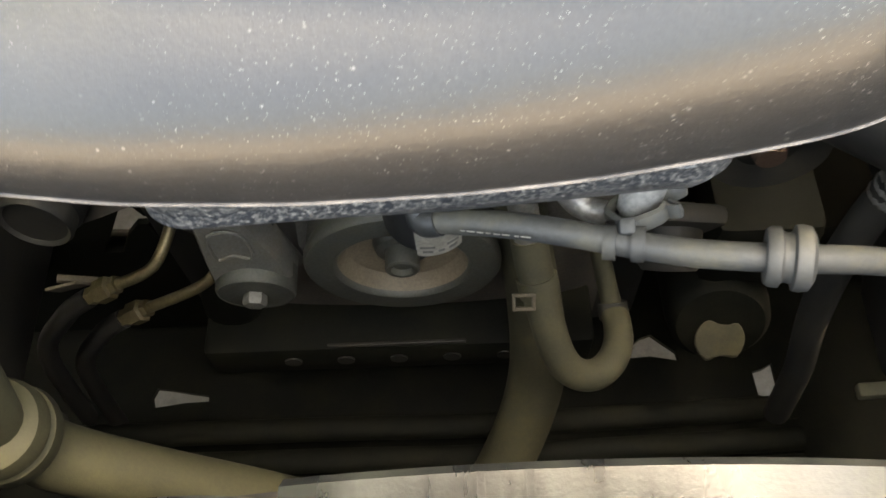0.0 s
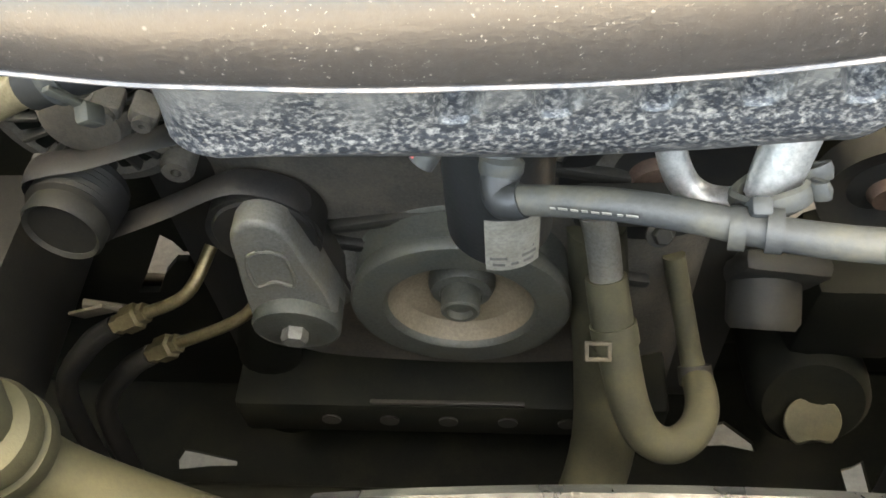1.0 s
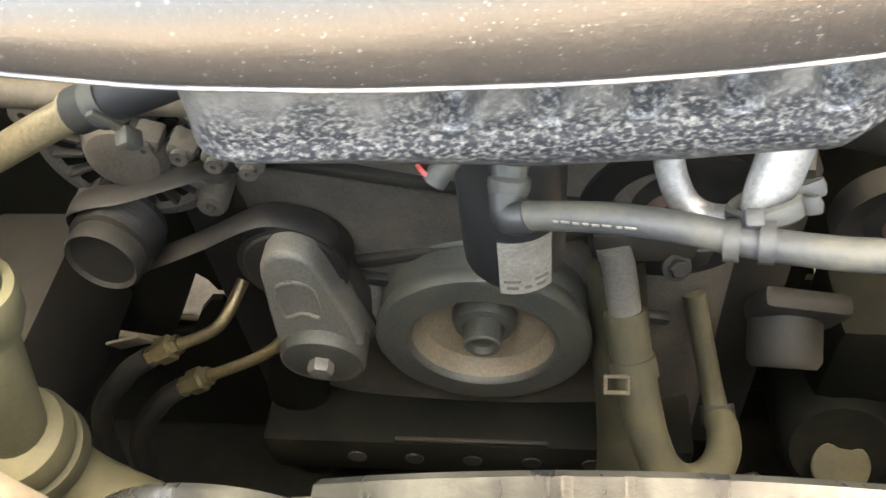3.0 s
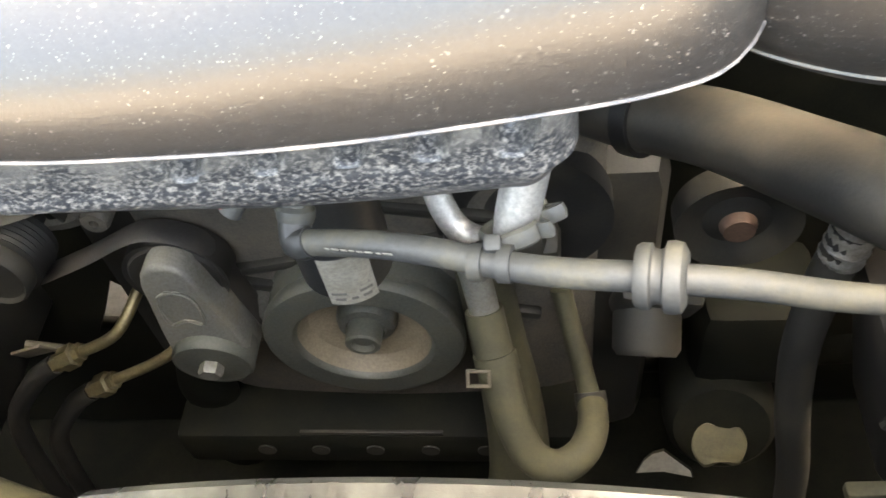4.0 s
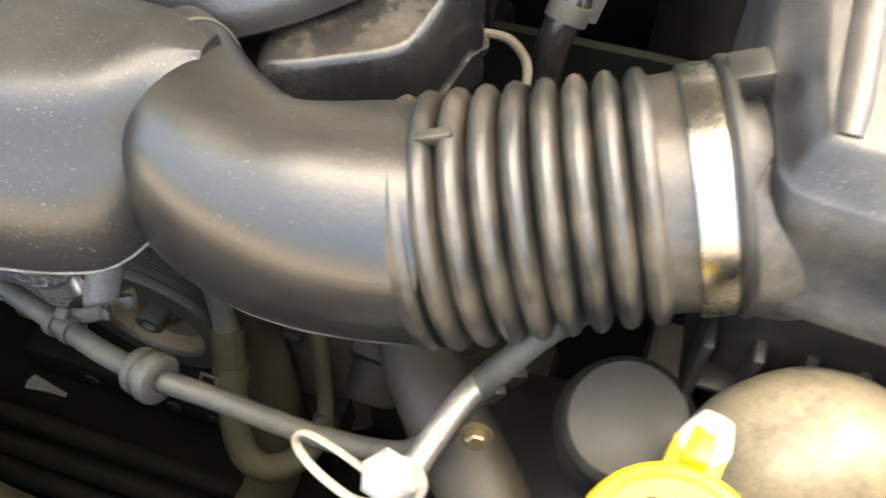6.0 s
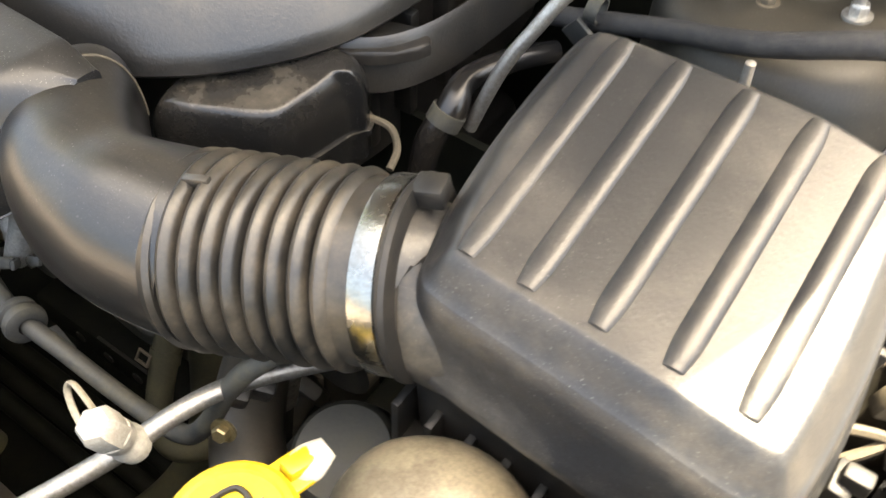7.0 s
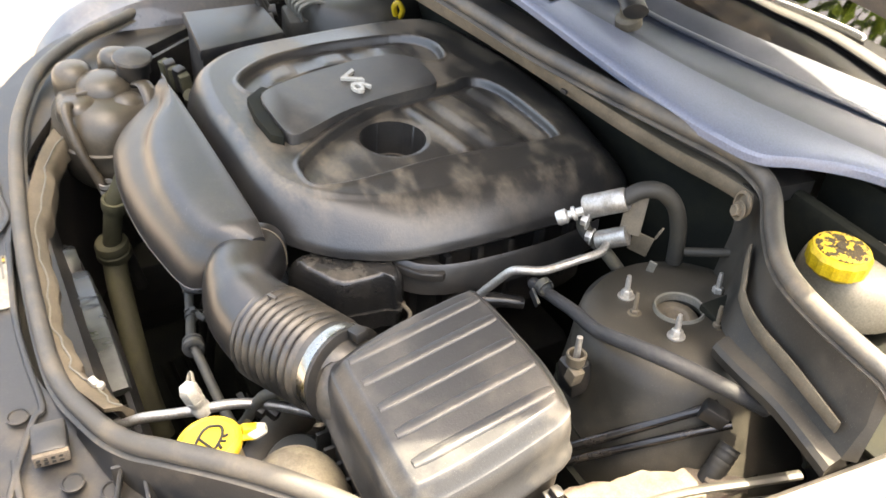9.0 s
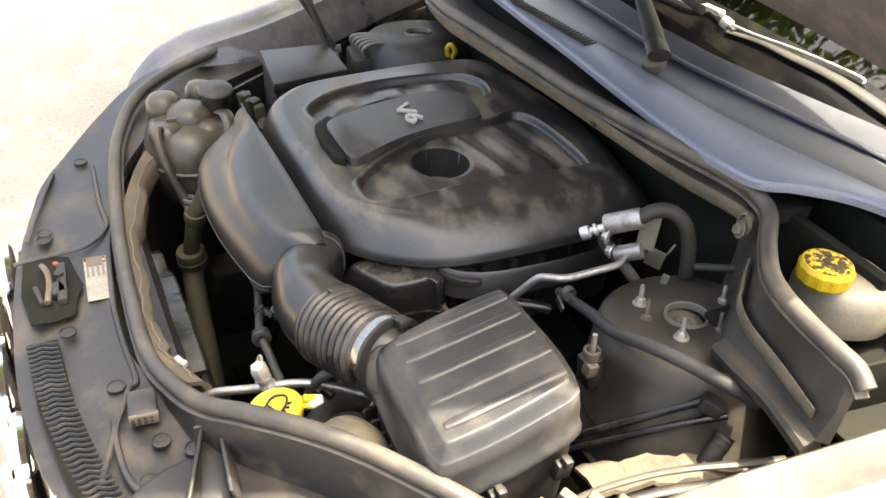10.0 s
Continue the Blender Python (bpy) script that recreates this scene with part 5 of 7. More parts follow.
part("elbow_fitting", tube([(0.0345, -0.108, 0.916), (0.0338, -0.119, 0.903), (0.0345, -0.1295, 0.8955), (0.0385, -0.1338, 0.8965), (0.0435, -0.1348, 0.8992)], [0.0082, 0.0082, 0.0080, 0.0078, 0.0076], 16, 6), M_FILTER, gh, "dark rubber elbow end")
gd = Vector((0.03, -0.006, 0.004)).normalized()
part("grommet", lathe([(0.0065, -0.010), (0.0125, -0.010), (0.0138, -0.008), (0.0138, -0.004), (0.0118, -0.003), (0.0112, -0.001), (0.0118, 0.001), (0.0148, 0.002), (0.0152, 0.005), (0.0145, 0.0085), (0.0110, 0.0105), (0.0065, 0.0105)], (0.199, -0.172, 0.9175), gd, 28), M_GREYHOSE, gh, "dusty rubber grommet")
for dx in (-0.006, 0.007):
    part("clip_band", lathe([(0.0062, -0.003), (0.0086, -0.003), (0.0086, 0.003), (0.0062, 0.003)], Vector((0.129, -0.156, 0.908)) + gd * dx, gd, 20), M_GREYHOSE, gh, "grey plastic clip band")
marks = [block((w, 0.0004, 0.0018), pose(0.07, -0.1497, 0.910, 20, -8, -14) @ pose(u, 0, 0.0003 * (k % 2)), 0) for k, (u, w) in enumerate(((-0.016, 0.002), (-0.012, 0.0035), (-0.0075, 0.0028), (-0.0035, 0.0022), (0.0005, 0.003), (0.005, 0.0035), (0.010, 0.002), (0.0145, 0.0045)))]
part("printed_text", join(*marks), M_LABEL, gh, "worn pale print")
# pipe clip, star shaped
pc = thing("pipe_clip", "grey plastic pipe clip with a locking tongue", "clip", (0.14, -0.135, 0.90))
CT = Vector((0.3, -0.45, -0.84)).normalized()
CX0 = CT.orthogonal().normalized()
CY0 = CT.cross(CX0)
CC = Vector((0.1385, -0.1375, 0.9075))


def clip_at(a, r, h=0.0):
    return tuple(CC + (CX0 * math.cos(a) + CY0 * math.sin(a)) * r + CT * h)


base_turn = math.atan2(Vector((-1, 0, 0.2)).dot(CY0), Vector((-1, 0, 0.2)).dot(CX0))
part("jaw", tube([clip_at(base_turn + a, 0.0135 + 0.0006 * math.sin(5 * a)) for a in np.linspace(-2.5, 2.3, 22)], 0.0024, 8, 3, (1, 2.0), CT), M_GREYHOSE, pc)
part("inner_jaw", tube([clip_at(base_turn + a, 0.0116, 0.003) for a in np.linspace(-2.1, 1.9, 16)], 0.0013, 6, 3, (1, 2.4), CT), M_RUBBER, pc)
for k, (a0, r0, r1) in enumerate(((2.35, 0.0135, 0.0235), (2.95, 0.0125, 0.0245), (-2.5, 0.0135, 0.021))):
    part("tongue", tube([clip_at(base_turn + a0, r0), clip_at(base_turn + a0 + 0.12, 0.5 * (r0 + r1)), clip_at(base_turn + a0 + 0.05, r1), clip_at(base_turn + a0 - 0.22, r1 - 0.006)], 0.0016, 6, 4, (1, 2.6), CT), M_GREYHOSE, pc)
part("neck", block((0.008, 0.008, 0.017), pose(0.130, -0.150, 0.912, 25, 0, 0), 0.002), M_GREYHOSE, pc)
part("bolt_head", lathe([(0, 0), (0.0026, 0), (0.0026, 0.003), (0, 0.0035)], clip_at(base_turn - 0.4, 0.0155), (-1, -0.3, 0.3), 8), M_RUBBER, pc)
zp = thing("coolant_tube", "pale zinc U-shaped coolant tube", "metal pipe", (0.12, -0.12, 0.89))
part("tube", tube([(0.094, -0.098, 0.975), (0.098, -0.106, 0.935), (0.1025, -0.114, 0.908), (0.109, -0.120, 0.893), (0.1185, -0.125, 0.888), (0.130, -0.130, 0.892), (0.137, -0.133, 0.900)], 0.0065, 18, 6), M_ZINC, zp)
part("wide_tube", tube([(0.1375, -0.136, 0.902), (0.1405, -0.131, 0.912), (0.146, -0.122, 0.935), (0.152, -0.112, 0.968)], [0.0088, 0.0102, 0.0105, 0.0105], 20, 5), M_ZINC, zp, "wide pale tube end")

of = thing("oil_filter", "dark canister oil filter with a paper label", "oil filter", (0.032, -0.068, 0.78))
part("canister", lathe([(0, 0), (0.016, 0.001), (0.024, 0.005), (0.0285, 0.014), (0.0285, 0.105), (0.026, 0.11), (0, 0.112)], (0.032, -0.066, 0.784), (0.0, -0.05, 1), 40), M_FILTER, of)
bm = bmesh.new()
rows = []
for h in (0.0, 0.046):
    rows.append([(0.032 + 0.0291 * math.sin(a), -0.0665 - 0.0291 * math.cos(a) - 0.0025 * h / 0.046, 0.791 + h) for a in np.linspace(-0.24, 0.80, 14)])
vs = [[bm.verts.new(p) for p in r] for r in rows]
for i in range(13):
    bm.faces.new((vs[0][i], vs[0][i + 1], vs[1][i + 1], vs[1][i]))
lab = part("label", bm, M_LABEL, of, "cream paper label with small print")
for i in range(7):
    for j, (a0, a1) in enumerate(((-0.16, 0.16), (0.22, 0.36), (0.42, 0.70))):
        if (i * 3 + j) % 5 == 4:
            continue
        am = 0.5 * (a0 + a1)
        part("print_line", block((0.029 * (a1 - a0) * (0.7 + 0.3 * ((i + j) % 2)), 0.0006, 0.0022), pose(0.032 + 0.0293 * math.sin(am), -0.0667 - 0.0293 * math.cos(am), 0.797 + 0.0055 * i, 0, 0, math.degrees(am)), 0), M_INK, lab)
part("housing", slab(rounded([(0.004, -0.085), (0.02, -0.098), (0.045, -0.098), (0.062, -0.09), (0.072, -0.07), (0.07, -0.03), (0.0, -0.03)], 4), 0.897, 0.935, 0.006), M_CAST, of, "cast filter housing")
part("port", lathe([(0, 0.0), (0.0085, 0.0), (0.0095, 0.003), (0.0095, 0.007), (0.0075, 0.009), (0.0078, 0.014), (0.0092, 0.015), (0.0092, 0.022), (0.011, 0.03), (0, 0.03)], (0.034, -0.122, 0.899), (0.12, 0.55, 0.85), 24), M_GREYHOSE, of, "stepped plastic port")
plug = part("plug", tube([(0.001, -0.118, 0.902), (0.006, -0.114, 0.908), (0.014, -0.108, 0.917), (0.021, -0.102, 0.925)], 0.0058, 12, 4), M_GREYHOSE, of, "ribbed wiring plug")
part("red_seal", lathe([(0, 0), (0.0052, 0), (0.0055, 0.002), (0, 0.0022)], (-0.0015, -0.114, 0.906), (-0.5, -0.3, -0.4), 12), M_RED, plug, "small red seal")
for k in range(3):
    part("wire", tube([(-0.001 + 0.003 * k, -0.108, 0.912), (0.005 + 0.003 * k, -0.103, 0.922), (0.012 + 0.003 * k, -0.098, 0.935)], 0.0012, 6, 4), M_RUBBER, of)

ja = thing("bypass_hose", "dusty olive U-shaped bypass hose with clamps", "hose", (0.15, 0.0, 0.38))
part("top_pipe", tube([(0.094, 0.004, 0.715), (0.099, -0.002, 0.695), (0.104, -0.012, 0.665), (0.107, -0.022, 0.645)], [0.012, 0.0118, 0.0118, 0.0118], 20, 5), M_CAST, ja, "dusty pale pipe stub")
part("wide_leg", tube([(0.104, -0.012, 0.662), (0.108, -0.025, 0.642), (0.113, -0.040, 0.622), (0.1185, -0.056, 0.602), (0.125, -0.071, 0.582), (0.135, -0.084, 0.564), (0.149, -0.089, 0.553), (0.164, -0.086, 0.548), (0.178, -0.073, 0.545), (0.186, -0.054, 0.541), (0.188, -0.034, 0.535), (0.187, -0.020, 0.529)], [0.0148, 0.0152, 0.0152, 0.0148, 0.0145, 0.0142, 0.014, 0.0138, 0.0135, 0.0132, 0.0128, 0.0125], 20, 6), M_LOWHOSE, ja)
part("thin_leg", tube([(0.187, -0.018, 0.529), (0.183, -0.004, 0.540), (0.177, 0.010, 0.562), (0.170, 0.025, 0.588), (0.163, 0.04, 0.615)], [0.0100, 0.0092, 0.0090, 0.0088, 0.0088], 16, 6), M_LOWHOSE, ja)
part("clamp", lathe([(0.0152, -0.008), (0.0170, -0.008), (0.0170, 0.008), (0.0152, 0.008)], (0.112, -0.037, 0.626), (0.2, -0.6, -0.76), 28), M_LOWHOSE, ja, "dusty band clamp")
part("clamp_ear", join(*[block(sz, pose(0.099, -0.0545, 0.631, -40, 0, 0) @ pose(*at), 0.0008) for sz, at in (((0.018, 0.003, 0.003), (0, 0, 0.006)), ((0.018, 0.003, 0.003), (0, 0, -0.006)), ((0.003, 0.003, 0.015), (-0.008, 0, 0)), ((0.003, 0.003, 0.015), (0.008, 0, 0)))]), M_TAN, ja, "pressed clamp loop")
part("joint_band", lathe([(0.0095, -0.009), (0.0136, -0.009), (0.0140, -0.004), (0.0136, 0.006), (0.0095, 0.006)], (0.187, -0.017, 0.530), (-0.1, 0.8, 0.5), 24), M_RUBBER, ja)
part("flange", join(block((0.075, 0.022, 0.03), pose(0.115, 0.012, 0.712, 0, 0, 0), 0.008), block((0.03, 0.03, 0.035), pose(0.148, 0.02, 0.70, 20, 0, 0), 0.008)), M_DARK, ja)
part("flange_bolt", bolt((0.137, -0.002, 0.70), (0.2, -0.8, 0.5), 0.006, 0.007), M_DARK, ja)
lh = thing("lower_radiator_hose", "wide olive rubber radiator hose going down", "hose", (0.1, 0.0, 0.2))
part("hose", tube([(0.100, 0.035, 0.66), (0.108, 0.02, 0.58), (0.118, 0.0, 0.50), (0.122, -0.028, 0.43), (0.112, -0.06, 0.38), (0.088, -0.10, 0.33), (0.05, -0.15, 0.28)], [0.022, 0.024, 0.027, 0.029, 0.029, 0.029, 0.029], 20, 6), M_LOWHOSE, lh)
bh = thing("upper_radiator_hose", "thick dusty grey radiator hose", "hose", (0.3, -0.08, 0.6))
part("hose", tube([(0.17, 0.08, 0.79), (0.205, 0.045, 0.805), (0.252, 0.01, 0.823), (0.298, -0.042, 0.843), (0.327, -0.085, 0.862), (0.354, -0.12, 0.873), (0.382, -0.150, 0.867), (0.412, -0.178, 0.85), (0.44, -0.205, 0.82), (0.46, -0.24, 0.78), (0.465, -0.29, 0.75)], [0.022, 0.023, 0.0245, 0.0255, 0.026, 0.0262, 0.0262, 0.026, 0.026, 0.026, 0.026], 28, 6), M_BIGHOSE, bh)
part("neck_ring", lathe([(0.0235, -0.006), (0.027, -0.006), (0.027, 0.006), (0.0235, 0.006)], (0.215, 0.037, 0.809), (0.045, -0.035, 0.018), 28), M_BLACK, bh)
bs = thing("heater_hose", "black hose with a ribbed metal ferrule", "hose", (0.33, -0.07, 0.4))
part("hose", tube([(0.325, -0.062, 0.81), (0.318, -0.066, 0.76), (0.316, -0.072, 0.70), (0.326, -0.075, 0.62), (0.345, -0.078, 0.52), (0.36, -0.08, 0.40)], 0.0125, 14, 6), M_RUBBER, bs)
part("ferrule", tube([(0.334, -0.055, 0.855), (0.328, -0.060, 0.825), (0.322, -0.064, 0.785)], 0.0125, 18, 14, ribs=0.0014, pitch=0.0085), M_ALU, bs, "ribbed aluminium ferrule")
part("top_pipe", tube([(0.345, -0.045, 0.91), (0.338, -0.052, 0.875), (0.334, -0.055, 0.855)], 0.007, 12, 4), M_ALU, bs)

# air-conditioning line with its service port
ac = thing("air_conditioning_pipe", "bent aluminium pipe with a capped service port", "metal pipe", (0.37, -0.2, 0.94))
part("pipe", tube([(0.318, -0.305, 0.915), (0.325, -0.292, 0.945), (0.338, -0.27, 0.963), (0.352, -0.24, 0.970), (0.364, -0.208, 0.974), (0.372, -0.178, 0.977), (0.381, -0.15, 0.975), (0.398, -0.12, 0.972), (0.43, -0.075, 0.965), (0.46, -0.03, 0.95)], 0.0062, 16, 6), M_ALU, ac)
part("block_joint", block((0.026, 0.028, 0.022), pose(0.322, -0.296, 0.935, 20, 20, 0), 0.004), M_ALU, ac)
pd = Vector((-0.02, -0.30, 0.95)).normalized()
pb = Vector((0.365, -0.206, 0.977))
port = part("port_body", lathe([(0, -0.006), (0.0105, -0.006), (0.011, 0.004), (0.009, 0.007), (0.009, 0.012), (0.0105, 0.014), (0.0105, 0.020), (0.008, 0.022), (0, 0.024)], pb, pd, 24), M_WHITE, ac, "pale service port")
part("cap", lathe([(0, 0.018), (0.0105, 0.018), (0.0115, 0.022), (0.0115, 0.037), (0.009, 0.041), (0, 0.0415)], pb, pd, 6), M_WHITE, port, "white hexagon cap")
part("cap_strap", tube([(0.360, -0.214, 0.970), (0.345, -0.216, 0.966), (0.325, -0.211, 0.972), (0.314, -0.205, 0.981), (0.318, -0.202, 0.989), (0.335, -0.205, 0.989), (0.351, -0.209, 0.985), (0.362, -0.212, 0.980)], 0.0022, 8, 6, (1, 0.7)), M_TANK, port, "white plastic strap loop")
for i, (px, py, pz) in enumerate(((0.383, -0.146, 0.966), (0.390, -0.132, 0.962))):
    part("pipe_bracket", block((0.020, 0.012, 0.018), pose(px, py, pz, 10, 20, 30), 0.003), M_BLACK, ac)
part("bracket_bolt", bolt((0.385, -0.160, 0.945), (0.3, -1, 0.4), 0.005, 0.006), M_BRASS, ac)

# ---- belt drive ----
cp = thing("crank_pulley", "grey dished crankshaft pulley with a hub bolt", "pulley", (0.001, 0.03, 0.50))
PC = (-0.001, 0.0, 0.6005)
part("rim", lathe([(0.056, 0.004), (0.0575, -0.002), (0.060, -0.004), (0.080, -0.004), (0.0835, -0.003), (0.0855, 0.0), (0.0855, 0.006), (0.083, 0.008), (0.083, 0.013)] + [q for k in range(6) for q in ((0.081, 0.014 + 0.0035 * k), (0.084, 0.0157 + 0.0035 * k))] + [(0.086, 0.037), (0.086, 0.04), (0.056, 0.04)], PC, (0, 1, 0.02), 84), M_PULLEY, cp, "grey rubber-bonded rim with belt grooves")
part("dish", lathe([(0.0, 0.034), (0.030, 0.034), (0.038, 0.030), (0.046, 0.022), (0.053, 0.010), (0.0565, 0.001), (0.0575, 0.002), (0.0575, 0.012), (0, 0.038)], PC, (0, 1, 0.02), 60), M_DISH, cp, "rusty tan dished face")
part("hub", lathe([(0, 0.036), (0.027, 0.036), (0.0265, 0.020), (0.0235, 0.013), (0.0175, 0.011), (0.0165, 0.008), (0, 0.008)], PC, (0, 1, 0.02), 36), M_PULLEY, cp)
part("bolt", lathe([(0, 0.012), (0.0150, 0.012), (0.0155, 0.006), (0.0150, -0.008), (0.0135, -0.0095), (0.0100, -0.0095), (0.0088, -0.004), (0, -0.003)], (PC[0], PC[1] + 0.002, PC[2] + 0.003), (0, 1, 0.02), 32), M_PULLEY, cp, "round bolt head with a socket")
tn = thing("belt_tensioner", "cast aluminium belt tensioner arm", "tensioner", (-0.13, 0.0, 0.56))
T0, T1 = Vector((-0.146, 0.0, 0.700)), Vector((-0.127, -0.006, 0.606))
ARM = [(-0.156, 0.682), (-0.154, 0.706), (-0.146, 0.719), (-0.133, 0.724), (-0.120, 0.719), (-0.112, 0.706), (-0.105, 0.676), (-0.097, 0.648), (-0.0935, 0.620), (-0.0935, 0.596), (-0.103, 0.580), (-0.126, 0.573), (-0.149, 0.581), (-0.159, 0.598), (-0.159, 0.640)]
ao = np.array(rounded(ARM, 5))
ac_ = ao.mean(axis=0)
loops = [[(p[0], 0.020, p[1]) for p in ao]] + [[(ac_[0] + (p[0] - ac_[0]) * f, y - 0.05 * (0.66 - p[1]), ac_[1] + (p[1] - ac_[1]) * f) for p in ao] for f, y in ((1.0, 0.0), (1.0, -0.012), (0.97, -0.0155), (0.92, -0.017), (0.55, -0.017))]
arm = part("arm", loft(loops), M_CAST, tn, "dusty cast arm")
part("pocket_rim", tube([(x, -0.0178 - 0.05 * (0.66 - z), z) for x, z in rounded([(-0.144, 0.690), (-0.130, 0.695), (-0.119, 0.688), (-0.116, 0.668), (-0.119, 0.655), (-0.131, 0.660), (-0.145, 0.655), (-0.148, 0.672)], 4)] + [(-0.1445, -0.0163, 0.690)], 0.0016, 6, 1), M_CAST, arm, "raised rim of a shallow pocket")
part("socket", block((0.007, 0.001, 0.006), pose(-0.1345, -0.0157, 0.694, 4, 0, 0), 0.0003), M_PULLEY, arm, "square socket hole")
part("front_disc", lathe([(0, 0.02), (0.0342, 0.02), (0.0342, -0.002), (0.0325, -0.005), (0.0315, -0.0045), (0.030, -0.005), (0.022, -0.0055), (0, -0.0055)], T1 + Vector((0.001, -0.015, -0.001)), (0, 1, 0.1), 40), M_PULLEY, tn)
part("bolt", lathe([(0, 0), (0.0100, 0), (0.0105, -0.007), (0.009, -0.010), (0, -0.0105)], T1 + Vector((0.001, -0.0205, 0.0)), (0, 1, 0.1), 6), M_CAST, tn, "hexagon head bolt")
part("pulley", lathe([(0.02, 0.0), (0.036, 0.0), (0.038, 0.002), (0.042, 0.001), (0.042, 0.026), (0.02, 0.026)], (-0.138, 0.006, 0.683), (0, 1, 0), 48), M_RUBBER, tn, "smooth dark belt wheel")
part("base", lathe([(0, 0), (0.03, 0.0), (0.034, 0.01), (0.036, 0.03), (0, 0.03)], (-0.115, 0.012, 0.606), (0, 1, 0), 32), M_CAST, tn)
idl = thing("idler_pulley", "dark ribbed idler pulley with a round face", "pulley", (-0.265, 0.0, 0.66))
part("face", lathe([(0, 0.0), (0.024, 0.0), (0.027, -0.003), (0.029, 0.0), (0.0285, 0.012), (0, 0.012)], (-0.271, -0.010, 0.711), (0.1, 1, -0.1), 40), M_DARK, idl)
part("grooved_wheel", lathe([(0.028, 0.0)] + [q for k in range(6) for q in ((0.032, 0.002 + 0.005 * k), (0.029, 0.0045 + 0.005 * k))] + [(0.03, 0.034), (0, 0.034)], (-0.270, 0.002, 0.7105), (0.1, 1, -0.1), 40), M_RUBBER, idl)
be = thing("drive_belt", "black ribbed rubber drive belt", "belt", (-0.1, 0.03, 0.58))
part("strand", tube([(-0.295, 0.018, 0.660), (-0.258, 0.018, 0.676), (-0.205, 0.018, 0.702), (-0.167, 0.018, 0.7235), (-0.145, 0.018, 0.730), (-0.120, 0.018, 0.723), (-0.1035, 0.018, 0.704), (-0.098, 0.018, 0.67), (-0.090, 0.020, 0.62), (-0.084, 0.022, 0.585)], 0.0115, 8, 6, (0.16, 1), (0, 1, 0)), M_BELT, be)
part("upper_strand", tube([(-0.300, 0.022, 0.715), (-0.296, 0.022, 0.735), (-0.275, 0.022, 0.744), (-0.247, 0.024, 0.748), (-0.188, 0.026, 0.767), (-0.11, 0.03, 0.785), (0.0, 0.034, 0.805), (0.09, 0.034, 0.80)], 0.0115, 8, 6, (0.16, 1), (0, 1, 0)), M_BELT, be)
for px, pz, r, mm, lb in ((0.136, 0.715, 0.066, M_RUBBER, "large dark accessory pulley"), (0.292, 0.700, 0.046, M_DARK, "dark dished pulley on an accessory"), (-0.005, 0.795, 0.03, M_RUBBER, "dark idler wheel behind the filter")):
    p = thing("accessory_pulley", lb, "pulley", (px, 0.05, pz - r), "belt pulleys")
    part("wheel", lathe([(r * 0.3, 0.004), (r * 0.55, 0.008), (r * 0.8, 0.002), (r, 0.0), (r, 0.022), (r * 0.3, 0.03)], (px, 0.03, pz), (0, 1, 0), 48), mm, p)
    part("hub", lathe([(0, -0.004), (r * 0.25, -0.004), (r * 0.3, 0.002), (r * 0.3, 0.02), (0, 0.02)], (px, 0.03, pz), (0, 1, 0), 28), M_REDDISH, p, "rust-tinted hub")

# alternator
al = thing("alternator", "dusty finned cast alternator", "alternator", (-0.245, 0.05, 0.70))
AC = (-0.245, 0.03, 0.772)
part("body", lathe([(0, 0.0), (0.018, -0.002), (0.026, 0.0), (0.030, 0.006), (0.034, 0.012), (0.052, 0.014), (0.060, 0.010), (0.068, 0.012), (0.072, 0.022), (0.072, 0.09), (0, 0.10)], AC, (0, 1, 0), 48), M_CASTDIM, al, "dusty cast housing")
for k in range(16):
    a = math.tau * k / 16
    ca, sa = math.sin(a), math.cos(a)
    part("fin", block((0.0035, 0.010, 0.024), pose(AC[0] + 0.043 * ca, AC[1] + 0.010, AC[2] + 0.043 * sa, 0, math.degrees(a), 0), 0.001), M_DARK, al)
    if k % 4 != 1:
        part("slot", block((0.0095, 0.006, 0.017), pose(AC[0] + 0.045 * math.sin(a + 0.2), AC[1] + 0.0125, AC[2] + 0.045 * math.cos(a + 0.2), 0, math.degrees(a + 0.2), 0), 0.002), M_GRIMESHADE, al, "black vent slot")
for k, a in enumerate((0.5, 2.3, 3.9, 5.4)):
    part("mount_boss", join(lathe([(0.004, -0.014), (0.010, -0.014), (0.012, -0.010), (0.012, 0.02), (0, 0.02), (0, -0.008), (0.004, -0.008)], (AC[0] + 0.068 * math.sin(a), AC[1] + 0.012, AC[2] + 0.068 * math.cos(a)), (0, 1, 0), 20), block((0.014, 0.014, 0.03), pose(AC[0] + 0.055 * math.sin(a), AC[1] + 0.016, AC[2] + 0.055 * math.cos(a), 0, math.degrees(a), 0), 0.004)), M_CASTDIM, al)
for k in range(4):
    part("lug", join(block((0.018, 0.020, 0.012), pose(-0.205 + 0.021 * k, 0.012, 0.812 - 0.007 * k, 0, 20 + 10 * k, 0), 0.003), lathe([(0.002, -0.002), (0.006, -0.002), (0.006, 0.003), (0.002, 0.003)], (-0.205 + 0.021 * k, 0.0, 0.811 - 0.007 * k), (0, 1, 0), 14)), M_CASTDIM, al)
part("wire", tube([(-0.262, 0.01, 0.83), (-0.245, -0.005, 0.855), (-0.225, -0.008, 0.858), (-0.21, 0.0, 0.835)], 0.0035, 8, 5), M_COWL, al, "thin grey-blue wire")

# metal pipes and a hose clip above the alternator
mp = thing("metal_pipe", "tan dusty metal pipe across the engine", "metal pipe", (-0.2, -0.05, 0.88))
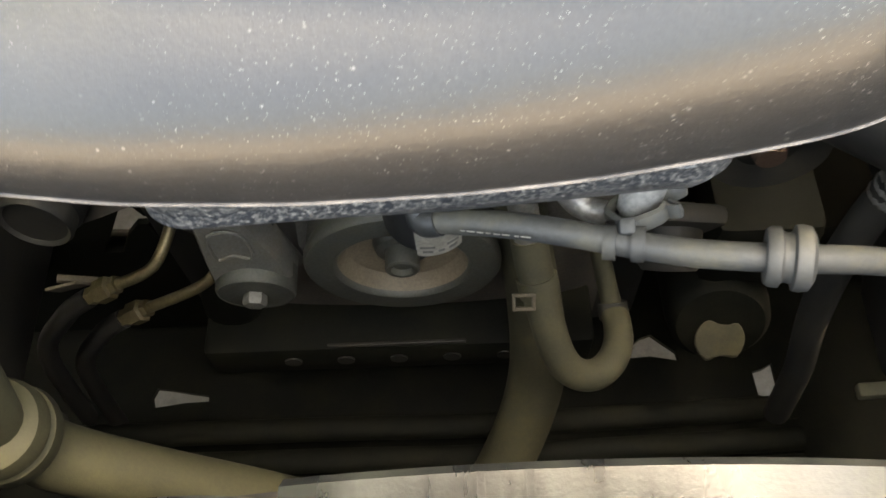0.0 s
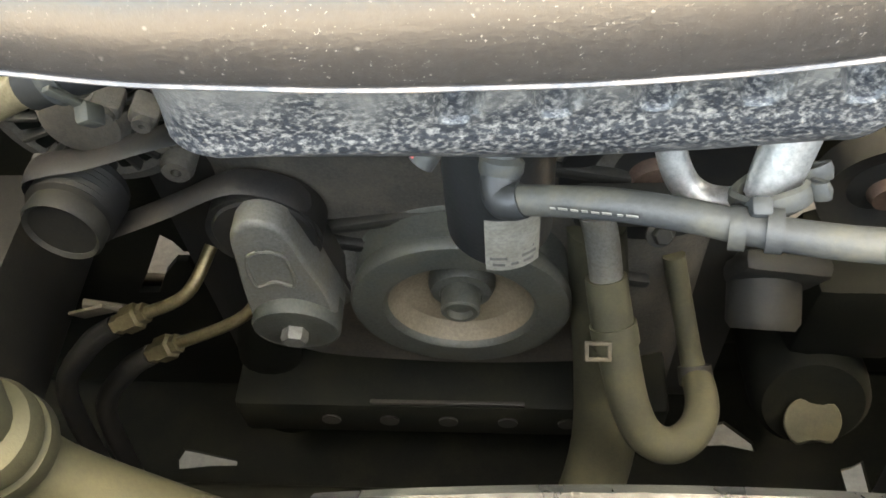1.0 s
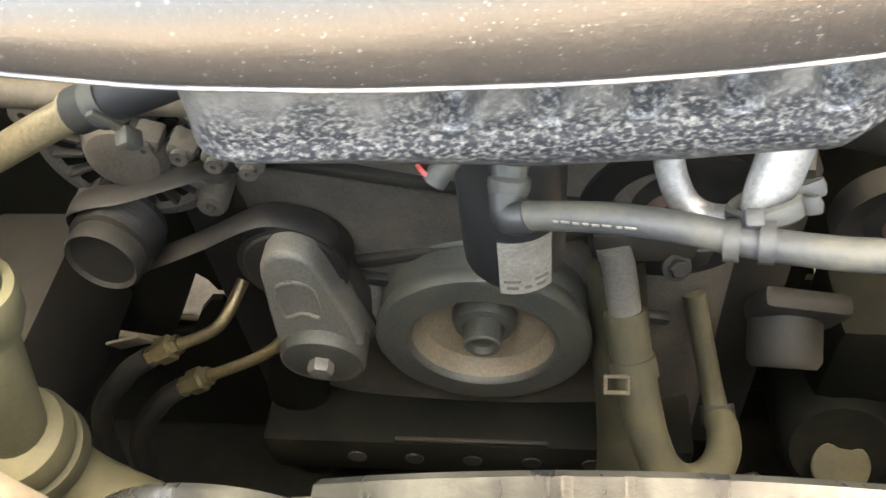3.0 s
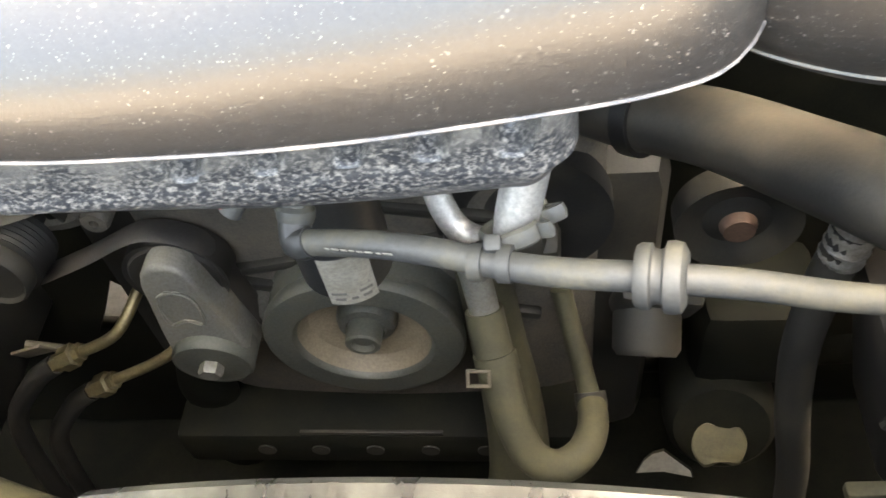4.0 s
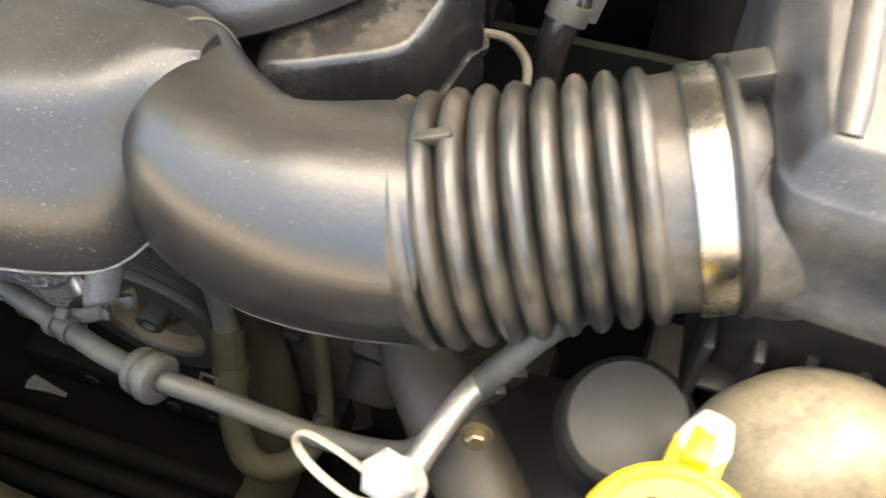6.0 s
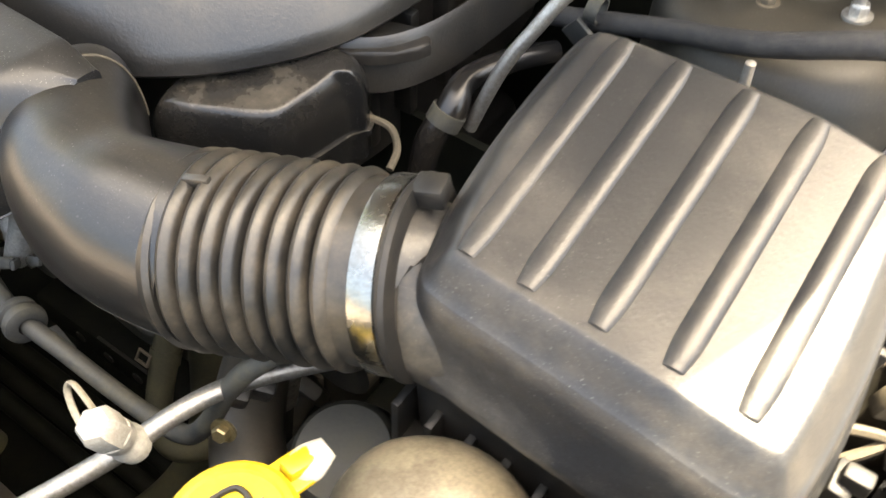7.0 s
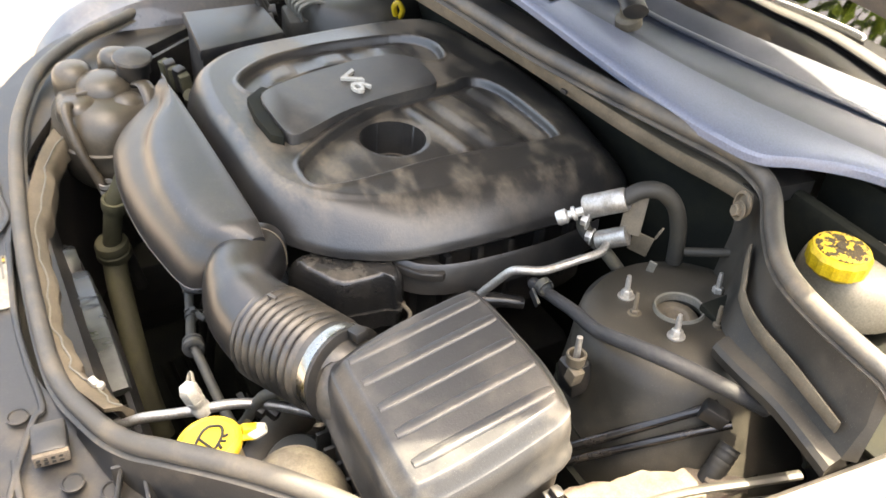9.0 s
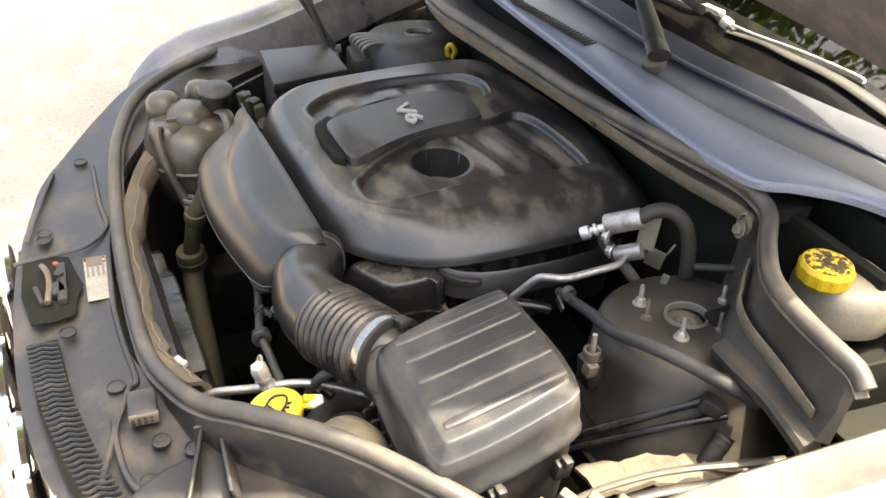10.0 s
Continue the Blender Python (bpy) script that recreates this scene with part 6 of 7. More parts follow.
part("pipe", tube([(-0.32, -0.05, 0.915), (-0.241, -0.05, 0.902), (-0.133, -0.05, 0.893), (-0.06, -0.05, 0.892)], 0.0085, 16, 6), M_TAN, mp)
mq = thing("metal_pipe", "pale tan metal pipe pushed into a black hose", "metal pipe", (-0.2, -0.1, 0.89))
part("pipe", tube([(-0.275, -0.082, 0.872), (-0.238, -0.082, 0.883), (-0.216, -0.082, 0.894), (-0.195, -0.082, 0.905), (-0.170, -0.082, 0.917)], 0.0088, 18, 6), M_BRASSY, mq)
part("bead", lathe([(0.0088, -0.003), (0.011, -0.001), (0.011, 0.001), (0.0088, 0.003)], (-0.175, -0.082, 0.9145), (0.5, 0, 0.24), 20), M_BRASSY, mq)
part("hose", tube([(-0.174, -0.082, 0.915), (-0.145, -0.082, 0.926), (-0.11, -0.080, 0.938), (-0.06, -0.07, 0.95)], 0.0118, 16, 6), M_RUBBER, mq)
cl_dir = Vector((0.5, 0.02, 0.24))
part("spring_clip", lathe([(0.0118, -0.010), (0.0131, -0.010), (0.0131, 0.0), (0.0118, 0.0)], (-0.152, -0.082, 0.9235), cl_dir, 24), M_GREYHOSE, mq, "pale spring clip")
part("clip_ear", join(block((0.008, 0.010, 0.012), pose(-0.146, -0.094, 0.908, 30, -20, 0), 0.002), block((0.005, 0.003, 0.020), pose(-0.152, -0.0955, 0.920, 20, -25, 0), 0.001)), M_GREYHOSE, mq)

# pressure lines with brass unions
for k, (bx, by, bz, ex, ey, ez) in enumerate(((-0.265, -0.010, 0.593, -0.215, 0.0, 0.615), (-0.253, -0.010, 0.545, -0.175, 0.0, 0.585))):
    pl = thing("pressure_line", "dusty steel pressure line with a brass union", "metal pipe", (bx, by, bz - 0.05), "pressure lines")
    d = (Vector((ex, ey, ez)) - Vector((bx, by, bz))).normalized()
    b = Vector((bx, by, bz))
    part("union", lathe([(0, -0.022), (0.0085, -0.022), (0.0085, -0.008), (0.0115, -0.006), (0.0115, 0.008), (0.0085, 0.010), (0.0085, 0.016), (0, 0.018)], b, d, 6), M_BRASS, pl, "brass hexagon union")
    part("pipe", tube([tuple(b + d * 0.01), (ex, ey, ez), tuple(Vector((ex, ey, ez)) + d * 0.02 + Vector((0, 0.03, 0.01)))], 0.0052, 12, 6), M_BRASS, pl)
    part("hose", tube([tuple(b - d * 0.015), tuple(b - d * 0.05 + Vector((0, 0, -0.01))), tuple(b - d * 0.10 + Vector((0.0, 0.0, -0.06))), tuple(b - d * 0.12 + Vector((0.0, -0.01, -0.20)))], 0.0095, 12, 6), M_RUBBER, pl)
fl = thing("bracket_flag", "small pale metal tab on the pressure line", "bracket", (-0.285, -0.01, 0.60))
part("tab", block((0.035, 0.003, 0.018), pose(-0.290, -0.012, 0.607, 20, -20, 0), 0.001), M_TAN, fl)
part("rod", tube([(-0.305, 0.0, 0.60), (-0.26, 0.002, 0.585)], 0.004, 8, 3), M_TAN, fl)

# ---- things low in the bay ----
xm = thing("crossmember", "black steel crossmember with drilled holes", "crossmember", (-0.08, 0.0, 0.38))
part("plate", block((0.40, 0.07, 0.06), pose(-0.02, 0.02, 0.42), 0.008), M_GRIMESHADE, xm)
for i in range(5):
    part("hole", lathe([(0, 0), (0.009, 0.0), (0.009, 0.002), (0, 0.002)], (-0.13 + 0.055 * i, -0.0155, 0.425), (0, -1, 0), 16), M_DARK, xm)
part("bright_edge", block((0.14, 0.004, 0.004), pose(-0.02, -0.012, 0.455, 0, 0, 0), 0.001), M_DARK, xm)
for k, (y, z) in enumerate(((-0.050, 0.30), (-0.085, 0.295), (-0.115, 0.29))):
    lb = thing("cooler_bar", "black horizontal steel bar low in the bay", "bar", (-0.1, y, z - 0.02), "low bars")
    part("bar", tube([(-0.42, y, z), (-0.1, y, z), (0.08, y, z - 0.004), (0.42, y + 0.01, z - 0.006)], 0.014, 14, 4), M_GRIMESHADE, lb)
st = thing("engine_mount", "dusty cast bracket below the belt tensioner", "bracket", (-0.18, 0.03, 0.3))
part("bracket", tube([(-0.150, 0.02, 0.58), (-0.185, 0.03, 0.48), (-0.20, 0.045, 0.38), (-0.21, 0.05, 0.28)], [0.025, 0.03, 0.028, 0.03], 14, 5, (1, 0.6), (0, 1, 0)), M_GRIMESHADE, st)
part("bolt", bolt((-0.195, 0.022, 0.43), (0, -1, 0.3), 0.010, 0.009), M_DARK, st)
cm = thing("air_conditioning_compressor", "dark compressor body with an olive dirt patch", "compressor", (0.32, 0.03, 0.33))
part("body", lathe([(0, 0), (0.045, 0), (0.052, 0.008), (0.055, 0.03), (0.055, 0.12), (0, 0.13)], (0.315, 0.01, 0.42), (0.1, 1, -0.5), 36), M_GRIMESHADE, cm)
part("dirt_patch", slab(rounded([(0.285, -0.012), (0.295, -0.026), (0.31, -0.022), (0.327, -0.024), (0.336, -0.008), (0.33, 0.006), (0.315, 0.004), (0.30, 0.010), (0.288, 0.002)], 3), 0.420, 0.424, 0.001, 1, lambda x, y: 0.5 * (y + 0.01)), M_LOWHOSE, cm, "caked olive dirt")
part("rear", block((0.11, 0.10, 0.12), pose(0.34, 0.09, 0.50), 0.02), M_GRIMESHADE, cm)
pm = thing("pump_motor", "dark cylindrical pump beside the hose", "pump", (0.25, 0.05, 0.5))
part("body", lathe([(0, 0), (0.024, 0), (0.028, 0.006), (0.028, 0.05), (0.02, 0.06), (0, 0.06)], (0.232, -0.002, 0.575), (0.05, 0.8, 0.5), 30), M_DARK, pm)
part("flange", block((0.07, 0.02, 0.05), pose(0.24, 0.03, 0.61, 20, 10, 0), 0.008), M_DARK, pm)
eb = thing("control_box", "black finned control module with stickers", "control box", (0.41, -0.10, 0.58))
part("case", block((0.13, 0.10, 0.19), pose(0.425, -0.075, 0.69, 0, -14, 0), 0.014), M_BLACK, eb)
part("dome", lathe([(0, 0), (0.04, 0), (0.045, -0.008), (0.03, -0.014), (0, -0.016)], (0.42, -0.122, 0.70), (0, 1, 0), 28), M_DARK, eb)
part("edge", tube([(0.355, -0.128, 0.70), (0.385, -0.130, 0.785), (0.47, -0.130, 0.775)], 0.004, 8, 5), M_DARK, eb)
part("sticker", block((0.016, 0.002, 0.03), pose(0.383, -0.127, 0.715, 0, -14, 0), 0.0004), M_LABEL, eb, "small pale sticker")
part("lower_sticker", block((0.045, 0.002, 0.012), pose(0.44, -0.128, 0.64, 0, -6, 0), 0.0004), M_LABEL, eb, "pale grey sticker")
part("ledge", block((0.15, 0.012, 0.012), pose(0.43, -0.128, 0.605, 0, -4, 0), 0.003), M_LOWHOSE, eb)


def pierced(outer, inner, y0, y1):
    """An upright plate in x and z with one opening through it."""
    bm = bmesh.new()
    edges = []
    for lp in (outer, inner):
        vs = [bm.verts.new((p[0], y0, p[1])) for p in lp]
        edges += [bm.edges.new((vs[i], vs[(i + 1) % len(vs)])) for i in range(len(vs))]
    bmesh.ops.triangle_fill(bm, use_beauty=True, edges=edges, normal=(0, 1, 0))
    ext = bmesh.ops.extrude_face_region(bm, geom=bm.faces[:])
    for e in ext["geom"]:
        if isinstance(e, bmesh.types.BMVert):
            e.co.y = y1
    return bm


# Upright sheets added to keep side light out of the low bay.
ls = thing("splash_shield", "added near-black sheet that blocks light, with an opening", "shield", (-0.4, 0.125, 0.22), "splash shields")
part("sheet", pierced([(-0.64, 0.22), (-0.64, 0.90), (-0.19, 0.90), (-0.19, 0.22)], [(-0.353, 0.426), (-0.331, 0.463), (-0.296, 0.528), (-0.287, 0.518), (-0.281, 0.501), (-0.259, 0.5), (-0.257, 0.48), (-0.28, 0.456), (-0.282, 0.484), (-0.294, 0.484), (-0.312, 0.462), (-0.33, 0.427)], 0.122, 0.130), M_GRIMESHADE, ls)
rsd = thing("splash_shield", "added near-black sheet that blocks light behind the compressor", "shield", (0.4, 0.155, 0.22), "splash shields")
part("sheet", pierced([(0.17, 0.22), (0.17, 0.93), (0.66, 0.93), (0.66, 0.22)], [(0.292, 0.490), (0.294, 0.53), (0.31, 0.55), (0.328, 0.545), (0.332, 0.51), (0.315, 0.488)], 0.152, 0.160), M_GRIMESHADE, rsd)
# Underside closed by added panels against ground bounce; cut-outs show the gravel.
ut = thing("undertray", "added near-black undertray that blocks light, with cut-outs", "undertray", (0, 0.0, 0.19))
CUTS = [((-0.70, -0.20), [(-0.361, 0.03), (-0.356, 0.042), (-0.341, 0.04), (-0.311, 0.034), (-0.287, 0.03), (-0.286, 0.022), (-0.317, 0.021), (-0.346, 0.017), (-0.357, 0.016)]), ((0.20, 0.365), [(0.251, 0.06), (0.263, 0.079), (0.274, 0.088), (0.288, 0.092), (0.317, 0.067), (0.319, 0.055), (0.284, 0.062)]), ((0.365, 0.74), [(0.409, 0.036), (0.423, 0.04), (0.436, 0.047), (0.437, 0.013), (0.443, -0.01), (0.411, 0.006)])]
for (x0, x1), cut in CUTS:
    bm = pierced([(x0, -0.50), (x0, 0.28), (x1, 0.28), (x1, -0.50)], cut, 0.196, 0.204)
    for v in bm.verts:
        v.co = (v.co.x, v.co.z, v.co.y)
    part("panel", bm, M_GRIMESHADE, ut)
part("middle_panel", block((0.40, 0.78, 0.008), pose(0.0, -0.11, 0.20), 0.0), M_GRIMESHADE, ut)
part("rear_panel", block((0.8, 0.5, 0.01), pose(0.0, 0.62, 0.22), 0.003), M_GRIMESHADE, ut)

# ---- washer tank, canister ----
wt = thing("washer_tank", "cream washer fluid tank with a yellow cap", "washer tank", (0.53, -0.17, 0.9))
loops = []
for f, z in ((0.98, 0.86), (1.08, 0.88), (1.06, 0.95), (1.0, 0.99), (0.93, 1.012), (0.80, 1.030), (0.62, 1.042), (0.38, 1.050), (0.12, 1.052)):
    loops.append([(0.524 + (p[0] - 0.528) * f, -0.152 + (p[1] + 0.167) * f, z - 0.020) for p in rounded([(0.478, -0.18), (0.485, -0.145), (0.515, -0.12), (0.555, -0.115), (0.588, -0.135), (0.592, -0.17), (0.56, -0.205), (0.50, -0.21)], 4)])
part("tank", loft(loops), M_WASHER, wt)
part("neck", lathe([(0.024, 0), (0.024, 0.05), (0.026, 0.052), (0.026, 0.06)], (0.482, -0.210, 0.980), (-0.12, -0.2, 1), 28), M_WASHER, wt)
wd = Vector((-0.08, -0.14, 1)).normalized()
wcap = part("cap", lathe([(0.026, 0), (0.0315, 0.001), (0.033, 0.004), (0.033, 0.011), (0.031, 0.0135), (0.028, 0.014), (0.0265, 0.0128), (0, 0.0128)], (0.473, -0.223, 1.034), wd, 48), M_YELLOW, wt, "yellow washer cap with a wiper symbol")
CM = Matrix.Translation(Vector((0.473, -0.223, 1.0345)) + wd * 0.0131) @ wd.to_track_quat("Z", "Y").to_matrix().to_4x4() @ pose(0, 0, 0, 0, 0, -10)
sym = [tube([CM @ Vector((x, y, 0)) for x, y in q], 0.0016, 6, 4) for q in ([(-0.016, -0.006), (-0.018, 0.006), (-0.008, 0.012), (0.008, 0.012), (0.018, 0.006), (0.016, -0.006), (0.008, -0.010), (-0.008, -0.010), (-0.016, -0.006)], [(0.0, -0.010), (0.010, 0.008)], [(0, 0.014), (0, 0.019)], [(-0.005, 0.014), (-0.009, 0.018)], [(0.005, 0.014), (0.009, 0.018)])]
part("wiper_symbol", join(*sym), M_BLACK, wcap, "dark windscreen wiper symbol")
part("hinge_tab", join(block((0.020, 0.024, 0.004), pose(0.475, -0.189, 1.043, -8, 0, -12), 0.0015), block((0.010, 0.016, 0.008), pose(0.476, -0.183, 1.047, -10, 0, -12), 0.002)), M_YELLOW, wt)
part("pale_tip", tube([(0.475, -0.186, 1.040), (0.478, -0.178, 1.043), (0.481, -0.168, 1.046)], [0.008, 0.010, 0.006], 12, 5, (1, 0.7)), M_WHITE, wt, "pale plastic tab tip")
cn = thing("round_canister", "round dusty canister with an olive-grey lid", "canister", (0.454, -0.12, 0.86))
cd = Vector((-0.05, -0.25, 0.95)).normalized()
part("lid", lathe([(0, 0), (0.029, 0), (0.033, -0.004), (0.0345, -0.012), (0.033, -0.016)], (0.454, -0.132, 0.953), cd, 44), M_CANLID, cn, "dusty flat lid")
part("body", lathe([(0.034, -0.012), (0.037, -0.02), (0.037, -0.07), (0.02, -0.09), (0, -0.09)], (0.454, -0.132, 0.953), cd, 40), M_RUBBER, cn)
part("nipple", tube([(0.482, -0.125, 0.952), (0.505, -0.120, 0.955)], 0.004, 10, 3), M_WHITE, cn)

# ---- pipework by the strut tower ----
vp = thing("expansion_valve_block", "aluminium pipe block on a bracket by the strut tower", "valve block", (0.45, 0.29, 1.05))
VD = (Vector((0.4266, 0.3138, 1.1641)) - Vector((0.391, 0.2824, 1.1376))).normalized()
VA, VB = Vector((0.391, 0.2824, 1.1370)), Vector((0.4125, 0.2935, 1.0965))
part("service_port", lathe([(0, 0), (0.0085, 0), (0.0095, 0.003), (0.0095, 0.012), (0.0075, 0.014), (0.0055, 0.015), (0.0055, 0.019), (0.009, 0.020), (0.009, 0.024), (0.0055, 0.025), (0.0055, 0.034), (0, 0.034)], (0.3835, 0.2475, 1.1245), (0.45, 0.75, 0.45), 20), M_ZINC, vp, "capped service port")
part("upper_cylinder", lathe([(0, 0), (0.0135, 0), (0.0150, 0.002), (0.0150, 0.026), (0.0145, 0.028), (0.0150, 0.030), (0.0150, 0.052), (0.0135, 0.055), (0, 0.055)], VA, VD, 32), M_ALU, vp)
part("lower_cylinder", lathe([(0, 0), (0.0115, 0), (0.0125, 0.002), (0.0125, 0.040), (0, 0.042)], VB, VD, 28), M_ALU, vp)
for p0 in (VA + Vector((0.016, -0.004, -0.010)), VB + Vector((-0.004, -0.004, 0.004))):
    nut = part("nut", bolt(tuple(p0), (-0.75, -0.5, 0.0), 0.0065, 0.008), M_ZINC, vp)
part("web", block((0.020, 0.014, 0.030), pose(0.414, 0.303, 1.120, 0, -35, 40), 0.003), M_ALU, vp, "cast web between the cylinders")
part("bracket", join(block((0.003, 0.026, 0.050), pose(0.432, 0.326, 1.140, 0, -25, -48), 0.001), block((0.026, 0.003, 0.034), pose(0.441, 0.340, 1.098, 10, 10, 35), 0.001), block((0.003, 0.010, 0.016), pose(0.456, 0.352, 1.120, 0, 20, 30), 0.001)), M_TAN, vp, "bent dusty steel bracket")
part("backplate", slab(rounded([(-0.020, -0.035), (-0.022, 0.02), (-0.014, 0.034), (0.014, 0.036), (0.022, 0.02), (0.018, -0.035)], 4), 0, 0.003, 0.0008), M_BODY, vp, "dusty rounded backplate")
vp.children[-1].data.transform(pose(0.462, 0.368, 1.080, 84, 0, 35))
part("strap", block((0.010, 0.003, 0.05), pose(0.456, 0.352, 1.055, 10, 8, 35), 0.001), M_CAST, vp)
part("upper_hose", tube([(0.424, 0.312, 1.163), (0.431, 0.332, 1.174), (0.441, 0.354, 1.172), (0.452, 0.372, 1.152), (0.459, 0.382, 1.115), (0.462, 0.386, 1.07)], 0.0105, 14, 6), M_DARK, vp)
part("side_hose", tube([(0.398, 0.280, 1.128), (0.393, 0.283, 1.112), (0.398, 0.293, 1.094), (0.415, 0.31, 1.075), (0.43, 0.34, 1.03), (0.435, 0.36, 0.97)], 0.0085, 14, 6), M_GREYHOSE, vp)
part("feed_pipe", tube([(0.424, 0.300, 1.104), (0.4375, 0.2787, 1.1005), (0.4365, 0.240, 1.098), (0.4345, 0.207, 1.0955), (0.431, 0.190, 1.0955), (0.424, 0.176, 1.096), (0.4135, 0.1645, 1.090), (0.401, 0.151, 1.066), (0.386, 0.136, 1.033), (0.372, 0.12, 0.98)], 0.0054, 14, 6), M_ALU, vp, "bent aluminium feed pipe")
part("cross_line", tube([(0.47, 0.39, 1.09), (0.50, 0.42, 1.10), (0.53, 0.455, 1.11)], 0.006, 10, 4), M_DARK, vp)
STEER = [(0.372, 0.245, 1.01), (0.38, 0.235, 1.019), (0.469, 0.222, 1.053), (0.535, 0.205, 1.081), (0.595, 0.208, 1.106), (0.632, 0.222, 1.112), (0.658, 0.252, 1.098), (0.678, 0.285, 1.078), (0.694, 0.318, 1.056)]
hz = thing("power_steering_hose", "black braided hose with a pale ring", "hose", (0.5, 0.23, 0.98))
part("hose", tube(STEER, [0.008, 0.008, 0.0082, 0.0086, 0.009, 0.0095, 0.0095, 0.009, 0.009], 16, 8), M_BRAID, hz)
part("ring", lathe([(0.0096, -0.005), (0.0112, -0.005), (0.0112, 0.005), (0.0096, 0.005)], (0.412, 0.222, 1.046), (1, 0, -0.05), 24), M_GREYHOSE, hz, "pale grey ring")
part("ear", block((0.022, 0.004, 0.028), pose(0.405, 0.216, 1.024, 20, 35, 0), 0.001), M_GREYHOSE, hz)
sn = thing("connector", "small dusty sensor with a metal stem", "sensor", (0.54, 0.175, 1.03))
part("stem", lathe([(0, 0), (0.004, 0), (0.0035, 0.03), (0, 0.031)], (0.541, 0.176, 1.056), (-0.05, 0, 1), 12), M_ZINC, sn)
part("socket", join(lathe([(0.006, 0), (0.011, 0), (0.012, 0.012), (0.0105, 0.014), (0.0085, 0.013), (0.008, 0.004)], (0.542, 0.175, 1.050), (-0.05, 0, 1), 20), block((0.016, 0.016, 0.022), pose(0.548, 0.172, 1.036, 0, 10, 0), 0.003)), M_TAN, sn)
part("body", block((0.03, 0.03, 0.05), pose(0.535, 0.185, 1.02, 10, 0, 0), 0.006), M_BLACK, sn)
bx = thing("bonnet_stay", "black steel rod across the inner wing", "rod", (0.64, 0.2, 1.0))
part("rod", tube([(0.56, 0.13, 0.93), (0.615, 0.205, 0.995), (0.645, 0.255, 1.03), (0.66, 0.285, 1.045)], 0.006, 10, 5), M_GLOSS, bx)
part("second_rod", tube([(0.57, 0.13, 0.92), (0.63, 0.205, 0.985), (0.66, 0.25, 1.015), (0.68, 0.29, 1.03)], 0.005, 10, 5), M_GLOSS, bx)
part("clip", block((0.03, 0.02, 0.02), pose(0.665, 0.275, 1.04, 0, 20, 40), 0.003), M_BLACK, bx)
part("gaiter", tube([(0.692, 0.285, 1.010), (0.698, 0.262, 0.985), (0.70, 0.24, 0.95)], 0.012, 14, 14, ribs=0.0012, pitch=0.007), M_RUBBER, bx, "ribbed rubber gaiter")
sp = thing("wheel_arch_liner", "crumpled tan dusty liner inside the wing", "liner", (0.68, 0.14, 0.9))
edge_in = [(0.640, 0.10), (0.648, 0.15), (0.656, 0.185), (0.668, 0.225), (0.682, 0.252), (0.705, 0.272), (0.724, 0.286)]
edge_out = [(0.692, 0.10), (0.692, 0.130), (0.698, 0.165), (0.706, 0.195), (0.714, 0.225), (0.722, 0.250), (0.730, 0.285)]
rows = []
for k, (a, b) in enumerate(zip(spline(edge_in, 4), spline(edge_out, 4))):
    w = 0.004 * math.sin(0.9 * k) + 0.002 * math.sin(2.3 * k)
    m = 0.5 * (a + b)
    rows.append([(a[0], a[1], 0.976 + w), (m[0], m[1], 0.984 - w), (b[0], b[1], 0.980 + w), (b[0] + 0.002, b[1], 0.974 + w), (m[0], m[1], 0.978 - w), (a[0], a[1], 0.970 + w)])
part("sheet", loft(rows), M_SAND, sp)
part("torn_flap", slab(rounded([(0.700, 0.250), (0.712, 0.246), (0.728, 0.268), (0.733, 0.292), (0.716, 0.282)], 3), 0.985, 0.988, 0.0008), M_SAND, sp, "loose torn flap")
gt = thing("wing_gutter", "dusty pale steel gutter along the wing edge", "gutter", (0.72, 0.15, 1.0))
gpts = [(0.700, 0.05, 1.004), (0.705, 0.096, 1.014), (0.714, 0.152, 1.020), (0.728, 0.204, 1.024), (0.745, 0.255, 1.026), (0.762, 0.31, 1.028)]
part("lip", tube(gpts, [0.0045, 0.005, 0.005, 0.0055, 0.006, 0.006], 10, 6, (1, 0.6)), M_BODY, gt)
part("channel", tube([(p[0] + 0.016, p[1] - 0.004, p[2] - 0.012) for p in gpts], [0.007] * 6, 10, 6, (1, 0.35)), M_BLACK, gt, "dark channel beside the lip")
wl = thing("wiring_loom", "tangled black wiring with tan connectors", "wiring", (0.70, 0.07, 0.95))
rnd = random.Random(4)
for k in range(7):
    a = Vector((0.69 + 0.01 * k, 0.02 + 0.014 * k, 0.97))
    pts = [tuple(a + Vector((rnd.uniform(-0.015, 0.02), rnd.uniform(-0.02, 0.02), 0.012 * j + rnd.uniform(-0.006, 0.006)))) for j in range(4)]
    part("wire", tube(pts, 0.0035, 7, 5), M_BLACK if k % 3 else M_TAN, wl)
for k in range(3):
    part("plug", block((0.02, 0.014, 0.018), pose(0.70 + 0.015 * k, 0.045 + 0.03 * k, 1.012, 20 * k, 15, 30), 0.003), M_TAN, wl)

# ---- far side of the bay ----
cb = thing("coolant_tank", "smoky brown coolant tank with lobes and a cap", "coolant tank", (-0.34, -0.15, 0.85))
body_line = rounded([(-0.262, -0.215), (-0.238, -0.16), (-0.262, -0.095), (-0.33, -0.068), (-0.41, -0.085), (-0.445, -0.15), (-0.42, -0.215), (-0.335, -0.245)], 5)
loops = []
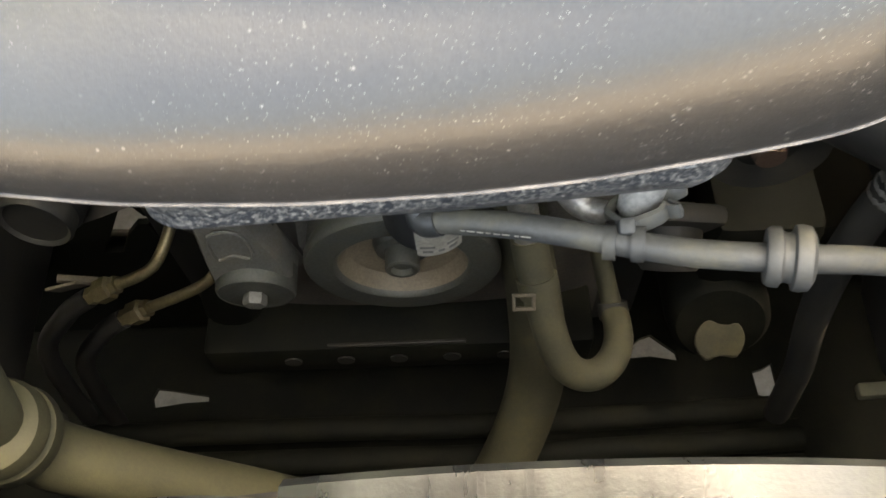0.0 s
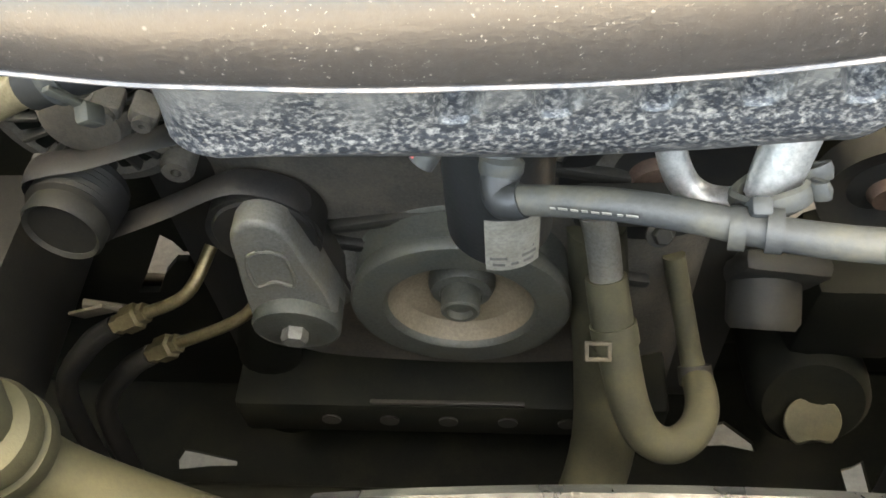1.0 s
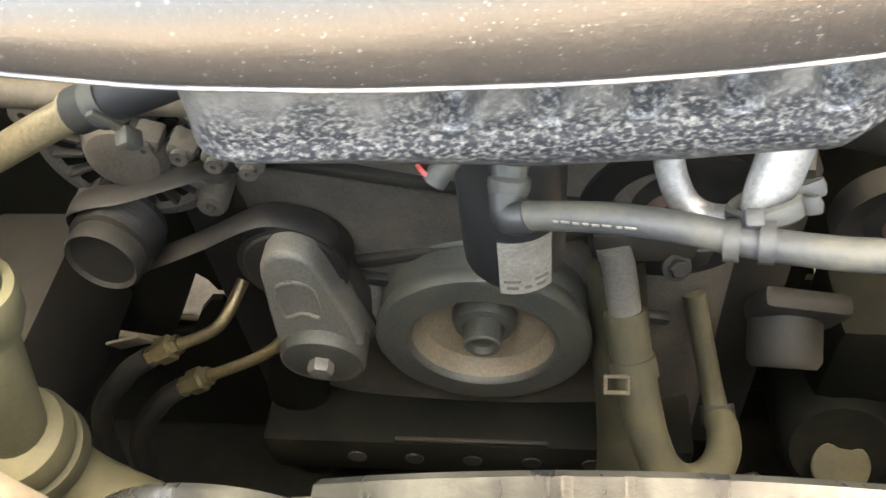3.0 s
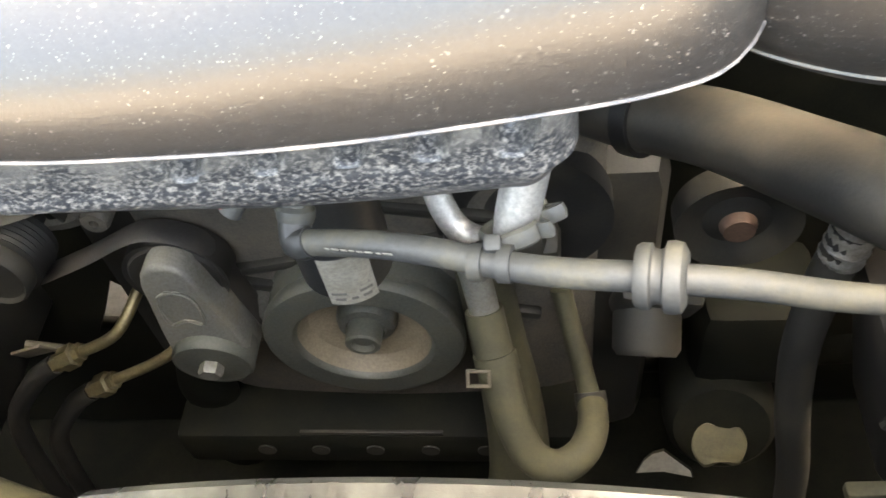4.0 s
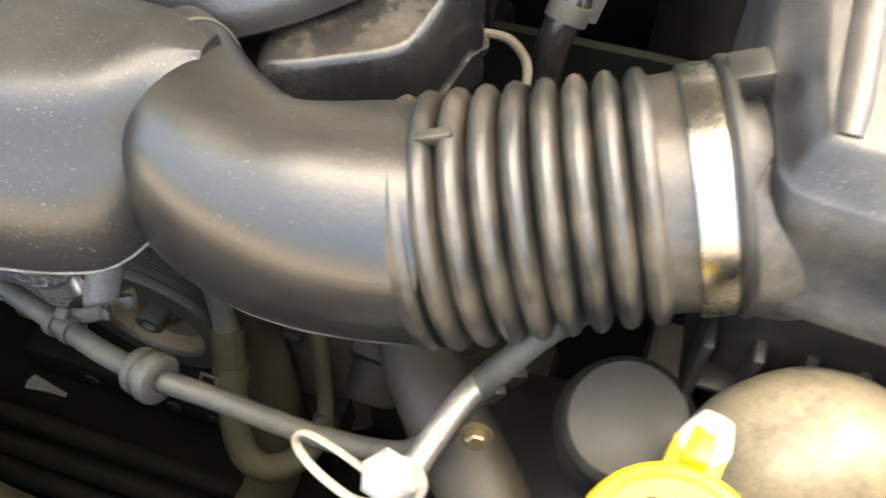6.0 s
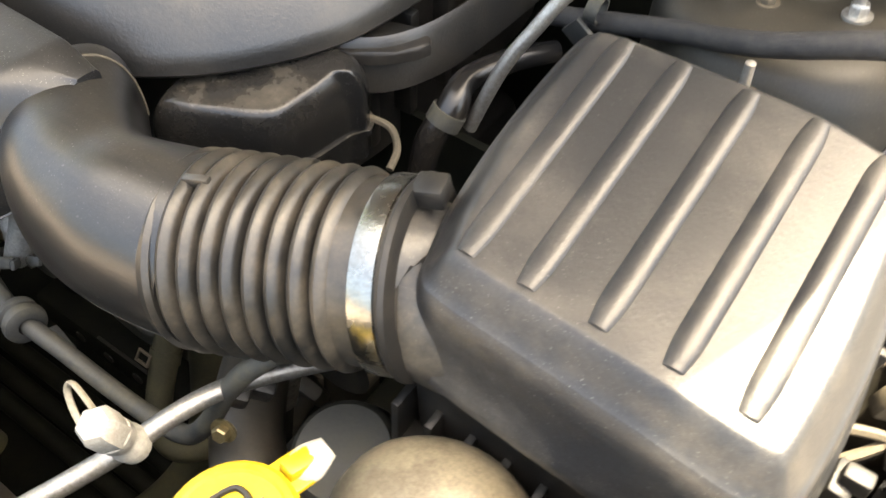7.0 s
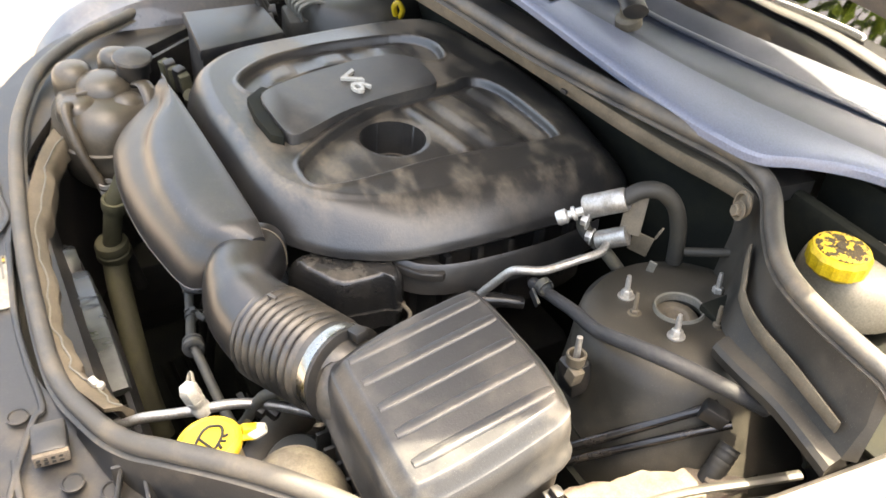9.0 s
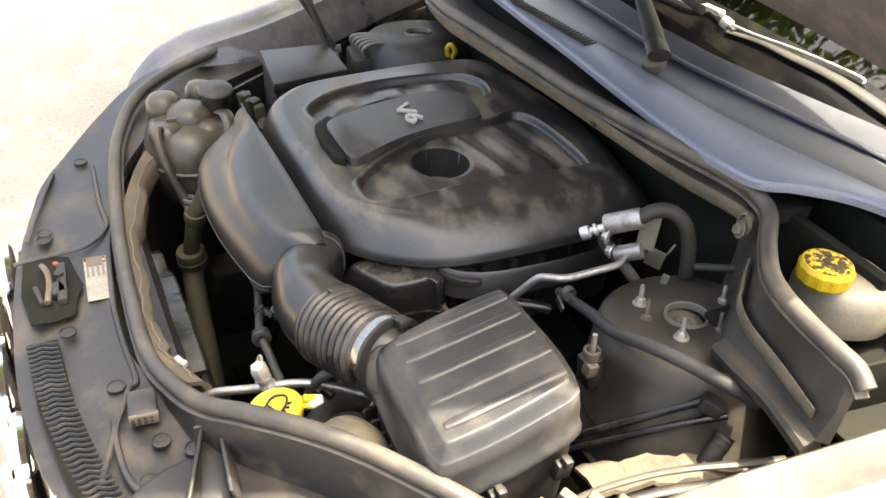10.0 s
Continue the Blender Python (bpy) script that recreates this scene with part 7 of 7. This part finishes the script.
for f, z in ((0.55, 0.872), (0.80, 0.880), (0.93, 0.900), (0.99, 0.930), (1.0, 0.953), (1.045, 0.955), (1.045, 0.959), (1.0, 0.961), (0.99, 0.978), (0.94, 1.000), (0.82, 1.016), (0.6, 1.024), (0.3, 1.027)):
    loops.append([(-0.342 + (p[0] + 0.342) * f, -0.153 + (p[1] + 0.153) * f, z) for p in body_line])
part("tank", loft(loops), M_COOL, cb)
for (px, py, r, h, sq) in ((-0.318, -0.200, 0.036, 0.020, 1.0), (-0.352, -0.150, 0.046, 0.036, 1.0), (-0.400, -0.190, 0.034, 0.042, 1.0), (-0.305, -0.125, 0.030, 0.018, 1.0), (-0.42, -0.115, 0.030, 0.048, 1.0)):
    part("lobe", lathe([(0, h), (r * 0.45, h - 0.001), (r * 0.75, h - 0.005), (r * 0.93, h - 0.014), (r, h - 0.028), (r, -0.03)], (px, py, 1.012), (0, 0, 1), 32), M_COOL, cb)
part("web", block((0.006, 0.09, 0.03), pose(-0.33, -0.155, 1.022, 0, 0, 8), 0.002), M_COOL, cb, "moulded web between the lobes")
part("cap", lathe([(0, 0.03), (0.022, 0.03), (0.027, 0.026), (0.028, 0.006), (0.024, 0), (0.024, -0.012), (0, -0.012)], (-0.352, -0.098, 1.040), (0.1, 0, 1), 24), M_BLACK, cb, "dusty black cap")
part("cap_top", lathe([(0, 0.006), (0.02, 0.004), (0.031, 0.001), (0.033, -0.003), (0.031, -0.007), (0, -0.007)], (-0.349, -0.098, 1.074), (0.1, 0, 1), 28), M_PANEL, cb, "flat dusty cap disc")
part("outlet_pipe", tube([(-0.300, -0.215, 1.028), (-0.288, -0.222, 1.032), (-0.268, -0.224, 1.010), (-0.248, -0.215, 0.965), (-0.236, -0.202, 0.930), (-0.228, -0.195, 0.905)], 0.0085, 14, 6), M_COOL, cb)
for z in (0.918, 0.906):
    part("clamp", lathe([(0.009, -0.004), (0.012, -0.004), (0.012, 0.003), (0.009, 0.003)], (-0.225, -0.19, z), (0, 0, 1), 20), M_ZINC, cb, "bright hose clamp")
part("hose", tube([(-0.225, -0.19, 0.91), (-0.225, -0.19, 0.86), (-0.235, -0.18, 0.78), (-0.24, -0.16, 0.68)], 0.011, 12, 6), M_RUBBER, cb)
part("strap", tube([(-0.33, -0.100, 1.035), (-0.305, -0.092, 1.040), (-0.272, -0.090, 1.018), (-0.245, -0.095, 0.97)], 0.013, 10, 6, (1, 0.4)), M_COOL, cb)
fb = thing("fuse_box", "black fuse box with a flat grey lid", "fuse box", (-0.48, 0.11, 0.9))
part("lid", slab([(-0.385, 0.025), (-0.412, 0.195), (-0.560, 0.20), (-0.565, 0.045)], 1.03, 1.05, 0.008), M_PANEL, fb)
part("base", slab([(-0.39, 0.03), (-0.416, 0.19), (-0.555, 0.195), (-0.56, 0.05)], 0.9, 1.03, 0.004), M_BLACK, fb)
for k in range(5):
    part("connector", block((0.022, 0.020, 0.05), pose(-0.385 - 0.016 * k, -0.005 - 0.004 * k, 0.985 + 0.006 * (k % 2), 10, 0, 20 * (k % 3)), 0.003), M_BLACK if k % 2 else M_OLIVE, fb)
part("loom", tube([(-0.34, -0.01, 0.99), (-0.36, 0.0, 0.95), (-0.36, 0.03, 0.88)], 0.012, 10, 6, ribs=0.002, pitch=0.006), M_OLIVE, fb)
ba_ = thing("brake_module", "dark valve module with metal lines", "valve module", (-0.52, 0.30, 0.95))
part("body", block((0.09, 0.11, 0.09), pose(-0.525, 0.295, 0.985, 0, 0, -10), 0.006), M_DARK, ba_)
part("cover", block((0.10, 0.075, 0.03), pose(-0.50, 0.375, 1.02, 0, 0, -10), 0.006), M_PANEL, ba_)
for k in range(5):
    part("line", tube([(-0.56 + 0.018 * k, 0.26, 1.03), (-0.555 + 0.018 * k, 0.255, 1.06), (-0.53 + 0.012 * k, 0.30, 1.065), (-0.50 + 0.01 * k, 0.33, 1.03)], 0.004, 8, 6), M_CAST, ba_)
sd = thing("dipstick", "yellow dipstick handle by the bulkhead", "dipstick", (-0.40, 0.42, 1.0))
part("handle", tube([(-0.400, 0.420, 1.055), (-0.396, 0.415, 1.075), (-0.388, 0.42, 1.085), (-0.385, 0.428, 1.07), (-0.395, 0.428, 1.052)], 0.0055, 10, 6), M_YELLOW, sd)
part("stem", tube([(-0.397, 0.424, 1.055), (-0.39, 0.43, 0.98), (-0.38, 0.44, 0.8)], 0.004, 8, 4), M_BLACK, sd)
for k, (a, b) in enumerate((((-0.575, 0.225, 1.02), (-0.70, 0.03, 1.36)), ((-0.535, 0.205, 1.02), (-0.66, 0.09, 1.36)))):
    hs = thing("bonnet_strut", "black bonnet strut on the far wing", "strut", a, "bonnet struts")
    part("rod", tube([a, tuple(Vector(a).lerp(Vector(b), 0.5)), b], 0.011, 12, 4, (1, 0.6)), M_BLACK, hs)
    part("end_joint", lathe([(0, -0.012), (0.014, -0.012), (0.014, 0.012), (0, 0.012)], a, (0.3, 1, 0.2), 16), M_BLACK, hs)

# ---- open bonnet above ----
bo = thing("bonnet", "open dark car bonnet propped above the bay", "bonnet", (0, 0.62, 1.40))
rows = []
for f in [-0.07, -0.035] + list(np.linspace(0, 1, 18)):
    y, z = 0.62 - 0.71 * f, 1.40 + 0.909 * f + 0.02 * math.sin(f * math.pi)
    if f < 0:
        y, z = 0.62 - 0.92 * f, 1.40 + 0.36 * f
    w = 0.726 - 0.015 * max(0, f) - 0.32 * max(0, f - 0.51)
    rows.append([(w * s, y, z + 0.02 * (1 - s * s)) for s in np.linspace(-1, 1, 17)] + [(w * s, y - 0.018, z - 0.016 + 0.02 * (1 - s * s)) for s in np.linspace(1, -1, 17)])
part("skin", loft(rows), M_PAINT, bo)
# Unseen liner, its grey raised to bounce more light into the bay.
part("liner", loft([[(p[0] * 0.85, p[1] - 0.010, p[2] - 0.026) for p in r[:17]] + [(p[0] * 0.85, p[1] - 0.016, p[2] - 0.036) for p in r[:17]][::-1] for r in rows[1:-1]]), M_FELT, bo)

# ---- trees round the yard ----


def add_tree(x, y, h, spread, seed, label):
    rnd = random.Random(seed)
    t = thing("tree", label, "tree", (x, y, 0), "trees")
    limbs = [tube([(x, y, -0.05), (x + 0.1, y, h * 0.2), (x, y + 0.1, h * 0.45), (x + 0.1, y, h * 0.7)], [0.16, 0.13, 0.10, 0.04], 10, 5)]
    ends = []
    for k in range(9):
        a = math.tau * k / 9 + rnd.uniform(-0.3, 0.3)
        z0 = h * rnd.uniform(0.3, 0.55)
        r = spread * rnd.uniform(0.55, 0.95)
        e = (x + r * math.cos(a), y + r * math.sin(a), z0 + h * rnd.uniform(0.12, 0.4))
        limbs.append(tube([(x, y, z0), (x + 0.4 * r * math.cos(a), y + 0.4 * r * math.sin(a), z0 + 0.4 * (e[2] - z0)), e], [0.06, 0.04, 0.015], 7, 4))
        ends.append(e)
    part("trunk", join(*limbs), M_BARK, t)
    V, F = [], []
    for k in range(9000):
        e = rnd.choice(ends)
        p = Vector((x, y, h * 0.55)).lerp(Vector(e), rnd.uniform(0.3, 1.1)) + Vector((rnd.gauss(0, 0.35), rnd.gauss(0, 0.35), rnd.gauss(0, 0.3)))
        R = Euler((rnd.uniform(0, 6), rnd.uniform(0, 6), rnd.uniform(0, 6))).to_matrix()
        s = rnd.uniform(0.05, 0.11)
        i = len(V)
        V += [p + R @ Vector(q) * s for q in ((-1, 0, 0), (0, -0.45, 0.1), (1, 0, 0), (0, 0.45, 0.1))]
        F.append((i, i + 1, i + 2, i + 3))
    me = bpy.data.meshes.new("crown")
    me.from_pydata([tuple(v) for v in V], [], F)
    me.materials.append(M_LEAF)
    c = new("crown", me)
    c.parent = t
    c.matrix_parent_inverse = t.matrix_basis.inverted()
    return t


add_tree(-2.4, 1.5, 6.4, 2.3, 1, "leafy green tree beyond the car")
add_tree(1.2, 7.0, 5.6, 2.4, 2, "leafy green tree behind the car")
